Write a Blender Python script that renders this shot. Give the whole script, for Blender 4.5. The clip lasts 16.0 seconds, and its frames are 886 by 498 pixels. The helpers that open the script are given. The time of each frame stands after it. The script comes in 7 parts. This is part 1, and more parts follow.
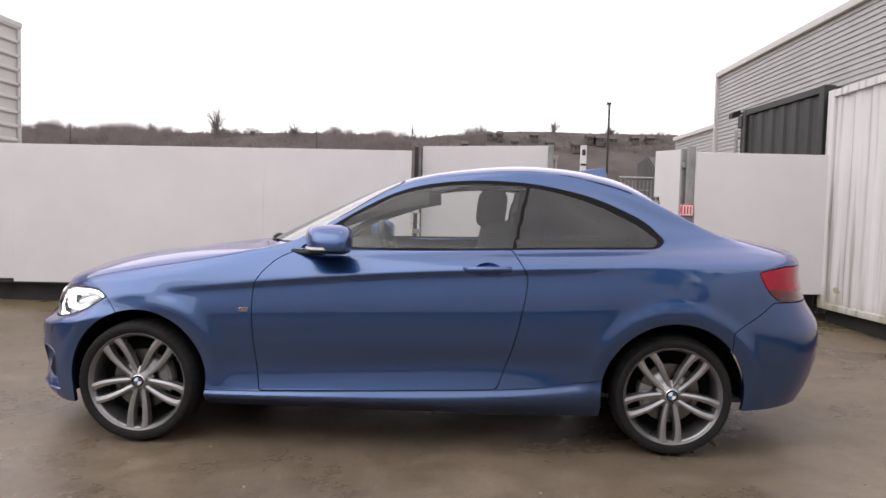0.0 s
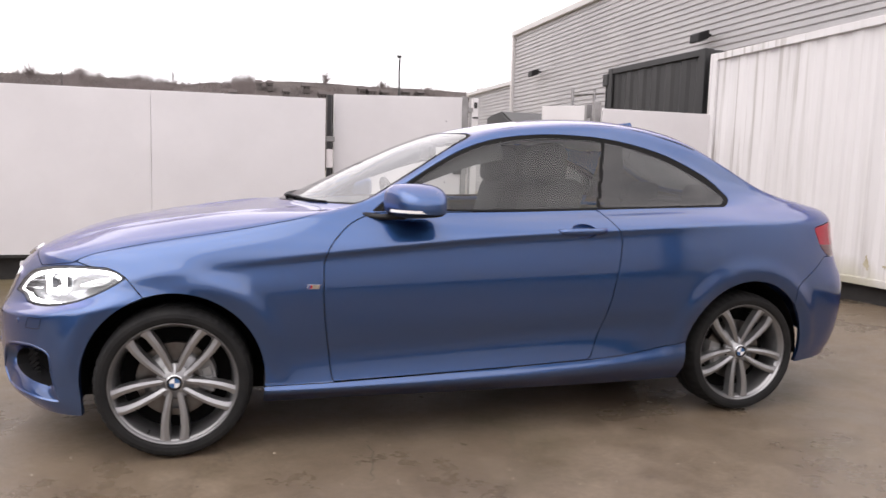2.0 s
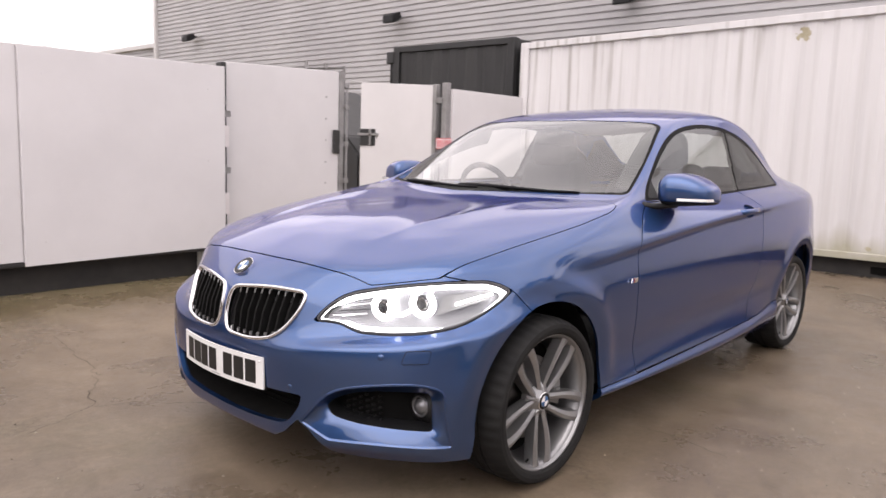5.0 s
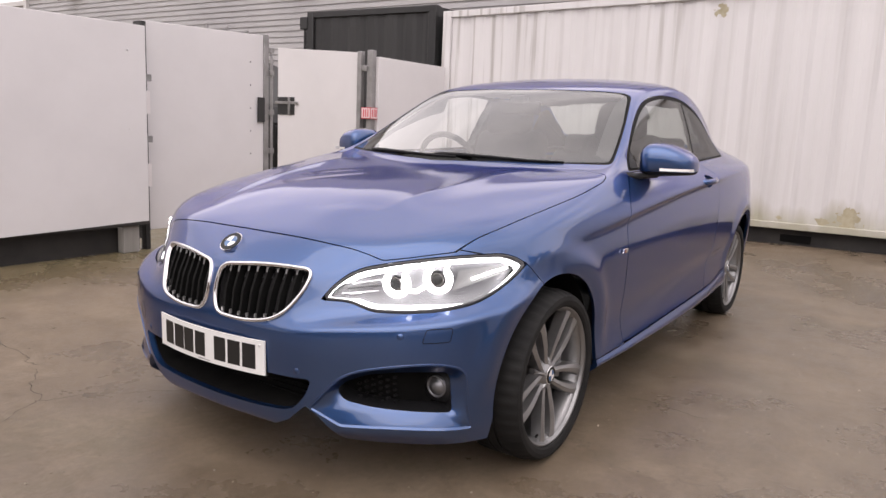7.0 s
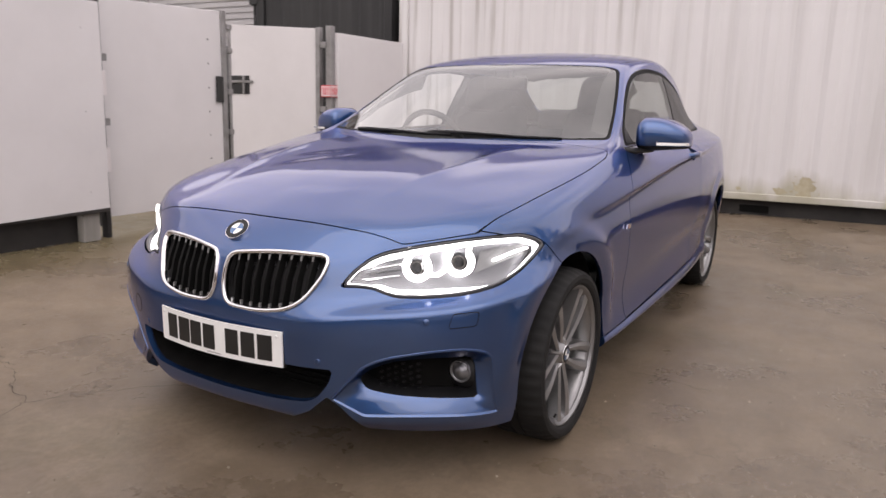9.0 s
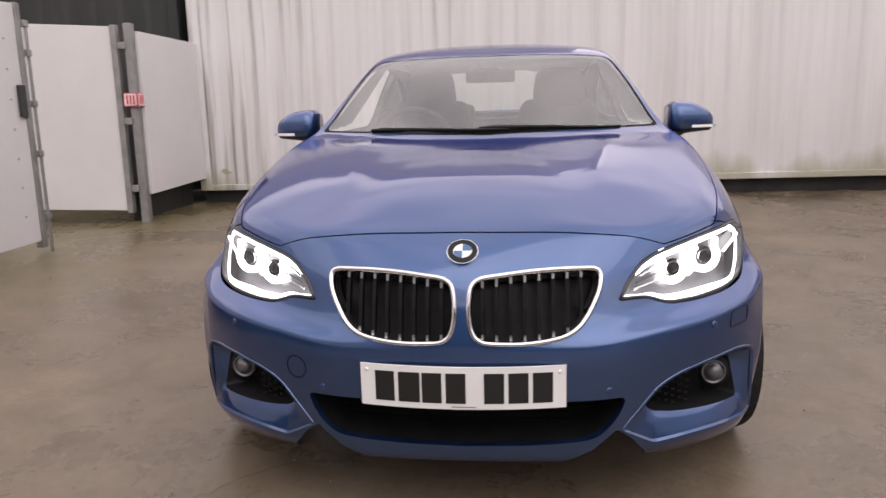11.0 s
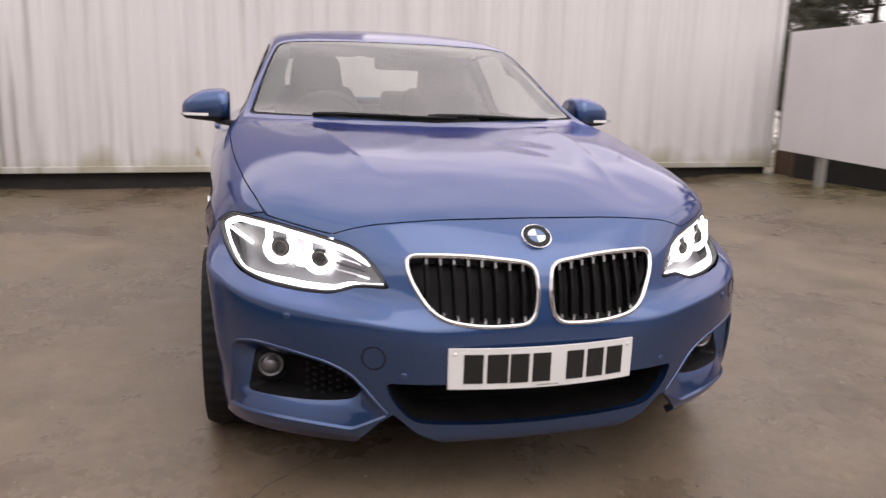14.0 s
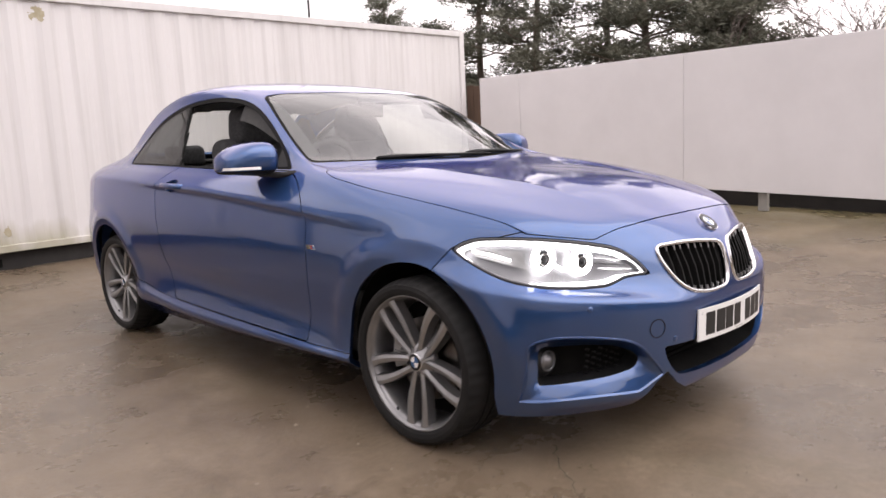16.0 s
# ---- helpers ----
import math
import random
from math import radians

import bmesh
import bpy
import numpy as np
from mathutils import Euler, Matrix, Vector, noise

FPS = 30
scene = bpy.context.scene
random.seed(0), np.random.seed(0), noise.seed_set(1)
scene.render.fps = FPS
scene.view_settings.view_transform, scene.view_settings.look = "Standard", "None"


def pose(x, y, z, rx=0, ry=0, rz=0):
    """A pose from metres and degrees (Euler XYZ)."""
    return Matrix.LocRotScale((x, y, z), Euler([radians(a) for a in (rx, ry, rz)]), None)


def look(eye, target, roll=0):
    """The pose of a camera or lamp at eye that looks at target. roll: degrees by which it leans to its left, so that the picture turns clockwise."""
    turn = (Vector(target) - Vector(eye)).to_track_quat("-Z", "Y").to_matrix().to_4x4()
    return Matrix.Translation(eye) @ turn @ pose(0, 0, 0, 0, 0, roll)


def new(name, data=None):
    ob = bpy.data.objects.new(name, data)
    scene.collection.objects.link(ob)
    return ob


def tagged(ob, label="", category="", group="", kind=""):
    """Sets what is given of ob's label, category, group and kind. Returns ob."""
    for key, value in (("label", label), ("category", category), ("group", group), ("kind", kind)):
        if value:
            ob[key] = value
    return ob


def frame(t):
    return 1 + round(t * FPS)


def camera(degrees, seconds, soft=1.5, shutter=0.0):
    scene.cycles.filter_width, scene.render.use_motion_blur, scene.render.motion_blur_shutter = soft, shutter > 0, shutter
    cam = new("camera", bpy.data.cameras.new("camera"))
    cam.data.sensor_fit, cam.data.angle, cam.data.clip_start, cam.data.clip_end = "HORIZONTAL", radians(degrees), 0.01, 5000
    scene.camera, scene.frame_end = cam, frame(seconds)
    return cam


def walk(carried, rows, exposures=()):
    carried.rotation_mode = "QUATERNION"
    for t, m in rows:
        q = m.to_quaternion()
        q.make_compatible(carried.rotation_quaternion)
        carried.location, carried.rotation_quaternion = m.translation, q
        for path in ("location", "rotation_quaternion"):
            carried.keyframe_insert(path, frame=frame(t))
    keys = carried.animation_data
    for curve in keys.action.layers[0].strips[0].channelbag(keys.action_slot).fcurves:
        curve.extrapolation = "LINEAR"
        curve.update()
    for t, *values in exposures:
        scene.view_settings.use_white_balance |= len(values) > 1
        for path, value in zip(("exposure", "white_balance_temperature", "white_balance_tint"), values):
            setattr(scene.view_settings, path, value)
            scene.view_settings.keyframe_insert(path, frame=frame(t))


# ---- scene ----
cam = camera(62.0, 16.0, 1.5, 0.5)
PATH = [
    (0, (1.62, -4.465, 1.226), (1.558, -2.469, 1.113), 1.6),
    (0.5, (1.469, -4.428, 1.203), (1.421, -2.433, 1.077), 2.3),
    (1, (1.136, -4.246, 1.218), (1.294, -2.257, 1.08), 2.8),
    (1.5, (0.658, -4.077, 1.198), (1.068, -2.129, 1.002), 1.9),
    (2, (0.209, -3.889, 1.199), (0.764, -1.981, 0.978), 1.8),
    (2.5, (-0.185, -3.665, 1.223), (0.512, -1.804, 1.002), 1.1),
    (3, (-0.644, -3.471, 1.214), (0.222, -1.682, 0.991), 2.3),
    (3.5, (-1.045, -3.191, 1.18), (0.012, -1.509, 0.947), 1.7),
    (4, (-1.422, -2.878, 1.186), (-0.243, -1.285, 0.915), 2.3),
    (4.2, (-1.628, -2.754, 1.194), (-0.391, -1.205, 0.932), 2.2),
    (6.3, (-2.303, -1.905, 1.166), (-0.659, -0.814, 0.84), 2.5),
    (6.5, (-2.298, -1.911, 1.163), (-0.655, -0.816, 0.839), 2.4),
    (7, (-2.292, -1.908, 1.157), (-0.648, -0.816, 0.83), 2.4),
    (7.5, (-2.295, -1.908, 1.158), (-0.646, -0.827, 0.824), 2.7),
    (8, (-2.299, -1.902, 1.159), (-0.655, -0.813, 0.823), 2.6),
    (8.2, (-2.301, -1.902, 1.157), (-0.657, -0.813, 0.821), 2.5),
    (10.3, (-2.525, -0.645, 1.147), (-0.619, -0.202, 0.734), 0.2),
    (10.5, (-2.539, -0.456, 1.125), (-0.611, -0.097, 0.737), 0.0),
    (11, (-2.528, -0.116, 1.112), (-0.571, 0.067, 0.741), -1.4),
    (11.5, (-2.505, 0.012, 1.102), (-0.541, 0.082, 0.73), -1.4),
    (12, (-2.522, 0.051, 1.105), (-0.55, 0.063, 0.77), -0.3),
    (12.5, (-2.525, 0.057, 1.099), (-0.555, 0.076, 0.754), -0.3),
    (13, (-2.518, 0.077, 1.098), (-0.55, 0.066, 0.74), 0.0),
    (13.5, (-2.491, 0.288, 1.075), (-0.537, 0.112, 0.69), 0.7),
    (14, (-2.477, 0.779, 1.112), (-0.593, 0.243, 0.709), 1.5),
    (14.5, (-2.314, 1.313, 1.098), (-0.56, 0.435, 0.707), 0.2),
    (15, (-2.161, 1.827, 1.092), (-0.547, 0.693, 0.765), -1.4),
    (15.5, (-1.902, 2.24, 1.078), (-0.442, 0.903, 0.789), -1.5),
    (16, (-1.83, 2.614, 1.081), (-0.458, 1.186, 0.798), -2.7),
]
EXPOSURES = [(0.0, 0.82, 6420, 11), (1.5, 1.06, 6440, 12), (3.5, 1.14, 6500, 14), (7.0, 0.89, 6620, 14.5), (12.5, 0.64, 6620, 15), (14.5, 0.80, 6680, 14.5), (16.0, 1.08, 6640, 14.5)]
walk(cam, [(t, look(eye, target, roll)) for t, eye, target, roll in PATH], EXPOSURES)


# ---- world, sun, exposure ----
world = bpy.data.worlds.new("world")
scene.world = world
world.use_nodes = True
wn, wl = world.node_tree.nodes, world.node_tree.links
sky = wn.new("ShaderNodeTexSky")
sky.sky_type = "NISHITA"
sky.sun_disc = False
sky.sun_elevation = radians(53)
sky.sun_rotation = radians(247)
cloud_co = wn.new("ShaderNodeTexCoord")
cloud_map = wn.new("ShaderNodeMapping")
cloud_map.inputs["Scale"].default_value = (1.0, 1.0, 3.0)
cloud = wn.new("ShaderNodeTexNoise")
cloud.inputs["Scale"].default_value = 2.6
cloud.inputs["Detail"].default_value = 4.0
cloud_ramp = wn.new("ShaderNodeValToRGB")
cloud_ramp.color_ramp.elements[0].position = 0.36
cloud_ramp.color_ramp.elements[0].color = (7.9, 7.5, 7.6, 1)
cloud_ramp.color_ramp.elements[1].position = 0.66
cloud_ramp.color_ramp.elements[1].color = (12.2, 11.4, 11.2, 1)
sky_mix = wn.new("ShaderNodeMix")
sky_mix.data_type = "RGBA"
sky_mix.inputs[0].default_value = 0.9
wl.new(cloud_co.outputs["Generated"], cloud_map.inputs[0])
wl.new(cloud_map.outputs[0], cloud.inputs["Vector"])
wl.new(cloud.outputs["Fac"], cloud_ramp.inputs[0])
wl.new(sky.outputs[0], sky_mix.inputs[6])
wl.new(cloud_ramp.outputs[0], sky_mix.inputs[7])
wl.new(sky_mix.outputs[2], wn["Background"].inputs[0])
wn["Background"].inputs[1].default_value = 0.1

sun = new("sun", bpy.data.lights.new("sun", "SUN"))
sun.data.energy = 0.7
sun.data.angle = radians(70)
sun.data.color = (1.0, 0.96, 0.92)
sun.matrix_world = look((-14, -6, 20), (0, 0, 0))


# ---- materials ----
def rgb(c):
    return (c[0], c[1], c[2], 1.0)


def material(name, color, rough=0.5, metal=0.0, coat=0.0, color2=None, scale=6.0, detail=6.0, lo=0.35, hi=0.65,
             bump=0.0, bump_scale=60.0, rough2=None, stretch=(1, 1, 1), spec=0.5):
    """A principled surface with noise between two colours, and fine relief."""
    m = bpy.data.materials.new(name)
    m.use_nodes = True
    n, l = m.node_tree.nodes, m.node_tree.links
    b = n["Principled BSDF"]
    b.inputs["Base Color"].default_value = rgb(color)
    b.inputs["Roughness"].default_value = rough
    b.inputs["Metallic"].default_value = metal
    b.inputs["Coat Weight"].default_value = coat
    b.inputs["Coat Roughness"].default_value = 0.03
    b.inputs["Specular IOR Level"].default_value = spec
    co = n.new("ShaderNodeTexCoord")
    mp = n.new("ShaderNodeMapping")
    mp.inputs["Scale"].default_value = stretch
    l.new(co.outputs["Object"], mp.inputs[0])
    if color2 is not None:
        tx = n.new("ShaderNodeTexNoise")
        tx.inputs["Scale"].default_value = scale
        tx.inputs["Detail"].default_value = detail
        tx.inputs["Roughness"].default_value = 0.62
        rp = n.new("ShaderNodeValToRGB")
        rp.color_ramp.elements[0].position, rp.color_ramp.elements[1].position = lo, hi
        rp.color_ramp.elements[0].color, rp.color_ramp.elements[1].color = rgb(color), rgb(color2)
        l.new(mp.outputs[0], tx.inputs["Vector"])
        l.new(tx.outputs["Fac"], rp.inputs[0])
        l.new(rp.outputs[0], b.inputs["Base Color"])
        if rough2 is not None:
            mr = n.new("ShaderNodeMapRange")
            mr.inputs["From Min"].default_value, mr.inputs["From Max"].default_value = lo, hi
            mr.inputs["To Min"].default_value, mr.inputs["To Max"].default_value = rough, rough2
            l.new(tx.outputs["Fac"], mr.inputs["Value"])
            l.new(mr.outputs[0], b.inputs["Roughness"])
    if bump:
        t2 = n.new("ShaderNodeTexNoise")
        t2.inputs["Scale"].default_value = bump_scale
        t2.inputs["Detail"].default_value = 4.0
        bp = n.new("ShaderNodeBump")
        bp.inputs["Strength"].default_value = 1.0
        bp.inputs["Distance"].default_value = bump
        l.new(mp.outputs[0], t2.inputs["Vector"])
        l.new(t2.outputs["Fac"], bp.inputs["Height"])
        l.new(bp.outputs[0], b.inputs["Normal"])
    return m


def glass_material(name, tint, rough=0.0, gloss=0.7, base=0.10):
    """A thin pane: tinted see-through with a clear gloss."""
    m = bpy.data.materials.new(name)
    m.use_nodes = True
    n, l = m.node_tree.nodes, m.node_tree.links
    n.remove(n["Principled BSDF"])
    tr = n.new("ShaderNodeBsdfTransparent")
    tr.inputs[0].default_value = rgb(tint)
    gl = n.new("ShaderNodeBsdfGlossy")
    gl.inputs["Roughness"].default_value = rough
    fr = n.new("ShaderNodeLayerWeight")
    fr.inputs["Blend"].default_value = 0.5
    pw = n.new("ShaderNodeMath")
    pw.operation = "POWER"
    pw.inputs[1].default_value = 3.0
    l.new(fr.outputs["Facing"], pw.inputs[0])
    ga = n.new("ShaderNodeMath")
    ga.operation = "MULTIPLY_ADD"
    ga.inputs[1].default_value, ga.inputs[2].default_value = gloss, base
    l.new(pw.outputs[0], ga.inputs[0])
    mx = n.new("ShaderNodeMixShader")
    l.new(ga.outputs[0], mx.inputs[0])
    l.new(tr.outputs[0], mx.inputs[1])
    l.new(gl.outputs[0], mx.inputs[2])
    l.new(mx.outputs[0], n["Material Output"].inputs[0])
    return m


def glow_material(name, color, strength):
    m = bpy.data.materials.new(name)
    m.use_nodes = True
    b = m.node_tree.nodes["Principled BSDF"]
    b.inputs["Base Color"].default_value = rgb((0.8, 0.8, 0.8))
    b.inputs["Emission Color"].default_value = rgb(color)
    b.inputs["Emission Strength"].default_value = strength
    return m


def paint_material():
    """Blue metallic paint under clear lacquer: fine flake, a slight shift between blue and violet."""
    m = material("blue_metallic_paint", (0.027, 0.077, 0.212), rough=0.40, metal=0.92, coat=1.0)
    m.node_tree.nodes["Principled BSDF"].inputs["Coat IOR"].default_value = 1.70
    m.node_tree.nodes["Principled BSDF"].inputs["Coat Roughness"].default_value = 0.075
    n, l = m.node_tree.nodes, m.node_tree.links
    b = n["Principled BSDF"]
    b.inputs["Specular Tint"].default_value = (0.64, 0.50, 0.88, 1.0)
    co = n.new("ShaderNodeTexCoord")
    fl = n.new("ShaderNodeTexNoise")
    fl.inputs["Scale"].default_value = 900.0
    fl.inputs["Detail"].default_value = 1.0
    bp = n.new("ShaderNodeBump")
    bp.inputs["Strength"].default_value = 0.30
    bp.inputs["Distance"].default_value = 0.0006
    l.new(co.outputs["Object"], fl.inputs["Vector"])
    l.new(fl.outputs["Fac"], bp.inputs["Height"])
    l.new(bp.outputs[0], b.inputs["Normal"])
    return m


PAINT = paint_material()
BLACK = material("black_plastic", (0.010, 0.010, 0.011), rough=0.5, color2=(0.016, 0.016, 0.017), scale=30, bump=0.0004, bump_scale=300, spec=0.25)
GLOSS_BLACK = material("gloss_black_trim", (0.008, 0.008, 0.009), rough=0.3, spec=0.25)
SEAL = material("rubber_seal", (0.007, 0.007, 0.007), rough=0.65, spec=0.12)
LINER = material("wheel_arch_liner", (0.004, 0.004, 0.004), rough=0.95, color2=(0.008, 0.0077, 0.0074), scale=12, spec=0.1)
CHROME = material("chrome", (0.82, 0.82, 0.83), rough=0.07, metal=1.0)
RIM = material("ferric_grey_alloy", (0.23, 0.229, 0.233), rough=0.32, metal=0.8, color2=(0.28, 0.278, 0.28), scale=7)
RIM_CUT = material("machined_alloy_face", (0.31, 0.31, 0.315), rough=0.32, metal=0.8, color2=(0.38, 0.38, 0.385), scale=9)
TYRE = material("tyre_rubber", (0.008, 0.008, 0.0085), rough=0.75, color2=(0.015, 0.0147, 0.0143), scale=9, bump=0.0006, bump_scale=160, spec=0.25)
STEEL = material("brake_steel", (0.20, 0.195, 0.19), rough=0.35, metal=1.0, color2=(0.15, 0.135, 0.125), scale=18)
CALIPER = material("caliper_grey", (0.26, 0.26, 0.26), rough=0.5, metal=0.4)
GLASS = glass_material("window_glass", (0.72, 0.75, 0.73), gloss=0.62, base=0.06)
SCREEN = glass_material("windscreen_glass", (0.76, 0.79, 0.77), gloss=0.80)
TINT = glass_material("tinted_rear_glass", (0.13, 0.14, 0.14), gloss=0.40, base=0.07)
LENS = glass_material("lamp_lens", (0.93, 0.94, 0.95), gloss=0.5, base=0.05)
LED = glow_material("white_led", (1.0, 0.98, 0.97), 4.0)
LAMP_INNER = material("lamp_housing_silver", (0.20, 0.20, 0.21), rough=0.35, metal=0.7)
LAMP_DARK = material("lamp_housing_dark", (0.05, 0.05, 0.055), rough=0.3)
RED_LENS = material("red_tail_lens", (0.26, 0.003, 0.016), rough=0.16, coat=0.15, spec=0.3, color2=(0.36, 0.005, 0.024), scale=14)
RED_DARK = material("dark_red_lens", (0.055, 0.002, 0.004), rough=0.12, coat=0.5, color2=(0.09, 0.003, 0.006), scale=14)
TRIM = material("charcoal_interior", (0.030, 0.030, 0.031), rough=0.75, color2=(0.045, 0.044, 0.043), scale=40, bump=0.0005, bump_scale=400)
CLOTH = material("anthracite_seat_cloth", (0.028, 0.028, 0.030), rough=0.95, color2=(0.05, 0.05, 0.052), scale=60, bump=0.0008, bump_scale=500)
HEADLINER = material("grey_headliner", (0.30, 0.29, 0.28), rough=0.95, color2=(0.34, 0.33, 0.32), scale=50)
PLATE = material("white_number_plate", (0.78, 0.78, 0.77), rough=0.3, color2=(0.74, 0.74, 0.73), scale=10)
PLATE_INK = material("plate_black", (0.012, 0.012, 0.012), rough=0.4)
BADGE_BLUE = material("badge_blue", (0.035, 0.11, 0.26), rough=0.2, coat=1.0)
BADGE_WHITE = material("badge_white", (0.78, 0.78, 0.78), rough=0.2, coat=1.0)


# ---- mesh helpers ----
def mesh_object(name, verts, faces, mat, parent=None, label="", normals=None, smooth=True):
    me = bpy.data.meshes.new(name)
    me.from_pydata([tuple(v) for v in verts], [], [tuple(f) for f in faces])
    if smooth:
        me.polygons.foreach_set("use_smooth", [True] * len(me.polygons))
    me.update()
    if normals is not None:
        me.normals_split_custom_set_from_vertices([tuple(n) for n in normals])
    me.materials.append(mat)
    ob = new(name, me)
    if parent is not None:
        ob.parent = parent
    if label:
        ob["label"] = label
    return ob


def part(name, bm, mat, parent, label="", smooth=False, angle=None):
    """Links a bmesh as one mesh object under a thing or under a part."""
    me = bpy.data.meshes.new(name)
    if smooth:
        for f in bm.faces:
            f.smooth = True
    if angle is not None:
        for e in bm.edges:
            if len(e.link_faces) == 2 and e.calc_face_angle(0) > radians(angle):
                e.smooth = False
    bm.to_mesh(me)
    bm.free()
    me.materials.append(mat)
    ob = new(name, me)
    if parent is not None:
        ob.parent = parent
    if label:
        ob["label"] = label
    return ob


def empty(name, label, category, group="", m=None, kind=""):
    ob = new(name)
    tagged(ob, label, category, group, kind)
    if m is not None:
        ob.matrix_world = m
    return ob


def box_bm(x0, x1, y0, y1, z0, z1, bevel=0.0, seg=2):
    bm = bmesh.new()
    bmesh.ops.create_cube(bm, size=1)
    for v in bm.verts:
        v.co = Vector(((x0 + x1) / 2 + v.co.x * (x1 - x0), (y0 + y1) / 2 + v.co.y * (y1 - y0), (z0 + z1) / 2 + v.co.z * (z1 - z0)))
    if bevel:
        bmesh.ops.bevel(bm, geom=bm.edges[:], offset=bevel, segments=seg, affect="EDGES", profile=0.5)
    return bm


def lathe_bm(profile, steps, axis="y", closed=False):
    """Turns (radius, height) pairs round an axis."""
    bm = bmesh.new()
    rings = []
    for k in range(steps):
        a = 2 * math.pi * k / steps
        c, s = math.cos(a), math.sin(a)
        ring = []
        for r, h in profile:
            p = (r * c, h, r * s) if axis == "y" else ((r * c, r * s, h) if axis == "z" else (h, r * c, r * s))
            ring.append(bm.verts.new(p))
        rings.append(ring)
    n = len(profile)
    for k in range(steps):
        a, b = rings[k], rings[(k + 1) % steps]
        for i in range(n if closed else n - 1):
            j = (i + 1) % n
            bm.faces.new((a[i], a[j], b[j], b[i]))
    bmesh.ops.remove_doubles(bm, verts=bm.verts[:], dist=1e-5)
    bmesh.ops.recalc_face_normals(bm, faces=bm.faces[:])
    return bm


def prism_bm(outline, depth, frame_of=None, bevel=0.0):
    """A flat outline of (a, b) pairs given depth; frame_of maps (a, b, d) to a place."""
    bm = bmesh.new()
    put = frame_of or (lambda a, b, d: (a, d, b))
    lo = [bm.verts.new(put(a, b, 0.0)) for a, b in outline]
    hi = [bm.verts.new(put(a, b, depth)) for a, b in outline]
    n = len(outline)
    bm.faces.new(lo)
    bm.faces.new(hi[::-1])
    for i in range(n):
        j = (i + 1) % n
        bm.faces.new((lo[j], lo[i], hi[i], hi[j]))
    bmesh.ops.recalc_face_normals(bm, faces=bm.faces[:])
    if bevel:
        bmesh.ops.bevel(bm, geom=bm.edges[:], offset=bevel, segments=2, affect="EDGES", profile=0.5)
    return bm


def tube_bm(points, radius, sides=8, closed=False, flat=1.0):
    """A round bar along points; flat squeezes it upright."""
    pts = [Vector(p) for p in points]
    bm = bmesh.new()
    rings = []
    n = len(pts)
    for i, p in enumerate(pts):
        a = pts[(i - 1) % n] if closed or i > 0 else p
        b = pts[(i + 1) % n] if closed or i < n - 1 else p
        t = (b - a).normalized()
        up = Vector((0, 0, 1)) if abs(t.z) < 0.95 else Vector((1, 0, 0))
        s = t.cross(up).normalized()
        u = s.cross(t).normalized()
        r = radius[i] if isinstance(radius, (list, tuple)) else radius
        rings.append([bm.verts.new(p + s * (r * math.cos(2 * math.pi * k / sides)) + u * (r * flat * math.sin(2 * math.pi * k / sides))) for k in range(sides)])
    for i in range(n if closed else n - 1):
        a, b = rings[i], rings[(i + 1) % n]
        for k in range(sides):
            bm.faces.new((a[k], a[(k + 1) % sides], b[(k + 1) % sides], b[k]))
    if not closed:
        bm.faces.new(rings[0][::-1])
        bm.faces.new(rings[-1])
    bmesh.ops.recalc_face_normals(bm, faces=bm.faces[:])
    return bm


# ---- the car: one smooth shell through feature lines, then cut into its panels ----
# Stations run from the front centre (0) round the corner (4), along the flank, to the rear centre (17).
# Each line holds (station, x along the car, half width, height).
LINES = []


def line(*rows):
    LINES.append(rows)


# lower lip and sill bottom
line((0, -.70, 0, .180), (1, -.69, .30, .182), (2, -.635, .49, .184), (3, -.532, .672, .185), (4, -.400, .794, .185), (5, -.17, .852, .185),
     (6, .22, .80, .20), (7, .55, .81, .205), (9, 1.4, .81, .205), (11, 2.35, .81, .215), (12, 2.72, .82, .24), (13, 3.04, .83, .262),
     (14, 3.27, .765, .280), (15, 3.42, .60, .30), (16, 3.50, .30, .31), (17, 3.53, 0, .31))
# sill flank
line((0, -.750, 0, .204), (1, -.740, .32, .212), (2, -.68, .50, .226), (3, -.570, .69, .238), (4, -.425, .807, .24), (5, -.17, .860, .24),
     (6, .22, .884, .262), (7, .55, .902, .266), (9, 1.4, .907, .278), (11, 2.35, .890, .325), (12, 2.72, .87, .33), (13, 3.05, .845, .345),
     (14, 3.30, .785, .355), (15, 3.45, .62, .375), (16, 3.56, .30, .39), (17, 3.59, 0, .39))
# sill crease
line((0, -.768, 0, .262), (1, -.752, .32, .272), (2, -.69, .50, .285), (3, -.575, .695, .29), (4, -.42, .815, .29), (5, -.16, .865, .285),
     (6, .22, .880, .286), (7, .55, .887, .293), (8, .9, .890, .305), (9, 1.4, .890, .325), (10, 1.92, .886, .352), (11, 2.35, .870, .415),
     (12, 2.72, .872, .43), (13, 3.08, .85, .44), (14, 3.32, .795, .445), (15, 3.475, .63, .465), (16, 3.60, .30, .48), (17, 3.63, 0, .48))
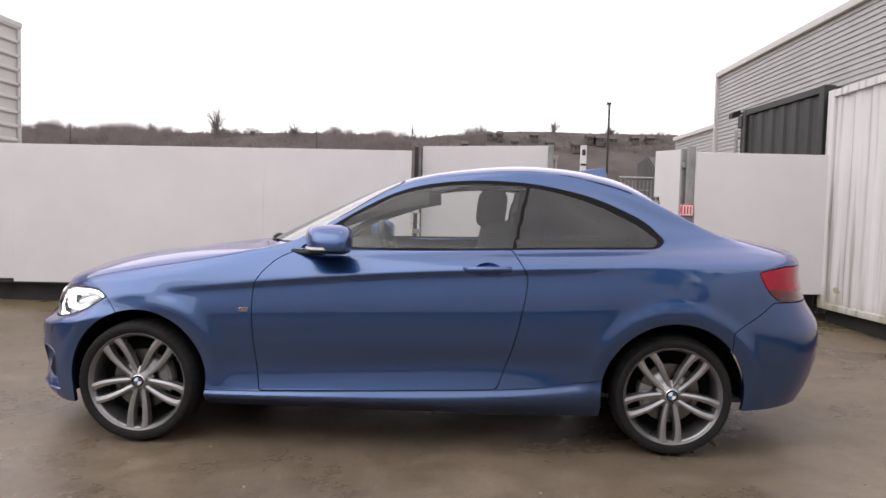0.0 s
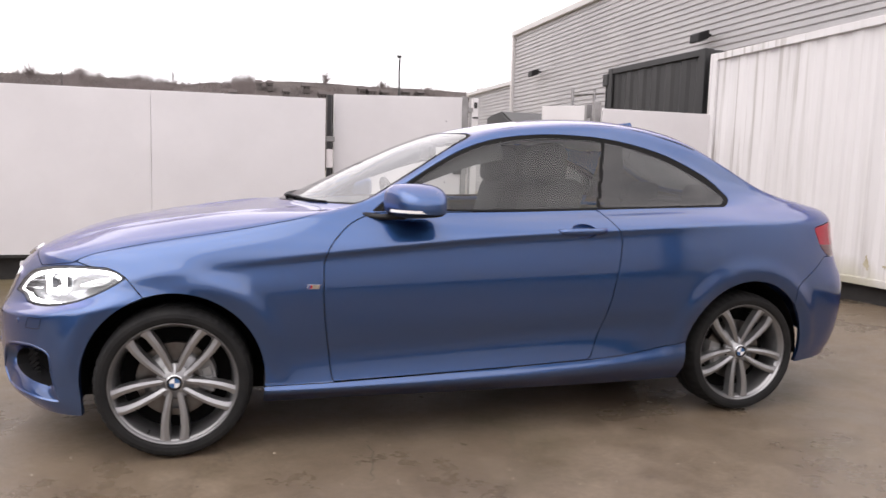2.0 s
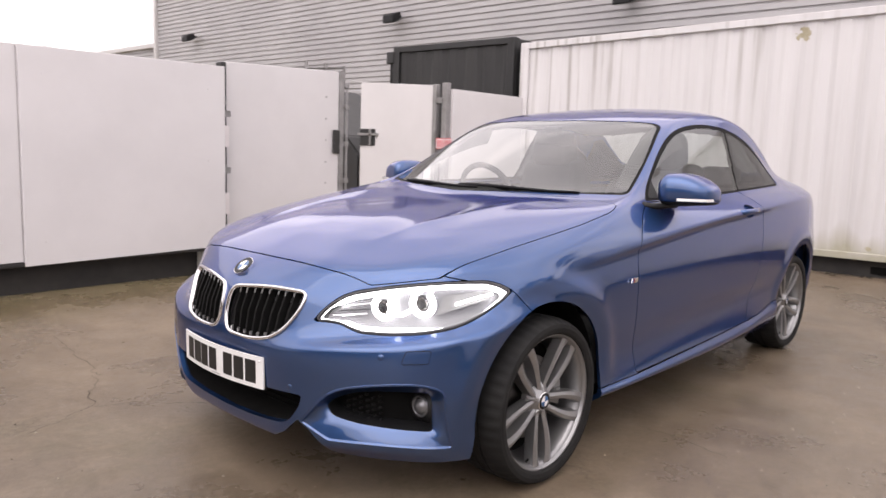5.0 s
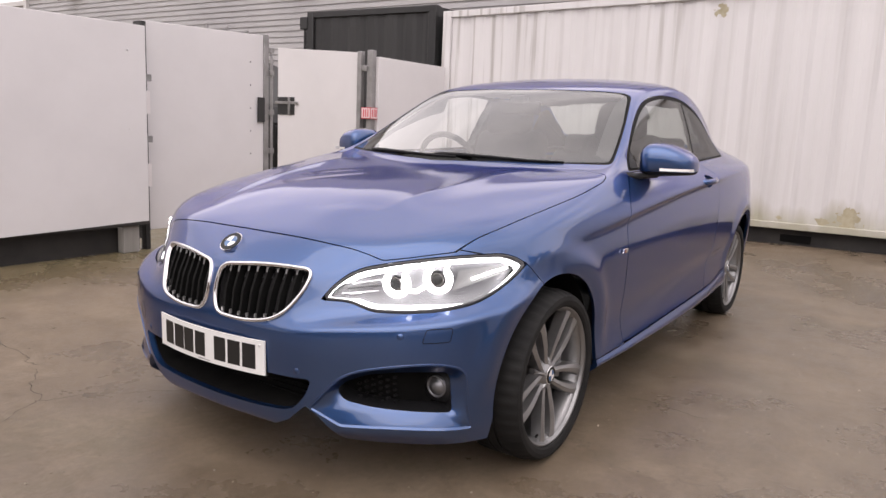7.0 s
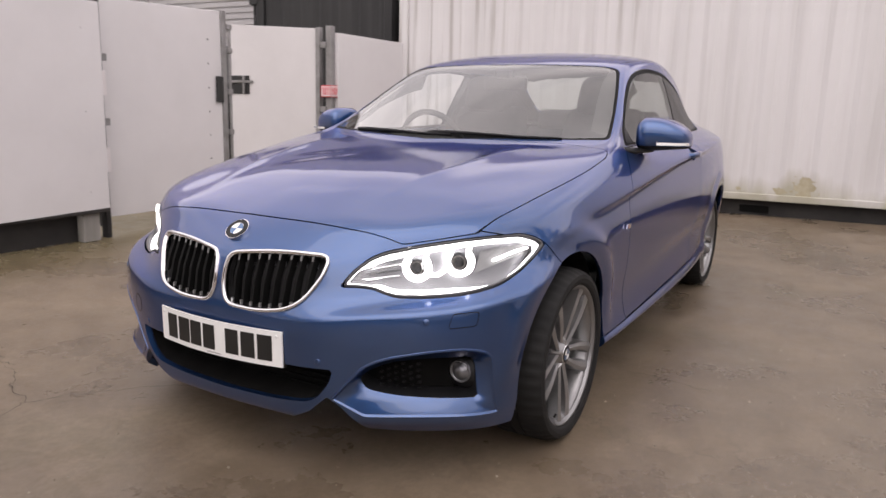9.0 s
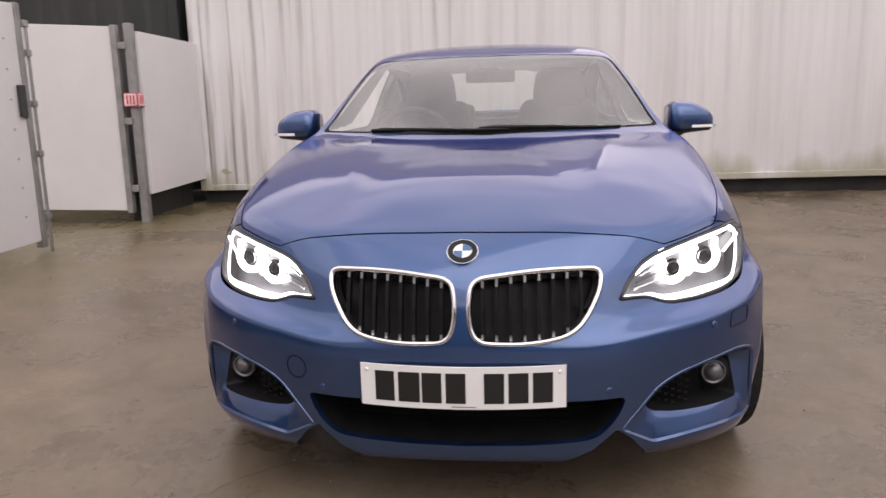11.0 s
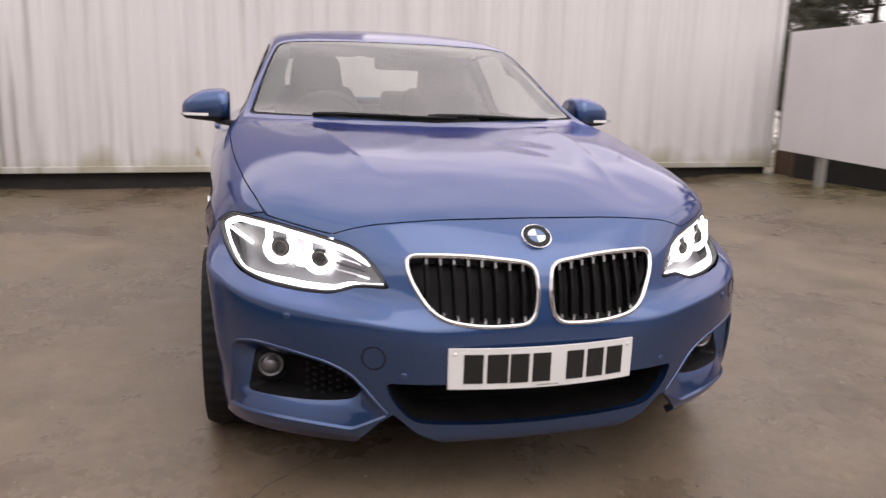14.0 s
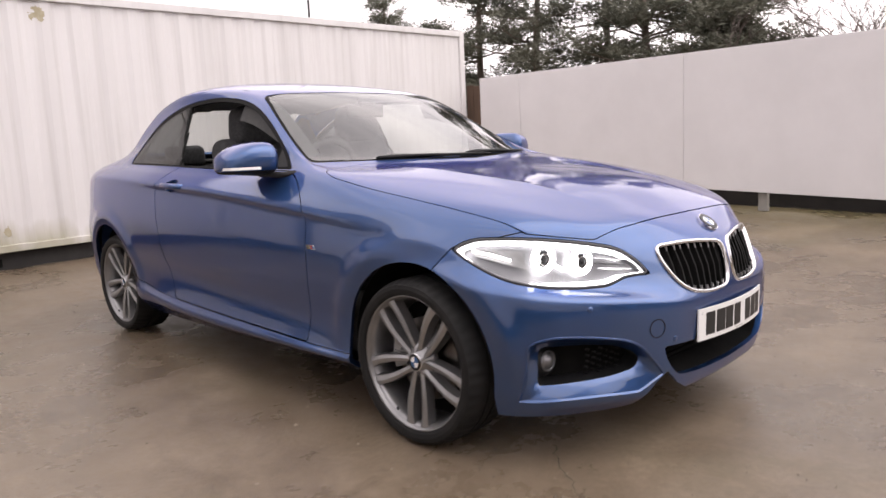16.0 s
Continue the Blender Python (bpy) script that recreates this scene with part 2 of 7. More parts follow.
# lower door
line((0, -.785, 0, .37), (1, -.768, .30, .375), (2, -.70, .50, .38), (3, -.572, .70, .385), (4, -.41, .822, .385), (5, -.15, .870, .39),
     (6, .22, .867, .40), (7, .55, .867, .405), (9, 1.4, .866, .45), (10, 1.95, .870, .48), (11, 2.38, .882, .48), (12, 2.74, .89, .50),
     (13, 3.09, .860, .53), (14, 3.33, .80, .55), (15, 3.485, .635, .57), (16, 3.615, .30, .58), (17, 3.65, 0, .58))
# widest part of the bumpers
line((0, -.792, 0, .47), (1, -.773, .30, .47), (2, -.702, .51, .468), (3, -.572, .703, .463), (4, -.405, .827, .462), (5, -.14, .876, .50),
     (6, .23, .879, .52), (7, .55, .884, .53), (9, 1.4, .892, .56), (10, 1.95, .895, .58), (11, 2.4, .900, .60), (12, 2.75, .900, .62),
     (13, 3.09, .864, .64), (14, 3.325, .80, .65), (15, 3.48, .635, .66), (16, 3.61, .30, .66), (17, 3.645, 0, .66))
# ledge of the front bumper, door bulge
line((0, -.790, 0, .512), (1, -.769, .30, .520), (2, -.694, .515, .548), (3, -.564, .70, .565), (4, -.395, .826, .590), (5, -.13, .878, .625),
     (6, .23, .886, .66), (7, .55, .891, .68), (9, 1.4, .895, .72), (10, 1.95, .897, .74), (11, 2.4, .903, .76), (12, 2.75, .903, .775),
     (13, 3.08, .855, .775), (14, 3.285, .778, .782), (15, 3.405, .625, .79), (16, 3.52, .30, .79), (17, 3.55, 0, .79))
# under the lamps, hollow under the shoulder
line((0, -.782, 0, .59), (1, -.735, .30, .585), (2, -.605, .525, .594), (3, -.492, .652, .614), (4, -.36, .760, .645), (5, -.12, .843, .70),
     (6, .24, .868, .762), (7, .55, .876, .80), (8, .9, .875, .836), (9, 1.4, .875, .877), (10, 1.95, .877, .903), (11, 2.4, .883, .922),
     (12, 2.75, .878, .935), (13, 3.1, .832, .935), (14, 3.26, .76, .925), (15, 3.37, .62, .92), (16, 3.48, .30, .92), (17, 3.51, 0, .92))
# shoulder crease
line((0, -.760, 0, .685), (1, -.70, .30, .685), (2, -.575, .52, .682), (3, -.465, .65, .702), (4, -.34, .745, .727), (5, -.12, .833, .757),
     (6, .24, .868, .793), (7, .55, .884, .83), (8, .9, .889, .867), (9, 1.4, .888, .91), (10, 1.95, .884, .938), (11, 2.4, .880, .958),
     (12, 2.75, .866, .973), (13, 3.1, .808, .985), (14, 3.27, .735, .985), (15, 3.37, .61, .985), (16, 3.48, .30, .985), (17, 3.52, 0, .985))
# fender top
line((0, -.702, 0, .742), (1, -.657, .29, .740), (2, -.558, .505, .742), (3, -.447, .64, .765), (4, -.32, .735, .792), (5, -.10, .805, .824),
     (6, .25, .848, .864), (7, .55, .852, .905), (8, .9, .846, .938), (9, 1.4, .836, .963), (10, 1.95, .830, .987), (11, 2.4, .815, 1.006),
     (12, 2.75, .79, 1.02), (13, 3.08, .745, 1.028), (14, 3.24, .69, 1.028), (15, 3.33, .60, 1.030), (16, 3.44, .30, 1.037), (17, 3.48, 0, 1.042))
# bonnet shut line and belt
line((0, -.62, 0, .793), (1, -.607, .28, .790), (2, -.545, .48, .785), (3, -.43, .61, .808), (4, -.29, .69, .836), (5, -.07, .755, .872),
     (6, .27, .795, .927), (7, .58, .800, .985), (8, .9, .785, .998), (9, 1.4, .768, 1.010), (10, 1.95, .755, 1.031), (11, 2.4, .735, 1.047),
     (12, 2.72, .705, 1.062), (13, 3.05, .660, 1.064), (14, 3.20, .62, 1.056), (15, 3.28, .53, 1.052), (16, 3.37, .28, 1.056), (17, 3.40, 0, 1.06))
# bonnet flank, middle of the side glass
line((0, -.52, 0, .838), (1, -.505, .25, .835), (2, -.445, .42, .832), (3, -.345, .54, .850), (4, -.22, .615, .874), (5, 0, .67, .912),
     (6, .30, .715, .957), (7, .62, .775, .998), (8, 1.0, .728, 1.085), (9, 1.45, .695, 1.19), (10, 1.93, .688, 1.20), (11, 2.35, .682, 1.17),
     (12, 2.66, .660, 1.115), (13, 2.98, .618, 1.093), (14, 3.15, .56, 1.075), (15, 3.22, .46, 1.068), (16, 3.295, .25, 1.072), (17, 3.325, 0, 1.077))
# top edge of the side glass
line((0, -.40, 0, .882), (1, -.385, .21, .880), (2, -.33, .36, .876), (3, -.25, .46, .889), (4, -.13, .525, .910), (5, .08, .575, .945),
     (6, .35, .63, .977), (7, .66, .755, 1.003), (8, 1.02, .700, 1.162), (9, 1.45, .619, 1.348), (10, 1.95, .618, 1.364), (11, 2.35, .626, 1.285),
     (12, 2.66, .627, 1.167), (13, 2.96, .594, 1.114), (14, 3.11, .50, 1.087), (15, 3.17, .42, 1.08), (16, 3.235, .22, 1.083), (17, 3.26, 0, 1.087))
# edge of the windscreen, roof rail
line((0, -.25, 0, .917), (1, -.24, .17, .915), (2, -.20, .29, .913), (3, -.12, .37, .921), (4, 0, .43, .937), (5, .18, .48, .964),
     (6, .42, .54, .989), (7, .70, .735, 1.009), (8, 1.02, .668, 1.186), (9, 1.38, .590, 1.376), (10, 1.95, .590, 1.424), (11, 2.38, .590, 1.366),
     (12, 2.67, .594, 1.248), (13, 2.93, .562, 1.124), (14, 3.08, .45, 1.094), (15, 3.13, .37, 1.089), (16, 3.17, .19, 1.091), (17, 3.19, 0, 1.094))
line((0, -.08, 0, .938), (1, -.075, .12, .938), (2, -.05, .20, .937), (3, 0, .26, .942), (4, .10, .30, .951), (5, .25, .34, .970),
     (6, .44, .40, .993), (7, .605, .54, 1.016), (8, .955, .46, 1.208), (9, 1.36, .42, 1.397), (10, 1.95, .42, 1.460), (11, 2.42, .435, 1.400),
     (12, 2.73, .43, 1.228), (13, 2.97, .425, 1.096), (14, 3.06, .34, 1.090), (15, 3.105, .27, 1.096), (16, 3.13, .14, 1.097), (17, 3.14, 0, 1.099))
line((0, .08, 0, .953), (1, .083, .06, .953), (2, .10, .10, .954), (3, .14, .13, .958), (4, .20, .15, .964), (5, .30, .17, .975),
     (6, .42, .20, .993), (7, .515, .27, 1.021), (8, .885, .22, 1.210), (9, 1.33, .20, 1.398), (10, 1.95, .20, 1.476), (11, 2.46, .21, 1.410),
     (12, 2.77, .22, 1.232), (13, 3.00, .21, 1.094), (14, 3.07, .17, 1.090), (15, 3.10, .13, 1.100), (16, 3.11, .07, 1.101), (17, 3.115, 0, 1.102))
# centre line
line((0, .20, 0, .964), (2, .215, 0, .966), (4, .27, 0, .971), (5, .34, 0, .980), (6, .42, 0, .994), (7, .475, 0, 1.021), (8, .86, 0, 1.210),
     (9, 1.31, 0, 1.393), (10, 1.95, 0, 1.482), (11, 2.48, 0, 1.413), (12, 2.785, 0, 1.234), (13, 3.01, 0, 1.093), (14, 3.072, 0, 1.090),
     (15, 3.085, 0, 1.091), (16, 3.095, 0, 1.091), (17, 3.10, 0, 1.092))


def pchip(xs, ys, q):
    """Shape-keeping cubic through (xs, ys) at q."""
    xs, ys = np.asarray(xs, float), np.asarray(ys, float)
    h = np.diff(xs)
    d = np.diff(ys, axis=0) / h[:, None]
    m = np.zeros_like(ys)
    for i in range(1, len(xs) - 1):
        w1, w2 = 2 * h[i] + h[i - 1], h[i] + 2 * h[i - 1]
        same = d[i - 1] * d[i] > 0
        with np.errstate(divide="ignore", invalid="ignore"):
            v = (w1 + w2) / (w1 / d[i - 1] + w2 / d[i])
        m[i] = np.where(same, v, 0)
    m[0], m[-1] = d[0], d[-1]
    i = np.clip(np.searchsorted(xs, q, side="right") - 1, 0, len(xs) - 2)
    t = ((q - xs[i]) / h[i])[:, None]
    hh = h[i][:, None]
    return ((1 + 2 * t) * (1 - t) ** 2 * ys[i] + t * (1 - t) ** 2 * hh * m[i]
            + t * t * (3 - 2 * t) * ys[i + 1] + t * t * (t - 1) * hh * m[i + 1])


def blur(a, sigma, odd_start=None, odd_end=None):
    """Gaussian smoothing along axis 0; mirrored past the ends, with the half width changing sign where the car's middle is crossed."""
    k = int(3 * sigma) + 1
    g = np.exp(-0.5 * (np.arange(-k, k + 1) / sigma) ** 2)
    g /= g.sum()

    def flip(b, odd):
        if odd == "mirror":
            return b * np.array([1, -1, 1])
        return b

    head, tail = a[1:k + 1][::-1], a[-k - 1:-1][::-1]
    head = flip(head, odd_start) if odd_start else 2 * a[:1] - head
    tail = flip(tail, odd_end) if odd_end else 2 * a[-1:] - tail
    p = np.concatenate([head, a, tail])
    return sum(g[j] * p[j:j + len(a)] for j in range(2 * k + 1))


def car_shell():
    us = np.concatenate([np.linspace(i, i + 1, 30 if i < 5 else (22 if i < 14 else 14), endpoint=False) for i in range(17)] + [[17.0]])
    rows = []
    for rows_k in LINES:
        u = [r[0] for r in rows_k]
        p = pchip(u, [r[1:] for r in rows_k], us)
        rows.append(p)
    grid = np.array(rows)                      # line, station, xyz
    nv = len(LINES)
    vs = np.concatenate([np.linspace(i, i + 1, 10, endpoint=False) for i in range(nv - 1)] + [[nv - 1.0]])
    out = np.zeros((len(vs), len(us), 3))
    for j in range(len(us)):
        out[:, j] = pchip(np.arange(nv), grid[:, j], vs)
    for i in range(len(vs)):
        out[i] = blur(out[i], 6.0, "mirror", "mirror")
    soft = np.array([blur(out[:, j], 2.4, None, "mirror") for j in range(len(us))]).transpose(1, 0, 2)
    # creases keep their edge: shoulder line along the flank, sill line
    for c, u0, u1 in ((7, 5.6, 14.5), (2, 5.5, 12.0), (5, -1.2, 5.8), (1, 12.2, 18.5)):
        wv = np.exp(-((vs - c) / 0.60) ** 2)[:, None, None]
        wu = (np.clip((us - u0) / 1.2, 0, 1) * np.clip((u1 - us) / 1.5, 0, 1))[None, :, None]
        k = 0.95 * wv * wu
        soft = soft * (1 - k) + out * k
    out = soft
    # flared wheel arches
    for cx, cz, flare in ((0.005, 0.325, 0.012), (2.668, 0.335, 0.013)):
        r = np.hypot(out[..., 0] - cx, out[..., 2] - cz)
        flank = np.clip((out[..., 1] - 0.70) / 0.08, 0, 1) * np.clip((out[..., 2] - 0.30) / 0.1, 0, 1)
        swell = np.where(r < 0.415, np.exp(-((r - 0.415) / 0.07) ** 2), np.exp(-((r - 0.415) / 0.042) ** 2))
        out[..., 1] += flank * (flare * swell - 0.004 * np.exp(-((r - 0.35) / 0.03) ** 2))
    # bonnet: two soft ridges running from the kidneys to the pillars
    x, w = out[..., 0], out[..., 1]
    run = np.clip((x + 0.45) / 0.3, 0, 1) * np.clip((0.5 - x) / 0.2, 0, 1) * (out[..., 2] > 0.75)
    ridge = 0.36 + 0.16 * (x + 0.4)
    out[..., 2] += run * 0.009 * np.exp(-np.abs(w - ridge) / 0.055)
    out[..., 1] *= 1 - 0.085 * np.clip((out[..., 0] - 1.9) / 1.5, 0, 1) ** 1.3
    out[:, 0, 1] = 0
    out[:, -1, 1] = 0
    out[-1, :, 1] = 0
    a, b = len(vs), len(us)
    faces = []
    for i in range(a - 1):
        for j in range(b - 1):
            q = (i * b + j, (i + 1) * b + j, (i + 1) * b + j + 1, i * b + j + 1)
            faces.append(q)
    return out.reshape(-1, 3), faces


class Shell:
    """The half shell: places (x, half width, height), normals, and the cutting of faces by a field."""

    def __init__(self, v, f):
        self.v = [np.array(p) for p in v]
        n = np.zeros_like(v)
        q = np.array(f)
        c = np.cross(v[q[:, 2]] - v[q[:, 0]], v[q[:, 3]] - v[q[:, 1]])
        for k in range(4):
            np.add.at(n, q[:, k], c)
        # outward is away from the car's inner axis
        mid = np.array([1.4, 0.0, 0.6])
        axis = v - mid
        axis[:, 0] *= 0.25
        flip = (n * axis).sum(1) < 0
        if flip.mean() > 0.5:
            n = -n
        # the centre plane: no sideways part
        n[np.abs(v[:, 1]) < 1e-6, 1] = 0
        self.n = [p / (np.linalg.norm(p) + 1e-12) for p in n]
        self.flipped = flip.mean() > 0.5

    def cut(self, faces, d, level=0.0):
        """Faces where the field d lies under the level, and over it."""
        d = np.asarray(d) - level
        low, high, made = [], [], {}

        def cross(a, b):
            key = (a, b) if a < b else (b, a)
            if key not in made:
                t = d[a] / (d[a] - d[b])
                self.v.append(self.v[a] + t * (self.v[b] - self.v[a]))
                n = self.n[a] + t * (self.n[b] - self.n[a])
                self.n.append(n / (np.linalg.norm(n) + 1e-12))
                made[key] = len(self.v) - 1
            return made[key]

        for f in faces:
            s = [d[i] < 0 for i in f]
            if all(s):
                low.append(f)
                continue
            if not any(s):
                high.append(f)
                continue
            lo, hi = [], []
            n = len(f)
            for k in range(n):
                a, b = f[k], f[(k + 1) % n]
                (lo if d[a] < 0 else hi).append(a)
                if (d[a] < 0) != (d[b] < 0):
                    c = cross(a, b)
                    lo.append(c)
                    hi.append(c)
            if len(lo) > 2:
                low.append(tuple(lo))
            if len(hi) > 2:
                high.append(tuple(hi))
        return low, high

    def array(self):
        return np.array(self.v)

    def panel(self, faces, outline, plane, gap=0.004, where=None):
        """Takes the faces within an outline (in the plane's two coordinates) out of a set, leaving a shut gap: (taken, rest)."""
        p = self.array()
        d = signed(outline, plane(p))
        if where is not None:
            d = np.where(where(p), d, 1.0)
        inside, rest = self.cut(faces, d, -gap / 2)
        p2 = self.array()
        d2 = signed(outline, plane(p2))
        if where is not None:
            d2 = np.where(where(p2), d2, 1.0)
        if gap > 0:
            _, rest = self.cut(rest, d2, gap / 2)
        return inside, rest

    def loops(self, faces):
        """Border loops of a face set, as lists of indices."""
        count = {}
        for f in faces:
            for k in range(len(f)):
                a, b = f[k], f[(k + 1) % len(f)]
                if (b, a) in count:
                    del count[(b, a)]
                else:
                    count[(a, b)] = True
        nxt = dict(count.keys())
        out = []
        while nxt:
            a, b = nxt.popitem()
            ring = [a]
            while b in nxt:
                ring.append(b)
                b = nxt.pop(b)
            out.append(ring)
        return out

    def emit(self, name, faces, mat, parent, label="", side=0, flange=0.010, offset=0.0):
        """Makes an object of faces. side -1 or +1: one flank; 0: both halves, joined in the middle. flange: depth of the turned-in edge."""
        used = sorted({i for f in faces for i in f})
        index = {i: k for k, i in enumerate(used)}
        p = np.array([self.v[i] for i in used])
        n = np.array([self.n[i] for i in used])
        p = p + n * offset
        fs = [tuple(index[i] for i in f) for f in faces]
        if self.flipped:
            fs = [f[::-1] for f in fs]
        if flange:
            edges = {}
            for f in fs:
                for k in range(len(f)):
                    a, b = f[k], f[(k + 1) % len(f)]
                    if (b, a) in edges:
                        del edges[(b, a)]
                    else:
                        edges[(a, b)] = 1
            border = [e for e in edges if not (abs(p[e[0], 1]) < 1e-4 and abs(p[e[1], 1]) < 1e-4)]
            idx = sorted({i for e in border for i in e})
            m = {i: len(p) + k for k, i in enumerate(idx)}
            m2 = {i: len(p) + len(idx) + k for k, i in enumerate(idx)}
            top, deep = p[idx], p[idx] - n[idx] * flange
            side_n = {i: np.zeros(3) for i in idx}
            for a, b in border:
                t = np.cross(p[b] - p[a], n[a])
                t /= np.linalg.norm(t) + 1e-12
                side_n[a] += t
                side_n[b] += t
            sn = np.array([side_n[i] / (np.linalg.norm(side_n[i]) + 1e-9) for i in idx])
            p = np.concatenate([p, top, deep])
            n = np.concatenate([n, sn, sn])
            fs = fs + [(m[b], m[a], m2[a], m2[b]) for a, b in border]
        halves = (-1, 1) if side == 0 else (side,)
        vv, nn, ff = [], [], []
        for s in halves:
            base = len(vv)
            vv += [(q[0], q[1] * s, q[2]) for q in p]
            nn += [(q[0], q[1] * s, q[2]) for q in n]
            ff += [tuple(base + i for i in (f if s > 0 else f[::-1])) for f in fs]
        return mesh_object(name, vv, ff, mat, parent, label, normals=nn)


def signed(outline, q):
    """Signed distance of points q (n, 2) to a closed outline; negative inside."""
    o = np.asarray(outline, float)
    a, b = o, np.roll(o, -1, axis=0)
    best = np.full(len(q), 1e9)
    inside = np.zeros(len(q), bool)
    for p0, p1 in zip(a, b):
        e = p1 - p0
        t = np.clip(((q - p0) @ e) / (e @ e + 1e-12), 0, 1)
        best = np.minimum(best, np.linalg.norm(q - p0 - t[:, None] * e, axis=1))
        if p0[1] != p1[1]:
            c = ((p0[1] > q[:, 1]) != (p1[1] > q[:, 1])) & (q[:, 0] < (p1[0] - p0[0]) * (q[:, 1] - p0[1]) / (p1[1] - p0[1]) + p0[0])
            inside ^= c
    return np.where(inside, -best, best)


def rounded(corners, steps=6):
    """A closed outline through corners (a, b, radius), with round corners."""
    out = []
    n = len(corners)
    for i in range(n):
        p0, p, p1 = (np.array(corners[k % n][:2], float) for k in (i - 1, i, i + 1))
        r = corners[i][2] if len(corners[i]) > 2 else 0.0
        if r <= 0:
            out.append(tuple(p))
            continue
        d0, d1 = p0 - p, p1 - p
        l0, l1 = np.linalg.norm(d0), np.linalg.norm(d1)
        k = min(r, 0.48 * l0, 0.48 * l1)
        s, e = p + d0 / l0 * k, p + d1 / l1 * k
        for j in range(steps + 1):
            t = j / steps
            out.append(tuple((1 - t) ** 2 * s + 2 * t * (1 - t) * p + t * t * e))
    return out


def side_view(p):
    return p[:, [0, 2]]


def top_view(p):
    return p[:, [0, 1]]


def front_view(p):
    return p[:, [1, 2]]


def corner_view(p):
    return np.stack([p[:, 0] + p[:, 1], p[:, 2]], axis=1)


def smooth_loop(pts, count, sigma):
    """A closed ring of places, evenly spaced and smoothed."""
    p = np.asarray(pts, float)
    seg = np.linalg.norm(np.roll(p, -1, axis=0) - p, axis=1)
    s = np.concatenate([[0], np.cumsum(seg)])
    q = np.linspace(0, s[-1], count, endpoint=False)
    pp = np.concatenate([p, p[:1]])
    out = np.stack([np.interp(q, s, pp[:, k]) for k in range(p.shape[1])], axis=1)
    if sigma:
        k = int(3 * sigma) + 1
        g = np.exp(-0.5 * (np.arange(-k, k + 1) / sigma) ** 2)
        g /= g.sum()
        out = sum(g[j] * np.roll(out, j - k, axis=0) for j in range(2 * k + 1))
    return out


def ring_mesh(name, pts, normals, profile, mat, parent, label="", side=1, closed=True):
    """A rim of the profile (inward, outward-normal) pairs swept round a closed ring."""
    n = len(pts)
    mid = pts.mean(axis=0)
    vv, ff = [], []
    for i in range(n):
        t = pts[(i + 1) % n] - pts[i - 1] if closed or 0 < i < n - 1 else (pts[1] - pts[0] if i == 0 else pts[-1] - pts[-2])
        t /= np.linalg.norm(t)
        nn = normals[i] / np.linalg.norm(normals[i])
        b = np.cross(nn, t)
        if b @ (mid - pts[i]) < 0:
            b = -b
        for a, c in profile:
            q = pts[i] + b * a + nn * c
            vv.append((q[0], q[1] * side, q[2]))
    k = len(profile)
    for i in range(n if closed else n - 1):
        for j in range(k):
            ff.append((i * k + j, i * k + (j + 1) % k, ((i + 1) % n) * k + (j + 1) % k, ((i + 1) % n) * k + j))
    ob = mesh_object(name, vv, ff, mat, parent, label)
    bm = bmesh.new()
    bm.from_mesh(ob.data)
    bmesh.ops.recalc_face_normals(bm, faces=bm.faces[:])
    bm.to_mesh(ob.data)
    bm.free()
    return ob


LAMP_EDGE = rounded([(-.278, .622, .004), (-.228, .664, .03), (-.155, .702, .03), (-.085, .722, .04), (.05, .741, .1), (.20, .756, .12), (.373, .765, .12), (.545, .765, .05),
                     (.614, .750, .02), (.664, .730, .006), (.606, .697, .05), (.507, .655, .08), (.40, .626, .1), (.237, .605, .1), (.07, .596, .1), (-.055, .596, .03),
                     (-.105, .606, .02), (-.145, .618, .02), (-.20, .622, .03)])


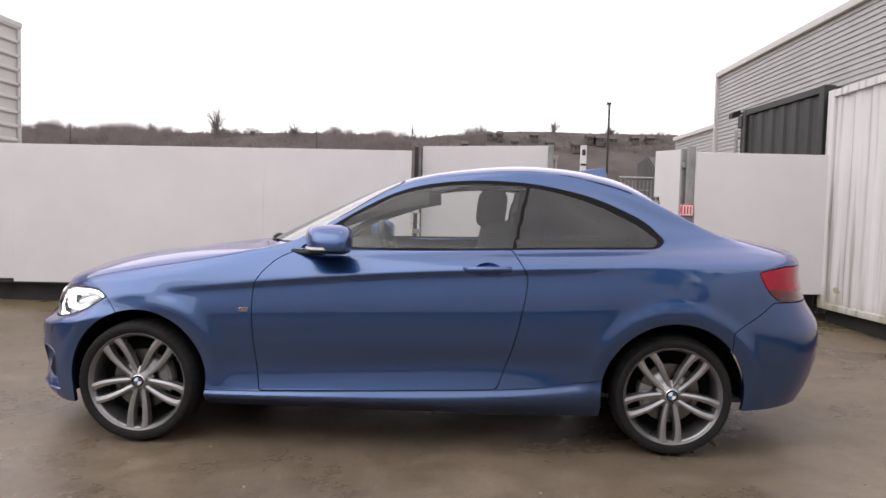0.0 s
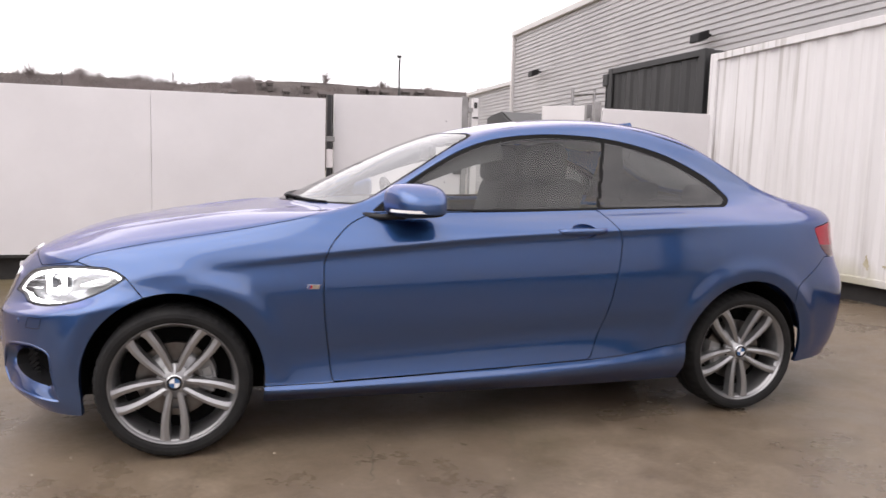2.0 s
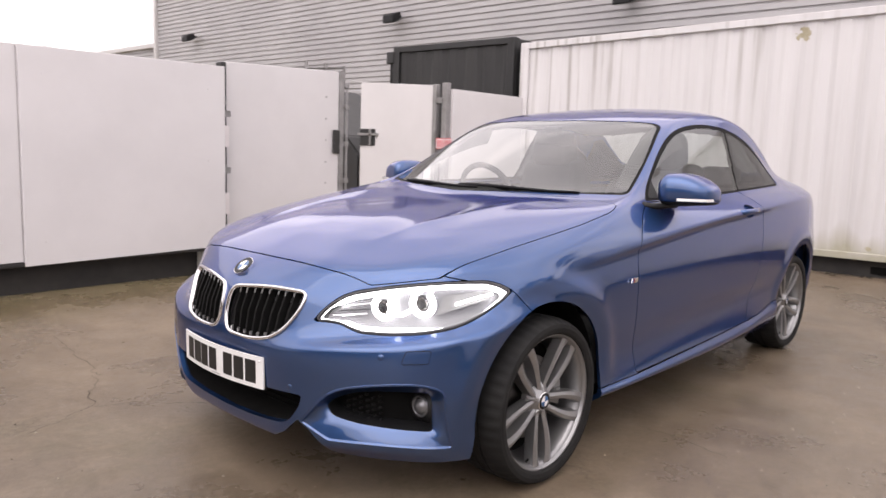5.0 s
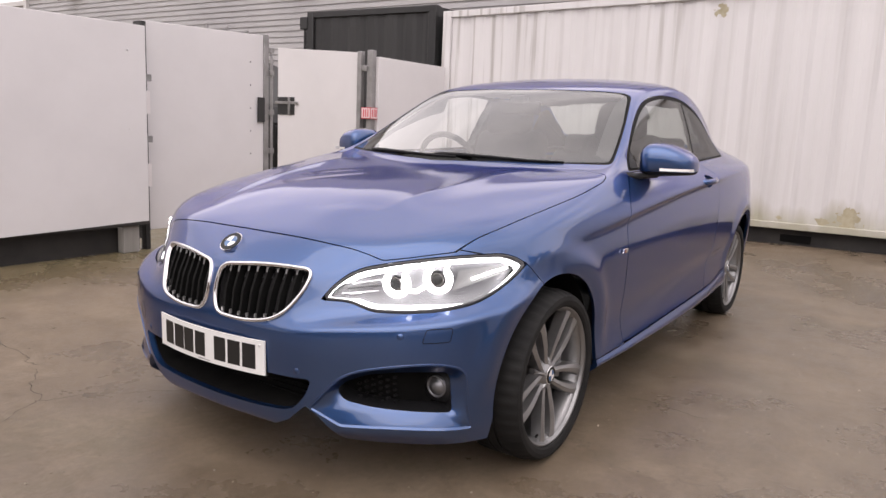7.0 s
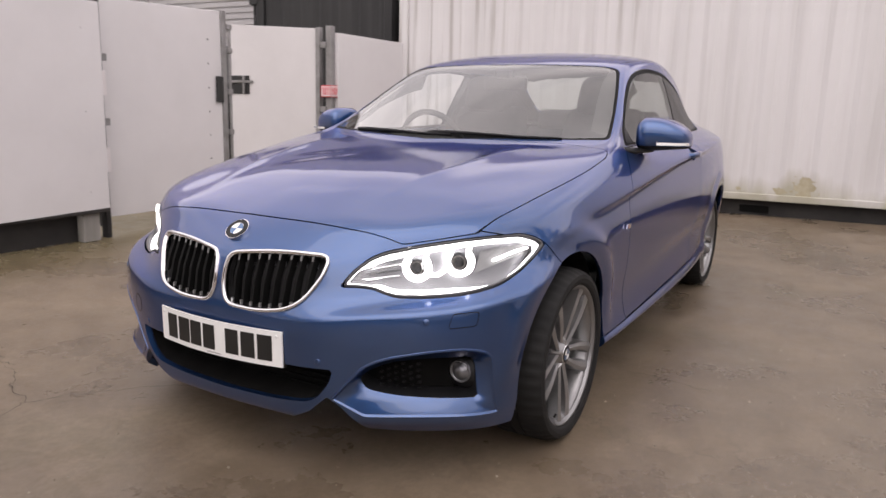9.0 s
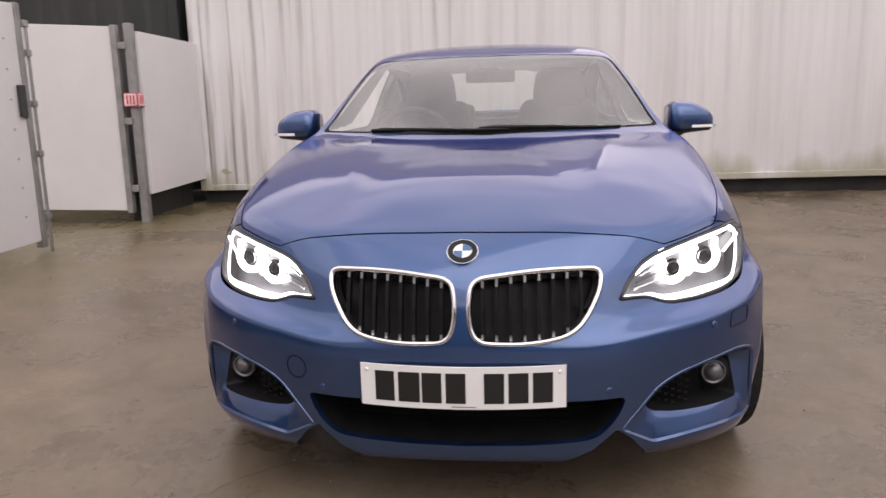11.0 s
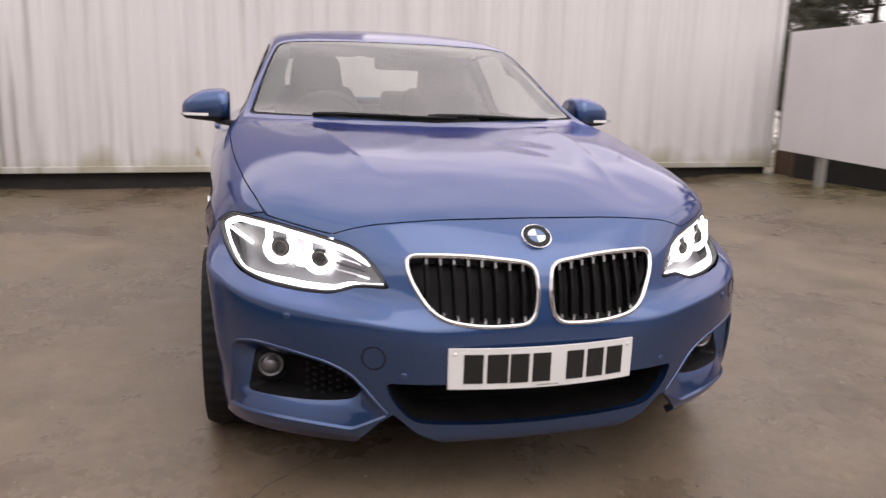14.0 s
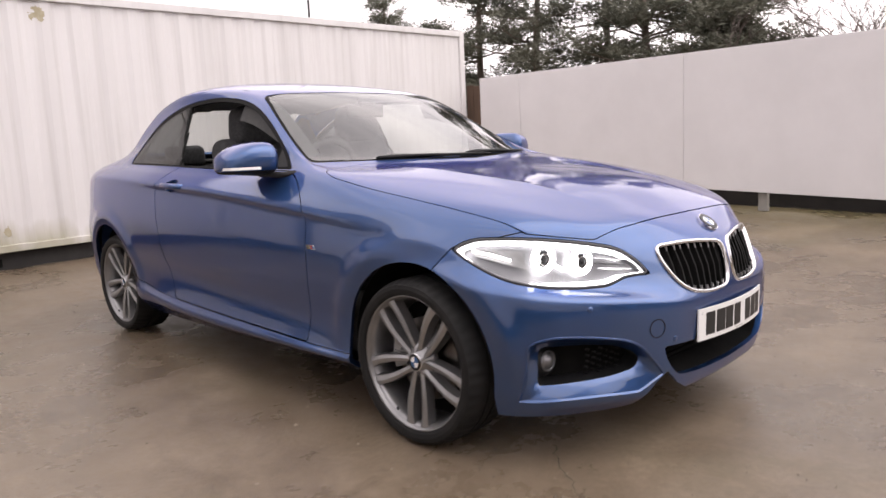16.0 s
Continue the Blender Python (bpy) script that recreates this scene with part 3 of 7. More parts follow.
def build_car():
    car = empty("car", "blue metallic two-door coupe with its headlamps lit, parked on wet concrete", "car")
    v, f = car_shell()
    sh = Shell(v, f)
    F = list(f)

    def low(p):
        return p[:, 2] < 0.80

    # wheel arches and the lower border of the front bumper
    for cx, cz, r in ((0.008, 0.325, 0.352), (2.665, 0.338, 0.358)):
        p = sh.array()
        d = np.hypot(p[:, 0] - cx, p[:, 2] - cz) - r
        leg = np.maximum(np.abs(p[:, 0] - cx) - r * 0.985, p[:, 2] - cz)
        d = np.minimum(d, leg)
        d = np.where(p[:, 1] > 0.45, d, 1.0)
        _, F = sh.cut(F, d, 0.0)
    notch = [(.14, .10), (.19, .192), (.26, .204), (.33, .240), (.392, .296), (.43, .268), (.472, .216), (.485, .10)]
    _, F = sh.panel(F, notch, front_view, 0.0, lambda p: p[:, 0] < -0.3)

    # glass
    dlo = rounded([(.800, 1.003, .01), (1.015, 1.165, .35), (1.30, 1.322, .3), (1.62, 1.372, .5), (1.98, 1.362, .4), (2.30, 1.292, .3),
                   (2.545, 1.178, .14), (2.640, 1.085, .06), (2.590, 1.046, .06), (2.2, 1.036, .2), (1.5, 1.012, .3)])
    inner = rounded([(.840, 1.012, .01), (1.02, 1.147, .35), (1.30, 1.304, .3), (1.62, 1.353, .5), (1.98, 1.342, .4), (2.278, 1.266, .3),
                     (2.505, 1.157, .13), (2.600, 1.085, .05), (2.575, 1.055, .05), (2.2, 1.044, .2), (1.5, 1.020, .3)])
    upper = (lambda p: (p[:, 1] > 0.55) & (p[:, 2] > 0.93))
    side_glass, F = sh.panel(F, dlo, side_view, 0.002, upper)
    side_glass, surround = sh.panel(side_glass, inner, side_view, 0.0, upper)
    pillar = [(1.852, .98), (1.874, .98), (1.964, 1.40), (1.942, 1.40)]
    b_post, panes = sh.panel(side_glass, pillar, side_view, 0.0, upper)
    p = sh.array()
    door_glass, quarter_glass = sh.cut(panes, p[:, 0] - (1.863 + .214 * (p[:, 2] - .98)))
    p = sh.array()
    sail, door_glass = sh.cut(door_glass, p[:, 0] - .945)
    screen = rounded([(.455, -.2), (.455, .02, .02), (.50, .27, .25), (.61, .54, .2), (.735, .732, .03), (1.02, .668, .3), (1.305, .580, .05), (1.262, .30, .3), (1.250, .02, .1), (1.250, -.2)])
    windscreen, F = sh.panel(F, screen, top_view, 0.002, lambda p: (p[:, 2] > 0.985) & (p[:, 0] < 1.7))
    screen_in = rounded([(.462, -.2), (.462, .02, .02), (.508, .27, .25), (.622, .533, .2), (.748, .716, .03), (1.02, .656, .3), (1.288, .568, .05), (1.246, .30, .3), (1.234, .02, .1), (1.234, -.2)])
    windscreen, screen_edge = sh.panel(windscreen, screen_in, top_view, 0.0)
    back = rounded([(2.50, -.2), (2.50, .02, .1), (2.46, .30, .2), (2.46, .475, .06), (2.70, .505, .2), (2.915, .515, .05), (2.990, .30, .25), (3.008, .02, .1), (3.008, -.2)])
    rear_glass, F = sh.panel(F, back, top_view, 0.002, lambda p: p[:, 2] > 1.07)

    # headlamp, seen square to the corner
    lamp = LAMP_EDGE
    lens, F = sh.panel(F, lamp, corner_view, 0.006, lambda p: (p[:, 0] < 0.0) & (p[:, 2] > 0.5))

    # bonnet
    hood = rounded([(-.9, -.2), (-.9, .45), (-.47, .652, .02), (-.40, .688, .03), (-.35, .710, .03), (-.20, .747, .2), (.05, .780, .2),
                    (.30, .800, .2), (.50, .802, .08), (.585, .775, .04), (.60, .62, .05), (.52, .40, .2), (.455, .02, .1), (.455, -.2)])
    rim_line = rounded([(-.70, .793), (-.33, .789, .1), (-.14, .773, .05), (-.06, .757, .03), (-.012, .744, .015), (.10, .755, .05), (.20, .765, .05), (.30, .774, .02), (.40, .784, .05), (.60, .787), (2, .787), (2, 2), (-.70, 2)])

    def hood_field():
        p = sh.array()
        d = np.maximum(signed(hood, top_view(p)), signed(rim_line, corner_view(p)))
        return np.where((p[:, 2] > 0.70) & (p[:, 0] < 0.62), d, 1.0)

    bonnet, rest = sh.cut(F, hood_field(), -0.0016)
    _, F = sh.cut(rest, hood_field(), 0.0016)

    # tail lamp
    tail = rounded([(3.075, .950, .02), (3.24, .978, .03), (3.66, .978), (3.66, .80), (3.20, .803, .03), (3.125, .855, .05)])
    tail_lens, F = sh.panel(F, tail, side_view, 0.005, lambda p: (p[:, 0] > 3.0) & (p[:, 1] > 0.42))

    p = sh.array()
    tail_low, tail_top = sh.cut(tail_lens, p[:, 2] - (.868 - .06 * (p[:, 0] - 3.1)))

    # door, sill, bumpers, boot lid
    door = rounded([(.800, .996, .03), (.70, .955, .10), (.592, .84, .08), (.590, .62, .2), (.618, .40, .2), (.632, .298, .01), (1.4, .327, .3), (1.80, .347, .02),
                    (1.865, .52, .2), (1.915, .72, .2), (1.940, .885, .08), (1.925, .93, .05), (1.862, 1.025, .02), (1.5, 1.011, .3)])
    door_skin, F = sh.panel(F, door, side_view, 0.0045, lambda p: p[:, 1] > 0.5)
    dish = [(1.745 + .066 * math.cos(k * math.pi / 20), .931 + .033 * math.sin(k * math.pi / 20)) for k in range(40)]
    recess, door_skin = sh.panel(door_skin, dish, side_view, 0.0, lambda p: p[:, 1] > 0.5)
    sill = [(.2, .05), (.2, .2865), (.632, .2945), (1.0, .3085), (1.4, .3255), (1.80, .3455), (2.0, .362), (2.2, .392), (2.4, .420), (2.6, .43), (2.6, .05)]
    skirt, F = sh.panel(F, sill, side_view, 0.003, lambda p: p[:, 1] > 0.5)
    nose = [(-2, -1), (-2, .795), (-.45, .80), (-.20, .742), (-.17, .735), (-.10, .655), (-.05, .5), (-.05, -1)]
    bumper, F = sh.panel(F, nose, side_view, 0.004, lambda p: p[:, 0] < 0.1)
    tailend = [(2.94, -1), (2.94, .655), (3.10, .755), (3.16, .803), (3.3, .80), (4, .79), (4, -1)]
    rear_bumper, F = sh.panel(F, tailend, side_view, 0.004, lambda p: p[:, 0] > 2.8)
    lid = rounded([(3.024, -.2), (3.024, .02, .1), (3.006, .30, .2), (2.985, .50, .05), (3.10, .54, .1), (3.40, .54, .1), (3.7, .50), (3.9, .02), (3.9, -.2)])
    boot, F = sh.panel(F, lid, top_view, 0.005, lambda p: (p[:, 0] > 3.0) & (p[:, 2] > 0.80))
    wing = [(-1, .0), (-1, 2), (.72, 2), (.72, .978), (.70, .955), (.592, .84), (.590, .62), (.618, .40), (.632, .298), (.64, 0)]
    fender, cabin = sh.panel(F, wing, side_view, 0.0, lambda p: (p[:, 0] < 0.75) & (p[:, 2] < 1.05))

    ditch = [(1.40, .566), (1.60, .574), (1.95, .578), (2.30, .586), (2.48, .582), (2.48, .575), (2.30, .579), (1.95, .571), (1.60, .567), (1.40, .559)]
    moulding, cabin = sh.panel(cabin, ditch, top_view, 0.0, lambda p: p[:, 2] > 1.2)

    # holes of the front bumper
    kidney = rounded([(.020, .694, .03), (.20, .711, .12), (.357, .708, .026), (.350, .65, .06), (.294, .553, .07), (.17, .528, .10), (.030, .534, .035), (.012, .60, .06)])
    kid_face, bumper = sh.panel(bumper, kidney, front_view, 0.0)
    intake = rounded([(0, .378), (.15, .380, .02), (.415, .385, .015), (.398, .335, .05), (.345, .272, .05), (.20, .256, .15), (0, .252), (-.2, .252), (-.2, .378)])
    intake_face, bumper = sh.panel(bumper, intake, front_view, 0.0, lambda p: p[:, 0] < -0.4)
    fog_frame = rounded([(.800, .440, .035), (.745, .459, .05), (.66, .453, .08), (.56, .433, .06), (.500, .405, .03), (.452, .350, .04), (.402, .290, .004), (.492, .238, .012), (.66, .248, .1), (.808, .238, .01)])
    fog = rounded([(.780, .412, .022), (.66, .413, .08), (.56, .396, .05), (.505, .371, .03), (.478, .345, .02), (.500, .315, .025), (.57, .303, .05), (.69, .297, .08), (.782, .290, .012)])
    ahead = (lambda p: p[:, 0] < -0.3)
    surround_f, bumper = sh.panel(bumper, fog_frame, front_view, 0.0, ahead)
    fog_face, fog_ring = sh.panel(surround_f, fog, front_view, 0.0, ahead)

    sh.emit("front_bumper", bumper, PAINT, car, "painted front bumper with three openings", flange=0.022)
    sh.emit("bonnet", bonnet, PAINT, car, "bonnet with two soft ridges", flange=0.015)
    sh.emit("rear_bumper", rear_bumper, PAINT, car, flange=0.02)
    sh.emit("boot_lid", boot, PAINT, car, flange=0.012)
    sh.emit("roof_shell", cabin, PAINT, car, "roof, pillars and rear quarters in one painted piece", flange=0.012)
    for s in (-1, 1):
        sh.emit("roof_moulding", moulding, SEAL, car, "thin black roof moulding", side=s, flange=0.004, offset=-0.001)
    sh.emit("windscreen", windscreen, SCREEN, car, "clear windscreen", flange=0).visible_shadow = False
    sh.emit("windscreen_seal", screen_edge, SEAL, car, flange=0.006, offset=-0.001)
    sh.emit("rear_window", rear_glass, GLASS, car, flange=0).visible_shadow = False
    for s in (-1, 1):
        sh.emit("front_wing", fender, PAINT, car, side=s, flange=0.014)
        dr = sh.emit("door", door_skin, PAINT, car, side=s, flange=0.014)
        sh.emit("sill", skirt, PAINT, car, side=s, flange=0.02)
        sh.emit("window_surround", surround, SEAL, car, "black window surround", side=s, flange=0.01, offset=-0.0015)
        sh.emit("centre_pillar_trim", b_post, SEAL, car, side=s, flange=0.006, offset=0.0005)
        sh.emit("mirror_sail", sail, BLACK, car, "black corner piece behind the door mirror", side=s, flange=.004)
        if s < 0:
            sh.emit("door_window", door_glass, GLASS, car, "raised clear door window", side=s, flange=0).visible_shadow = False
        sh.emit("quarter_window", quarter_glass, TINT, car, "tinted quarter window", side=s, flange=0).visible_shadow = False
        lamp_ob = sh.emit("tail_lamp", tail_top, RED_LENS, car, "red tail lamp", side=s, flange=0.02)
        sh.emit("lower_lens", tail_low, RED_DARK, lamp_ob, "dark red lower lens", side=s, flange=0.01)
        build_lamp(sh, lens, car, s)
        build_kidney(sh, kid_face, car, s)
        build_fog(sh, fog_face, fog_ring, fog_frame, fog, car, s)
        sh.emit("handle_recess", recess, PAINT, dr, side=s, flange=0, offset=-.014)
        build_handle(dr, s)
        build_mirror(car, s)
        build_badge(car, s)
    # black backs of the openings, inner skins, arch liners
    sh.emit("intake_grille_back", intake_face, LINER, car, "black lower intake", flange=0, offset=-0.12)
    ring = max(sh.loops(intake_face), key=len)
    for s in (-1, 1):
        tub = bmesh.new()
        rows = [[tub.verts.new((q[0], q[1] * s, q[2])) for q in (sh.v[i] - sh.n[i] * .018, sh.v[i] - sh.n[i] * .125)] for i in ring]
        for c, d in zip(rows, rows[1:] + rows[:1]):
            if abs(c[0].co.y) + abs(d[0].co.y) < .002:
                continue
            tub.faces.new((c[0], c[1], d[1], d[0]))
        bmesh.ops.recalc_face_normals(tub, faces=tub.faces[:])
        part("intake_wall", tub, LINER, car, smooth=True)
    grille = bmesh.new()
    for k in range(6):
        z = 0.262 + k * 0.020
        for x0, x1 in ((-.36, .36),):
            b2 = box_bm(-0.655, -0.640, x0, x1, z, z + 0.003)
            me = bpy.data.meshes.new("tmp")
            b2.to_mesh(me)
            b2.free()
            grille.from_mesh(me)
            bpy.data.meshes.remove(me)
    part("intake_grille", grille, LINER, car)
    p = sh.array()
    body = [q for q in f if 0.35 < p[q[0], 0] < 3.2 and p[q[0], 2] < 1.02 and p[q[0], 1] > 0.3 and math.hypot(p[q[0], 0] - 2.672, p[q[0], 2] - .33) > .42 and p[q[0], 2] > .22]
    sh.emit("inner_trim", body, TRIM, car, "charcoal inner trim", flange=0, offset=-0.055)
    across = f[0][1]
    front_posts = [q for q in f if 104 <= q[0] // across <= 124 and .80 < p[q[0], 0] < 1.42]
    mid_posts = [q for q in f if 1.02 < p[q[0], 2] < 1.37 and p[q[0], 1] > .5 and .02 < p[q[0], 0] - (1.863 + .214 * (p[q[0], 2] - .98)) < .12]
    rear_posts = [q for q in f if 1.02 < p[q[0], 2] < 1.37 and p[q[0], 1] > .5 and p[q[0], 0] > 2.52]
    for s in (-1, 1):
        sh.emit("front_pillar_lining", front_posts, TRIM, car, "dark inner pillar trim", side=s, flange=0, offset=-0.030)
        sh.emit("centre_pillar_lining", mid_posts, TRIM, car, "dark inner pillar trim", side=s, flange=0, offset=-0.028)
        sh.emit("rear_pillar_trim", rear_posts, TRIM, car, "dark inner pillar trim", side=s, flange=0, offset=-0.030)
    roof = [q for q in f if 1.30 < p[q[0], 0] < 2.50 and p[q[0], 2] > 1.365]
    sh.emit("headliner", roof, HEADLINER, car, flange=0, offset=-0.035)
    build_underbody(car)
    build_plate(car)
    build_front_badge(car)
    build_bumper_marks(sh, bumper, car)
    build_wipers(car)
    build_interior(car)
    for x, w in ((0.010, 0.880), (2.668, 0.822)):
        for s in (-1, 1):
            build_wheel(car, x, w, s, 0.313 if x < 1 else 0.330, 1.005 if x < 1 else 0.985)
    fin = bmesh.new()
    vs = [fin.verts.new(q) for q in ((2.18, -.026, 1.437), (2.18, .026, 1.437), (2.46, .036, 1.392), (2.46, -.036, 1.392), (2.29, 0, 1.468), (2.425, .012, 1.486), (2.425, -.012, 1.486))]
    fin.faces.new((vs[0], vs[4], vs[6], vs[3]))
    fin.faces.new((vs[1], vs[2], vs[5], vs[4]))
    fin.faces.new((vs[0], vs[1], vs[4]))
    fin.faces.new((vs[4], vs[5], vs[6]))
    fin.faces.new((vs[3], vs[6], vs[5], vs[2]))
    bmesh.ops.recalc_face_normals(fin, faces=fin.faces[:])
    part("roof_aerial", fin, PAINT, car, "shark fin aerial", smooth=False)
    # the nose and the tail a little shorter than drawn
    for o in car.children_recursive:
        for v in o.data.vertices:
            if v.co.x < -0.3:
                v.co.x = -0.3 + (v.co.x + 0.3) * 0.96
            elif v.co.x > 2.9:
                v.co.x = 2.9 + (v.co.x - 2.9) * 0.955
    # it stands a shade askew in the yard
    car.matrix_world = Matrix.Translation((-.2, 0, 0)) @ Matrix.Rotation(radians(-0.85), 4, "Z") @ Matrix.Translation((.2, 0, 0))
    return car


# ---- parts of the car ----
def nearest_x(sh, faces, w, z):
    idx = sorted({i for q in faces for i in q})
    p = np.array([sh.v[i] for i in idx])
    k = np.argmin((p[:, 1] - w) ** 2 + (p[:, 2] - z) ** 2)
    return p[k, 0]


def border(sh, faces, count, sigma):
    ring = max(sh.loops(faces), key=len)
    pts = smooth_loop([sh.v[i] for i in ring], count, sigma)
    nor = smooth_loop([np.concatenate([sh.v[i], sh.n[i]]) for i in ring], count, sigma)[:, 3:]
    return pts, nor


def build_lamp(sh, faces, car, s):
    lens = sh.emit("headlamp", faces, LENS, car, "lit white headlamp behind a clear lens", side=s, flange=0)
    lens.visible_shadow = False
    sh.emit("housing", faces, LAMP_INNER, lens, "silver lamp bowl", side=s, flange=0, offset=-0.058)
    pts, nor = border(sh, faces, 160, 0.8)
    ring_mesh("bezel", pts, nor, [(-.003, .0015), (.004, .0015), (.005, -.058), (-.003, -.058)], LAMP_DARK, lens, "dark lamp edge", s)

    # glowing guides: broad along the upper edge and below the projectors, thin round the outer tip
    def band(q):
        u, z = q[:, 0], q[:, 1]
        def step(a):
            a = np.clip(a, 0, 1)
            return a * a * (3 - 2 * a)
        upper = step((z - (.676 + .085 * (u - .1))) / .016 + .5)
        top = .003 + .013 * step((u + .205) / .07)
        low = .004 + .012 * step((u + .16) / .06) * (1 - step((u - .14) / .30))
        return top * upper + low * (1 - upper)

    q = corner_view(sh.array())
    inner, _ = sh.cut(faces, signed(LAMP_EDGE, q) + .0055)
    q = corner_view(sh.array())
    _, guide = sh.cut(inner, signed(LAMP_EDGE, q) + .0055 + band(q))
    sh.emit("light_guide", guide, LED, lens, "glowing white light guide", side=s, flange=.006, offset=-.016)
    for x, w, z, r in ((-.430, .662, .690, .041), (-.510, .560, .672, .039)):
        def seat(bm, x=x, w=w, z=z):
            turn = Matrix.Rotation(radians(-16 * s), 4, "Z")
            for v in bm.verts:
                v.co = Vector((x, s * w, z)) + turn @ v.co
            return bm
        halo = bmesh.new()
        prev = None
        for k in range(41):
            a = radians(-228 + 276 * k / 40)
            q = [halo.verts.new((dx, (r + dr) * math.cos(a), (r + dr) * math.sin(a))) for dx, dr in ((.012, -.014), (-.002, -.012), (-.006, -.003), (-.003, .005), (.010, .007))]
            if prev:
                for i in range(4):
                    halo.faces.new((prev[i], prev[i + 1], q[i + 1], q[i]))
            prev = q
        bmesh.ops.recalc_face_normals(halo, faces=halo.faces[:])
        part("halo", seat(halo), LED, lens, "glowing ring round a projector", smooth=True)
        part("projector_cup", seat(lathe_bm([(0.0, .034), (.018, .034), (.024, .014), (r - .012, .004)], 32, "x")), LAMP_INNER, lens, "grey projector cup", smooth=True)
        part("projector_rim", seat(lathe_bm([(.0165, .012), (.0175, -.004), (.0205, -.004), (.022, .012)], 28, "x")), CHROME, lens, "bright projector rim", smooth=True, angle=40)
        part("projector_lens", seat(lathe_bm([(0.0, -.010), (.009, -.008), (.0165, .004)], 28, "x")), GLOSS_BLACK, lens, "round dark projector lens", smooth=True)
        # clear stays of the glowing ring, up to the guide along the edge
        for d in (-1, 1):
            stay = tube_bm([(x + .004, s * (w + d * .028), z + .026), (x + .012, s * (w + d * .030) , z + .052)], .008, 6)
            part("halo_stay", stay, LED, lens, smooth=True)
    # crossbar between the two rings
    bar = tube_bm([(-.500, s * .592, .655), (-.470, s * .612, .650), (-.445, s * .632, .668)], .007, 6)
    part("halo_bridge", bar, LED, lens, smooth=True)
    for k in range(4):
        fin = tube_bm([(-.628 + .014 * k, s * (.440 + .010 * k), .640 + .015 * k), (-.545 + .016 * k, s * .520, .648 + .016 * k)], .0032, 6)
        part("lamp_rib", fin, LAMP_DARK if k % 2 else CHROME, lens)
    outer = tube_bm([(-.345, s * .735, .690), (-.285, s * .775, .712), (-.235, s * .800, .722)], .0042, 6)
    part("outer_reflector", outer, LED, lens, "bright marker strip", smooth=True)
    shelf = bmesh.new()
    rows = [[shelf.verts.new((x, s * w, z)) for x, w, z in ((-.400 + .04 * k, .700 + .022 * k, .655 + .012 * k), (-.365 + .04 * k, .700 + .022 * k, .715 + .004 * k))] for k in range(5)]
    for a, b in zip(rows, rows[1:]):
        shelf.faces.new((a[0], a[1], b[1], b[0]))
    part("side_reflector", shelf, CALIPER, lens, "faceted grey reflector", smooth=False)


def build_kidney(sh, faces, car, s):
    pts, nor = border(sh, faces, 130, 1.6)
    frame_ring = ring_mesh("kidney_grille", pts, nor, [(-.004, -.004), (-.003, .006), (.002, .010), (.007, .008), (.010, .002), (.011, -.03), (.006, -.03)], CHROME, car,
                           "chrome-framed kidney grille with upright slats", s)
    sh.emit("grille_back", faces, BLACK, frame_ring, "black grille back", side=s, flange=0, offset=-0.055)
    for k in range(8):
        w = 0.052 + k * 0.0355
        inside = pts[np.abs(pts[:, 1] - w) < 0.012]
        top, bot = inside[:, 2].max() - .010, inside[:, 2].min() + .010
        xs = [nearest_x(sh, faces, w, z) for z in (top, (top + bot) / 2, bot)]
        slat, tip = bmesh.new(), bmesh.new()
        for target, rows in ((slat, ((bot, xs[2] + .012), ((top + bot) / 2, xs[1] + .006), (top, xs[0] + .010))), (tip, ((top - .040, xs[0] * .78 + xs[1] * .22 + .0045), (top, xs[0] + .006)))):
            prev = None
            half = .0045 if target is slat else .0032
            for z, x in rows:
                q = [target.verts.new((x + dx, s * (w + dw), z)) for dx, dw in ((0, -half), (0, half), (.03, half), (.03, -half))]
                if prev:
                    for i in range(4):
                        target.faces.new((prev[i], prev[(i + 1) % 4], q[(i + 1) % 4], q[i]))
                else:
                    target.faces.new(q)
                prev = q
            target.faces.new(prev[::-1])
            bmesh.ops.recalc_face_normals(target, faces=target.faces[:])
        part("slat", slat, SEAL, frame_ring)
        foot = box_bm(xs[2] + .006, xs[2] + .020, s * w - .0030, s * w + .0030, bot, bot + .012)
        part("slat_foot", foot, RIM_CUT, frame_ring, "bright slat foot")
        part("slat_tip", tip, RIM_CUT, frame_ring, "bright slat tip")


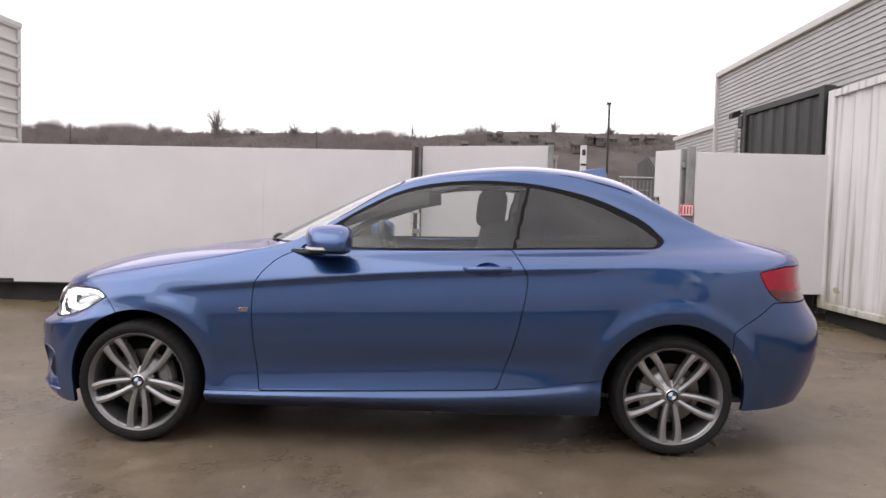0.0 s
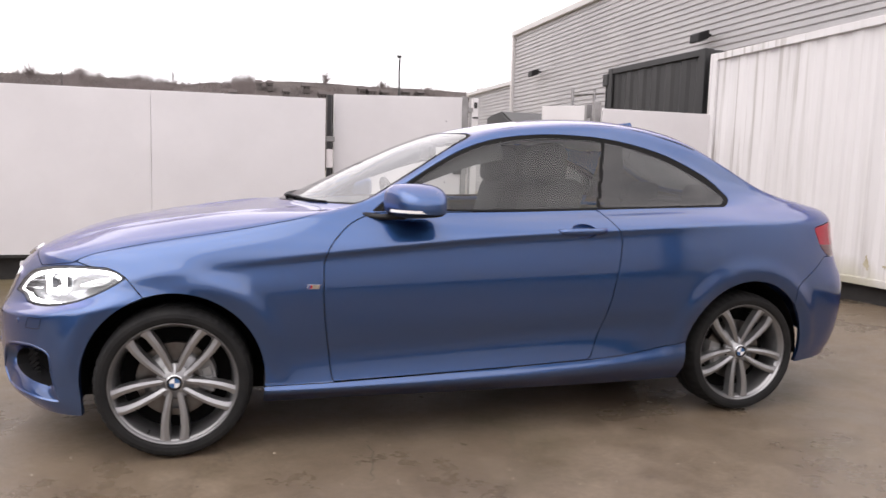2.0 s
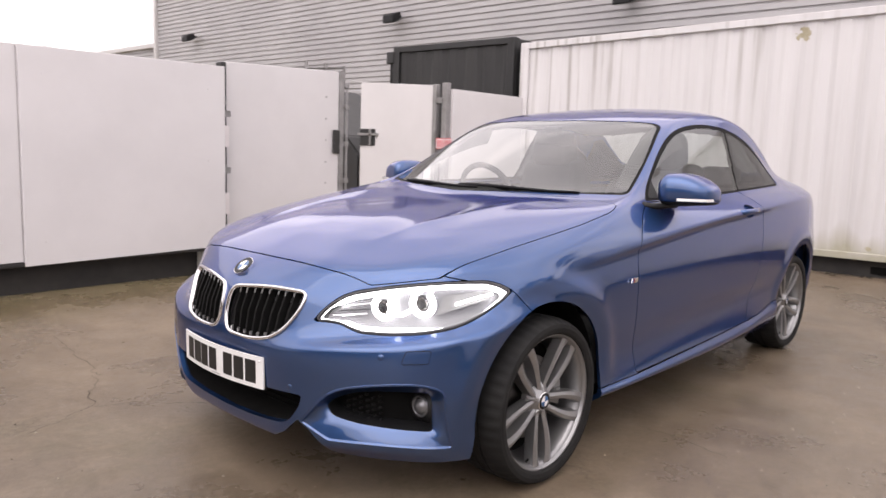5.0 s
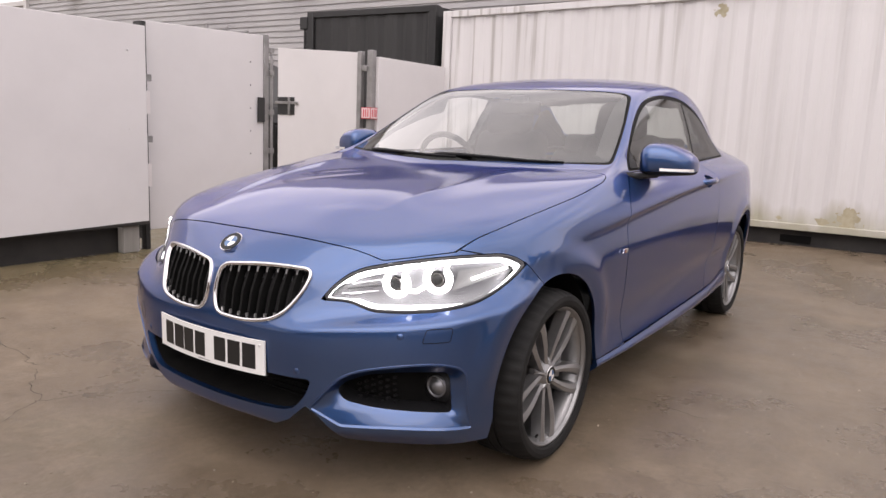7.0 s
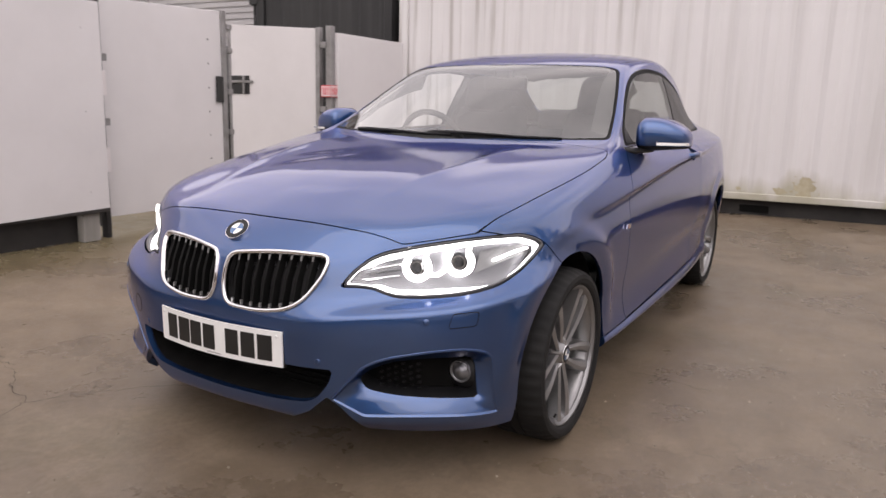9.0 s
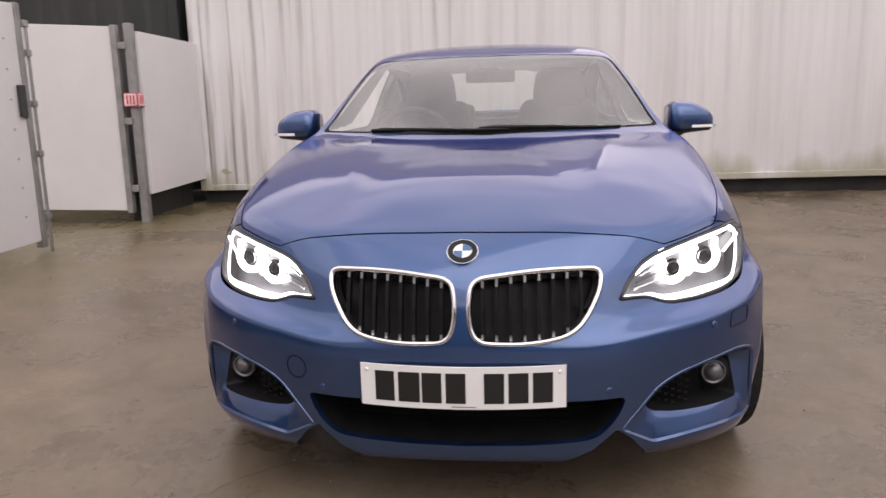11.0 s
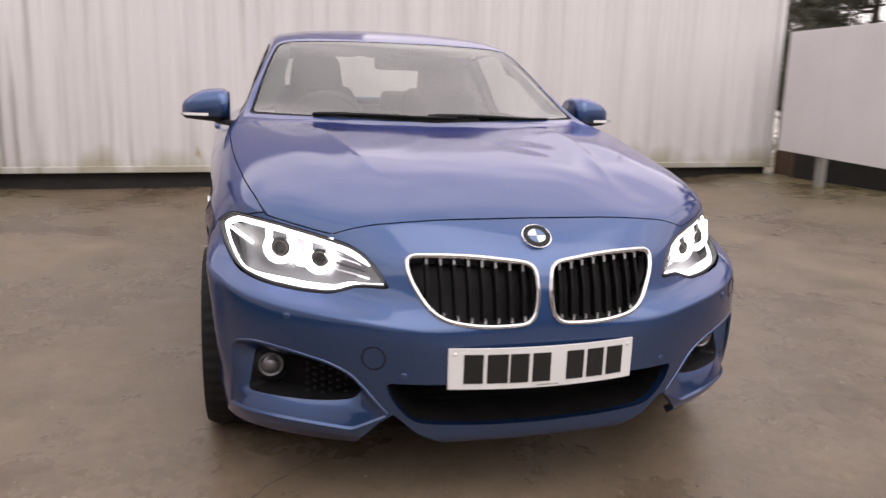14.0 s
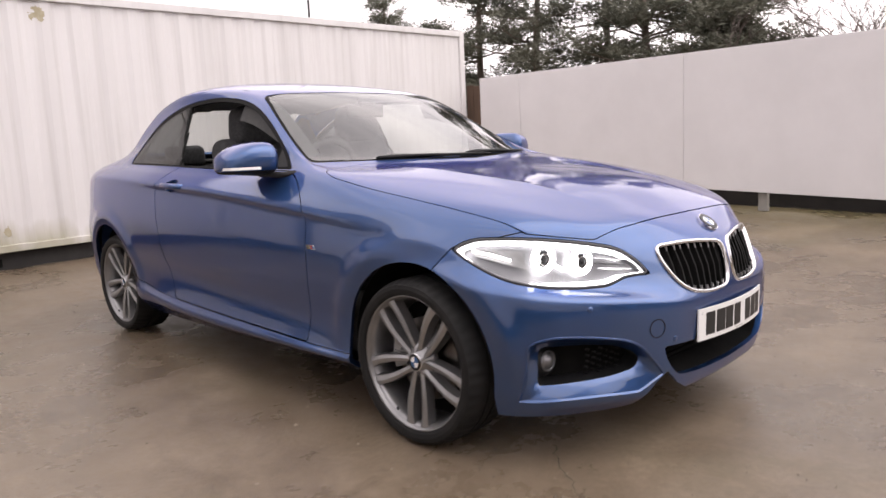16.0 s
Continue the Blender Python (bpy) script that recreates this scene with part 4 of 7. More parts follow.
def build_fog(sh, faces, ring, frame_line, hole_line, car, s):
    """The black recess, its lamp and mesh, and the painted chamfered frame round it."""
    def deep(z):
        return .030 + .026 * min(1.0, max(0.0, (z - .29) / .11))

    # frame: sinks from its outer edge to the hole
    used = sorted({i for q in ring for i in q})
    p = np.array([sh.v[i] for i in used])
    n = np.array([sh.n[i] for i in used])
    do = np.abs(signed(frame_line, p[:, [1, 2]]))
    di = np.abs(signed(hole_line, p[:, [1, 2]]))
    k = (do / (do + di + 1e-9))[:, None]
    p = p - n * np.array([deep(z) for z in p[:, 2]])[:, None] * k
    at = {i: j for j, i in enumerate(used)}
    fs = [tuple(at[i] for i in q) for q in ring]
    if sh.flipped != (s < 0):
        fs = [q[::-1] for q in fs]
    surround = mesh_object("fog_lamp_frame", [(q[0], q[1] * s, q[2]) for q in p], fs, PAINT, car, "painted frame sunk round the fog lamp recess")
    # a crisp rolled lip along the outer edge of the frame
    border = max(sh.loops(ring), key=lambda q: max(sh.v[i][2] for i in q))
    pts = [(Vector(sh.v[i]), Vector(sh.n[i])) for i in border]
    lip, rows = bmesh.new(), []
    for j, (q, m) in enumerate(pts):
        along = (pts[(j + 1) % len(pts)][0] - pts[j - 1][0]).normalized()
        inward = along.cross(m).normalized()
        if inward.dot(Vector((0, .64, .350)) - Vector((0, q.y, q.z))) < 0:
            inward = -inward
        rows.append([lip.verts.new((c.x, c.y * s, c.z)) for c in (q + inward * a + m * h for a, h in ((-.003, -.001), (-.001, .0022), (.004, .0024), (.009, -.004)))])
    for j in range(len(rows)):
        c, d = rows[j], rows[(j + 1) % len(rows)]
        for k2 in range(3):
            lip.faces.new((c[k2], c[k2 + 1], d[k2 + 1], d[k2]))
    bmesh.ops.recalc_face_normals(lip, faces=lip.faces[:])
    part("frame_lip", lip, PAINT, surround, "crisp painted lip", smooth=True, angle=30)
    back = sh.emit("fog_lamp_recess", faces, LINER, surround, "black fog lamp recess", side=s, flange=0, offset=-0.115)
    loop = max(sh.loops(faces), key=len)
    wall = bmesh.new()
    rows = []
    for i in loop:
        q, m = sh.v[i], sh.n[i]
        rows.append([wall.verts.new((c[0], c[1] * s, c[2])) for c in (q - m * (deep(q[2]) - .001), q - m * .120)])
    for i in range(len(rows)):
        c, d = rows[i], rows[(i + 1) % len(rows)]
        wall.faces.new((c[0], c[1], d[1], d[0]))
    bmesh.ops.recalc_face_normals(wall, faces=wall.faces[:])
    part("recess_wall", wall, BLACK, surround, smooth=True)
    lamp = lathe_bm([(0, -.014), (.012, -.012), (.022, -.006), (.027, .004), (.030, .004), (.032, -.003), (.035, .0), (.036, .05)], 32, "x")
    for v in lamp.verts:
        v.co = Vector((-.462 + v.co.x, s * .694 + v.co.y, .358 + v.co.z))
    part("fog_lamp", lamp, LAMP_INNER, surround, "round clear fog lamp", smooth=True)
    shroud = lathe_bm([(.036, -.002), (.060, .010), (.085, .05)], 32, "x")
    for v in shroud.verts:
        v.co = Vector((-.458 + v.co.x, s * .688 + v.co.y, .354 + v.co.z * .8))
    part("fog_lamp_shroud", shroud, BLACK, surround, smooth=True)
    # mesh of small blocks beside the lamp
    pins = bmesh.new()
    for i in range(6):
        for j in range(5):
            w = .500 + .020 * i
            z = .300 + .020 * j + (.010 if i % 2 else 0)
            x = nearest_x(sh, faces, w, z) + .096
            b2 = box_bm(x - .010, x + .004, s * w - .004, s * w + .004, z - .003, z + .003)
            me = bpy.data.meshes.new("tmp")
            b2.to_mesh(me)
            b2.free()
            pins.from_mesh(me)
            bpy.data.meshes.remove(me)
    part("recess_mesh", pins, BLACK, surround, "fine black mesh")


def build_handle(door, s):
    pts = [(1.622, .872, .928), (1.66, .892, .930), (1.74, .897, .932), (1.82, .892, .934), (1.868, .868, .935)]
    bar = tube_bm([(x, s * w, z) for x, w, z in pts], [.010, .013, .014, .013, .010], 10, flat=1.15)
    part("door_handle", bar, PAINT, door, "body-coloured pull handle", smooth=True)


def mirror_section(w):
    """Half-turn outline of the housing at a half width."""
    t = (w - .80) / .205
    cx = .945 + .030 * t
    hx = .100 * (1 - .18 * t - .35 * t ** 6)
    zt = 1.128 + .004 * math.sin(math.pi * t) - .055 * t ** 3
    zb = 1.000 + .018 * t
    return cx, hx, zt, zb


def build_mirror(car, s):
    cap = bmesh.new()
    rings = []
    steps, n = 14, 28
    for i in range(steps):
        t = i / (steps - 1)
        w = .805 + .200 * (1 - (1 - t) ** 1.6)
        cx, hx, zt, zb = mirror_section(w)
        shrink = 1.0 if i < steps - 3 else (0.93, 0.78, 0.42)[i - steps + 3]
        if i == 0:
            shrink = 0.80
        mz, hz = (zt + zb) / 2, (zt - zb) / 2 * shrink
        hx *= shrink
        ring = []
        for k in range(n):
            a = 2 * math.pi * k / n
            c, q = math.cos(a), math.sin(a)
            e = 0.62
            x = cx + hx * math.copysign(abs(c) ** e, c)
            if c > 0:
                x = cx + hx * min(1.0, abs(c) ** e * 1.05) * .82
            z = mz + hz * math.copysign(abs(q) ** e, q)
            ring.append(cap.verts.new((x, s * w, z)))
        rings.append(ring)
    for a, b in zip(rings, rings[1:]):
        for k in range(n):
            cap.faces.new((a[k], a[(k + 1) % n], b[(k + 1) % n], b[k]))
    cap.faces.new(rings[0])
    cap.faces.new(rings[-1])
    bmesh.ops.recalc_face_normals(cap, faces=cap.faces[:])
    low = cap.copy()
    bmesh.ops.bisect_plane(cap, geom=cap.verts[:] + cap.edges[:] + cap.faces[:], plane_co=(0, 0, 1.026), plane_no=(0, 0, 1), clear_inner=True)
    bmesh.ops.bisect_plane(low, geom=low.verts[:] + low.edges[:] + low.faces[:], plane_co=(0, 0, 1.024), plane_no=(0, 0, 1), clear_outer=True)
    mirror = part("door_mirror", cap, PAINT, car, "body-coloured door mirror on a black foot", smooth=True)
    part("mirror_base", low, BLACK, mirror, "black lower housing", smooth=True)
    strip = bmesh.new()
    a, b = [], []
    for i in range(12):
        t = .30 + .67 * i / 11
        w = .805 + .200 * (1 - (1 - t) ** 1.6)
        cx, hx, zt, zb = mirror_section(w)
        k = 1.0 if t < .86 else 1.0 - .55 * ((t - .86) / .14) ** 2
        x = cx - hx * .992 * k
        a.append(strip.verts.new((x - .004, s * w, 1.030)))
        b.append(strip.verts.new((x - .003, s * w, 1.040)))
    for i in range(11):
        strip.faces.new((a[i], a[i + 1], b[i + 1], b[i]))
    # it turns the corner and runs back along the outer side
    last = None
    for i in range(5):
        x = .900 + .022 * i
        q = (strip.verts.new((x, s * 1.0035, 1.030)), strip.verts.new((x, s * 1.0035, 1.040)))
        if last:
            strip.faces.new((last[0], q[0], q[1], last[1]))
        last = q
    bmesh.ops.recalc_face_normals(strip, faces=strip.faces[:])
    part("indicator_strip", strip, BADGE_WHITE, mirror, "clear white indicator strip", smooth=True)
    glass = box_bm(1.000, 1.004, min(s * .835, s * .960), max(s * .835, s * .960), 1.022, 1.105, .0015)
    part("mirror_glass", glass, CHROME, mirror, "mirror glass")
    foot = tube_bm([(.770, s * .770, .986), (.83, s * .80, .980), (.93, s * .86, .986)], [.030, .024, .022], 12, flat=.55)
    for o in [mirror] + list(mirror.children):
        for v in o.data.vertices:
            v.co.x = .838 + (v.co.x - .85) * 1.32
            v.co.y = s * (.805 + (abs(v.co.y) - .80) * 1.02)
            v.co.z = .974 + (v.co.z - 1.0) * 1.17
    part("mirror_foot", foot, BLACK, mirror, "black mirror foot", smooth=True)


def build_badge(car, s):
    b = prism_bm([(0, 0), (.050, 0), (.056, .018), (.006, .018)], .004, lambda a, c, d: (.520 + a, s * (.893 + d), .690 + c), .001)
    badge = part("wing_badge", b, CHROME, car, "small chrome wing badge")
    for k, m in enumerate((BADGE_BLUE, RED_LENS)):
        c = prism_bm([(0, 0), (.008, 0), (.013, .014), (.005, .014)], .002, lambda a, q, d, k=k: (.523 + a + k * .009, s * (.8965 + d), .692 + q))
        part("badge_stripe", c, m, badge, "coloured stripe")


def build_bumper_marks(sh, faces, car):
    """Small round sensors, the towing-eye cover and the washer flaps, shallow on the bumper skin."""
    idx = sorted({i for q in faces for i in q})
    p = np.array([sh.v[i] for i in idx])
    n = np.array([sh.n[i] for i in idx])

    def skin(w, z):
        d = (p[:, 1] - abs(w)) ** 2 + (p[:, 2] - z) ** 2 + np.where(p[:, 0] > 0, 9.0, 0.0)
        near = np.argsort(d)[:4]
        k = 1 / (d[near] + 1e-6)
        k /= k.sum()
        q, m = k @ p[near], k @ n[near]
        side = -1.0 if w < 0 else 1.0
        return Vector((q[0], side * abs(w), z)), Vector((m[0], side * m[1], m[2])).normalized()

    for w, z, r in ((.37, .405, .010), (-.37, .405, .010), (.655, .540, .010), (-.655, .540, .010)):
        q, m = skin(w, z)
        d = lathe_bm([(0, .0020), (r - .002, .0020), (r, .0006), (r, -.008)], 24, "z")
        turn = m.to_track_quat("Z", "Y").to_matrix().to_4x4()
        for v in d.verts:
            v.co = q + turn.to_3x3() @ v.co
        part("parking_sensor", d, PAINT, car, "round parking sensor", smooth=True, angle=40)
    ring = lathe_bm([(.029, .0004), (.0305, .0012), (.032, .0004)], 36, "z", True)
    q, m = skin(.445, .452)
    turn = m.to_track_quat("Z", "Y").to_matrix()
    for v in ring.verts:
        v.co = q + turn @ v.co
    part("towing_eye_cover", ring, SEAL, car, "round towing-eye cover line")
    for s in (-1,):
        outline = rounded([(.705, .520, .008), (.765, .524, .008), (.768, .566, .008), (.712, .562, .008)], 3)
        pts = []
        for w, z in outline:
            q, m = skin(s * w, z)
            pts.append(q + m * .0008)
        part("washer_flap", tube_bm(pts, .0012, 4, True), SEAL, car, "headlamp washer flap line")


def build_front_badge(car):
    n = Vector((-.62, 0, .78)).normalized()
    m = Matrix.Translation((-.690, 0, .752)) @ n.to_track_quat("Z", "Y").to_matrix().to_4x4()

    def disc(r0, r1, h0, h1, mat, name, parent, a0=0.0, a1=2 * math.pi, label=""):
        bm = bmesh.new()
        steps = 40
        rows = []
        for k in range(steps + 1):
            a = a0 + (a1 - a0) * k / steps
            rows.append([bm.verts.new((r * math.cos(a), r * math.sin(a), h)) for r, h in ((r0, h0), (r0, h1), (r1, h1), (r1, h0))])
        for p, q in zip(rows, rows[1:]):
            for i in range(3):
                bm.faces.new((p[i], p[i + 1], q[i + 1], q[i]))
        bmesh.ops.remove_doubles(bm, verts=bm.verts[:], dist=1e-5)
        bmesh.ops.recalc_face_normals(bm, faces=bm.faces[:])
        for v in bm.verts:
            v.co = m @ v.co
        return part(name, bm, mat, parent, label)

    badge = disc(.001, .041, -.006, .004, CHROME, "bonnet_badge", car, label="round badge with blue and white quarters")
    disc(.0245, .0385, .004, .0055, GLOSS_BLACK, "badge_ring", badge, label="black ring")
    for k in range(4):
        disc(.0005, .0235, .004, .0058, BADGE_WHITE if k % 2 else BADGE_BLUE, "badge_quarter", badge, k * math.pi / 2, (k + 1) * math.pi / 2)


def build_plate(car):
    rim = rounded([(-.26, -.0555, .012), (.26, -.0555, .012), (.26, .0555, .012), (-.26, .0555, .012)])
    put = (lambda a, b, d: (-.808 + .030 * (a / .26) ** 2 - d + b * -.02, a, .4285 + b))
    bm = bmesh.new()
    cols = 14
    for side in (0.0, .006):
        for k in range(cols + 1):
            a = -.26 + .52 * k / cols
            for b in (-.0555, .0555):
                bm.verts.new(put(a, b, side))
    bm.verts.ensure_lookup_table()
    v, o = bm.verts, 2 * (cols + 1)
    for k in range(cols):
        i = 2 * k
        bm.faces.new((v[o + i], v[o + i + 1], v[o + i + 3], v[o + i + 2]))
        bm.faces.new((v[i], v[i + 2], v[i + 3], v[i + 1]))
        bm.faces.new((v[i], v[o + i], v[o + i + 2], v[i + 2]))
        bm.faces.new((v[i + 1], v[i + 3], v[o + i + 3], v[o + i + 1]))
    bm.faces.new((v[0], v[1], v[o + 1], v[o]))
    bm.faces.new((v[2 * cols], v[o + 2 * cols], v[o + 2 * cols + 1], v[2 * cols + 1]))
    bmesh.ops.recalc_face_normals(bm, faces=bm.faces[:])
    plate = part("number_plate", bm, PLATE, car, "white front number plate with black bars")
    backing = box_bm(-.775, -.762, -.26, .26, .368, .491, .004)
    part("plate_holder", backing, BLACK, plate)
    for k in range(7):
        w = .050 * (1.1 if k == 1 else 1)
        a0 = .221 - k * .0605 - (.035 if k > 3 else 0)
        bar = bmesh.new()
        q = [bar.verts.new(put(a, b, d)) for d in (.006, .0075) for a in (a0, a0 - w) for b in (-.0395, .0395)]
        bar.faces.new((q[4], q[5], q[7], q[6]))
        bar.faces.new((q[0], q[1], q[5], q[4]))
        bar.faces.new((q[2], q[6], q[7], q[3]))
        bar.faces.new((q[1], q[3], q[7], q[5]))
        bar.faces.new((q[0], q[4], q[6], q[2]))
        part("plate_bar", bar, PLATE_INK, plate, "plain black bar")
    line_bar = bmesh.new()
    q = [line_bar.verts.new(put(a, b, .0066)) for a in (.025, -.035) for b in (-.0505, -.0475)]
    line_bar.faces.new((q[0], q[1], q[3], q[2]))
    part("maker_line", line_bar, CALIPER, plate, "small grey line")
    for a in (.243, -.243):
        st = lathe_bm([(0, -.003), (.004, -.002), (.0055, 0)], 16, "x")
        x, y, z = put(a, .040, .006)
        for vv in st.verts:
            vv.co += Vector((x, y, z))
        part("plate_screw", st, BADGE_WHITE, plate, smooth=True)


def build_wipers(car):
    for y0, y1, out in ((.48, -.10, .010), (.02, -.56, .016)):
        pts = []
        for k in range(11):
            y = y0 + (y1 - y0) * k / 10
            base = .475 + .228 * (abs(y) / .69) ** 2.0
            up = .012 + out * math.sin(math.pi * min(1.0, k / 10 + .25))
            pts.append((base + up - .006, y, 1.012 + up * .53 + .012))
        arm = part("wiper", tube_bm(pts, [.005, .008, .008, .007, .006, .006, .005, .005, .0045, .004, .003], 8), BLACK, car, "black wiper arm and blade", smooth=True)
        part("wiper_blade", tube_bm([(x + .004, y, z - .005) for x, y, z in pts], .003, 6, flat=1.5), SEAL, arm, smooth=True)
    rows = []
    cowl = bmesh.new()
    for k in range(25):
        y = -.70 + 1.4 * k / 24
        base = .475 + .23 * (abs(y) / .69) ** 2.0
        rows.append([cowl.verts.new((base - .03, y, .985 + .004 * abs(y))), cowl.verts.new((base + .05, y, 1.005))])
    for a, b in zip(rows, rows[1:]):
        cowl.faces.new((a[0], a[1], b[1], b[0]))
    part("scuttle_panel", cowl, BLACK, car, "black scuttle panel under the windscreen", smooth=True)


def build_underbody(car):
    bm = box_bm(-.52, 3.02, -.58, .58, .19, .30, .03)
    part("underbody", bm, LINER, car, "dark underbody")
    for x in (0.008, 2.672):
        for s in (-1, 1):
            liner = bmesh.new()
            prev = None
            for k in range(25):
                a = math.radians((-14 if x < 1 else -4) + (208 if x < 1 else 198) * k / 24)
                r = .362
                q = [liner.verts.new((x + r * math.cos(a), s * w, .33 + r * math.sin(a))) for w in (.83 if x < 1 else .76, .50)]
                if prev:
                    liner.faces.new((prev[0], prev[1], q[1], q[0]))
                prev = q
            bmesh.ops.recalc_face_normals(liner, faces=liner.faces[:])
            part("wheel_arch_liner", liner, LINER, car, smooth=True)
            wall = lathe_bm([(0, 0), (.37, 0)], 32, "y")
            for v in wall.verts:
                v.co = Vector((x + v.co.x, s * .51, .33 + v.co.z))
            bmesh.ops.bisect_plane(wall, geom=wall.verts[:] + wall.edges[:] + wall.faces[:], plane_co=(0, 0, .21), plane_no=(0, 0, 1), clear_inner=True)
            part("inner_arch", wall, LINER, car)


def build_wheel(car, x, w, s, hub_z, size):
    """A wheel whose outer face lies at the half width w: tyre, rim, five double spokes, disc and caliper."""
    def place(bm):
        for v in bm.verts:
            q = v.co * size
            if s < 0:
                v.co = Vector((x + q.x, -w + q.y, hub_z + q.z))
            else:
                v.co = Vector((x - q.x, w - q.y, hub_z + q.z))
        return bm

    # y runs inwards from the outer face
    rim = place(lathe_bm([(.2405, .004), (.2445, .000), (.2440, .012), (.2340, .016), (.2260, .030), (.2200, .075), (.2120, .150), (.2250, .195), (.2420, .200)], 96))
    wheel = part("wheel", rim, RIM, car, "double-spoke alloy wheel with a low-profile tyre", smooth=True, angle=40)
    lip = place(lathe_bm([(.2345, .0130), (.2400, .0025), (.2440, -.0010), (.2452, .004)], 96))
    part("rim_edge", lip, RIM, wheel, "rim edge", smooth=True)
    tyre = lathe_bm([(.2440, .004), (.2465, -.004), (.2540, -.009), (.2690, -.012), (.2830, -.009), (.2905, .002), (.2970, .018), (.3020, .044), (.3020, .070),
                           (.2960, .071), (.2960, .079), (.3020, .080), (.3020, .112), (.2960, .113), (.2960, .121), (.3020, .122), (.3020, .165), (.3010, .190), (.2850, .204), (.2440, .200)], 192)
    # cross grooves in the tread shoulders
    for v in tyre.verts:
        rad = math.hypot(v.co.x, v.co.z)
        step = round(math.atan2(v.co.z, v.co.x) / (2 * math.pi / 192)) % 4
        if rad > .289 and step == 0 and (v.co.y < .050 or v.co.y > .130):
            v.co.x *= (rad - .0048) / rad
            v.co.z *= (rad - .005) / rad
    place(tyre)
    part("tyre", tyre, TYRE, wheel, "black low-profile tyre", smooth=True, angle=22)
    disc = place(lathe_bm([(.0, .085), (.150, .085), (.152, .090), (.150, .108), (.0, .108)], 64))
    part("brake_disc", disc, STEEL, wheel, "steel brake disc", smooth=True, angle=30)
    # added near-black disc stands in for the shade inside the barrel
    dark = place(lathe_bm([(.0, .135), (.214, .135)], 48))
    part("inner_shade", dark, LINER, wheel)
    cal = bmesh.new()
    prev = None
    for k in range(9):
        a = math.radians(-28 + 56 * k / 8)
        q = [cal.verts.new((rr * math.cos(a), yy, rr * math.sin(a))) for rr, yy in ((.095, .062), (.155, .058), (.160, .085), (.160, .12), (.095, .12))]
        if prev:
            for i in range(5):
                cal.faces.new((prev[i], prev[(i + 1) % 5], q[(i + 1) % 5], q[i]))
        else:
            cal.faces.new(q)
        prev = q
    cal.faces.new(prev[::-1])
    bmesh.ops.recalc_face_normals(cal, faces=cal.faces[:])
    front = x < 1
    turn = Matrix.Rotation(radians(-8 if front else 172) if s < 0 else radians(188 if front else 8), 4, "Y")
    for v in cal.verts:
        v.co = turn @ v.co
    part("brake_caliper", place(cal), CALIPER, wheel, "grey brake caliper")
    for a0 in (-16, 2):
        lug = bmesh.new()
        rows = []
        for k in range(5):
            a = math.radians(a0 + 14 * k / 4)
            rows.append([lug.verts.new(turn @ Vector((rr * math.cos(a), yy, rr * math.sin(a)))) for rr, yy in ((.104, .064), (.110, .050), (.140, .048), (.150, .060))])
        for a, b in zip(rows, rows[1:]):
            for i in range(3):
                lug.faces.new((a[i], a[i + 1], b[i + 1], b[i]))
        lug.faces.new(rows[0])
        lug.faces.new(rows[-1])
        bmesh.ops.recalc_face_normals(lug, faces=lug.faces[:])
        part("caliper_lug", place(lug), CALIPER, wheel)
    hub = place(lathe_bm([(0, .020), (.032, .020), (.036, .0225), (.040, .030), (.058, .040), (.072, .050), (.072, .07)], 48))
    part("hub", hub, RIM, wheel, smooth=True, angle=35)
    cap = place(lathe_bm([(0, .0165), (.020, .017), (.0315, .0185), (.033, .022)], 40))
    part("hub_cap", cap, CHROME, wheel, "round hub cap with blue and white quarters", smooth=True)
    part("cap_ring", place(lathe_bm([(.0205, .0160), (.0225, .0152), (.0295, .0164), (.0300, .0176)], 40)), GLOSS_BLACK, wheel, smooth=True)
    for k in range(4):
        q = bmesh.new()
        c0 = q.verts.new((0, .0158, 0))
        arc = [q.verts.new((.020 * math.cos(k * math.pi / 2 + j * math.pi / 16), .0162, .020 * math.sin(k * math.pi / 2 + j * math.pi / 16))) for j in range(9)]
        for a, b in zip(arc, arc[1:]):
            q.faces.new((c0, a, b))
        part("cap_quarter", place(q), BADGE_WHITE if k % 2 else BADGE_BLUE, wheel)
    for k in range(5):
        base = radians(-90 + 72 * k)
        cb, sb = math.cos(base), math.sin(base)

        def at(pr, pt, y):
            return (pr * cb - pt * sb, y, pr * sb + pt * cb)

        for d in (-1, 1):
            body, face = bmesh.new(), bmesh.new()
            rows = []
            for j in range(13):
                t = j / 12
                rr = .034 + .2015 * t
                bow = math.sin(min(1.0, t * 1.25) * math.pi / 2)
                off = d * (.014 + .0232 * bow - .003 * max(0, t - .8) / .2)
                half = .0104 + .0072 * t + .006 * max(0, (t - .86) / .14) ** 2
                y = .030 - .010 * math.sin(t * math.pi * .8) - .014 * t ** 2
                rows.append((rr, off, half, y))
            sections = ((body, lambda h: ((-1.25, .042), (-1.02, .006), (.90, .0075), (1.2, .042))), (face, lambda h: ((-1.0, .0045), (-.15, 0.0), (.86, .0062), (.5, .012))))
            for target, shape in sections:
                prev = None
                for rr, off, half, y in rows:
                    # negative: the outer flank of the pair, positive: towards its pocket
                    q = [target.verts.new(at(rr, off - d * u * half, y + dd)) for u, dd in shape(half)]
                    if prev:
                        for i in range(4):
                            target.faces.new((prev[i], prev[(i + 1) % 4], q[(i + 1) % 4], q[i]))
                    else:
                        target.faces.new(q)
                    prev = q
                target.faces.new(prev[::-1])
                bmesh.ops.recalc_face_normals(target, faces=target.faces[:])
            part("spoke", place(body), RIM, wheel)
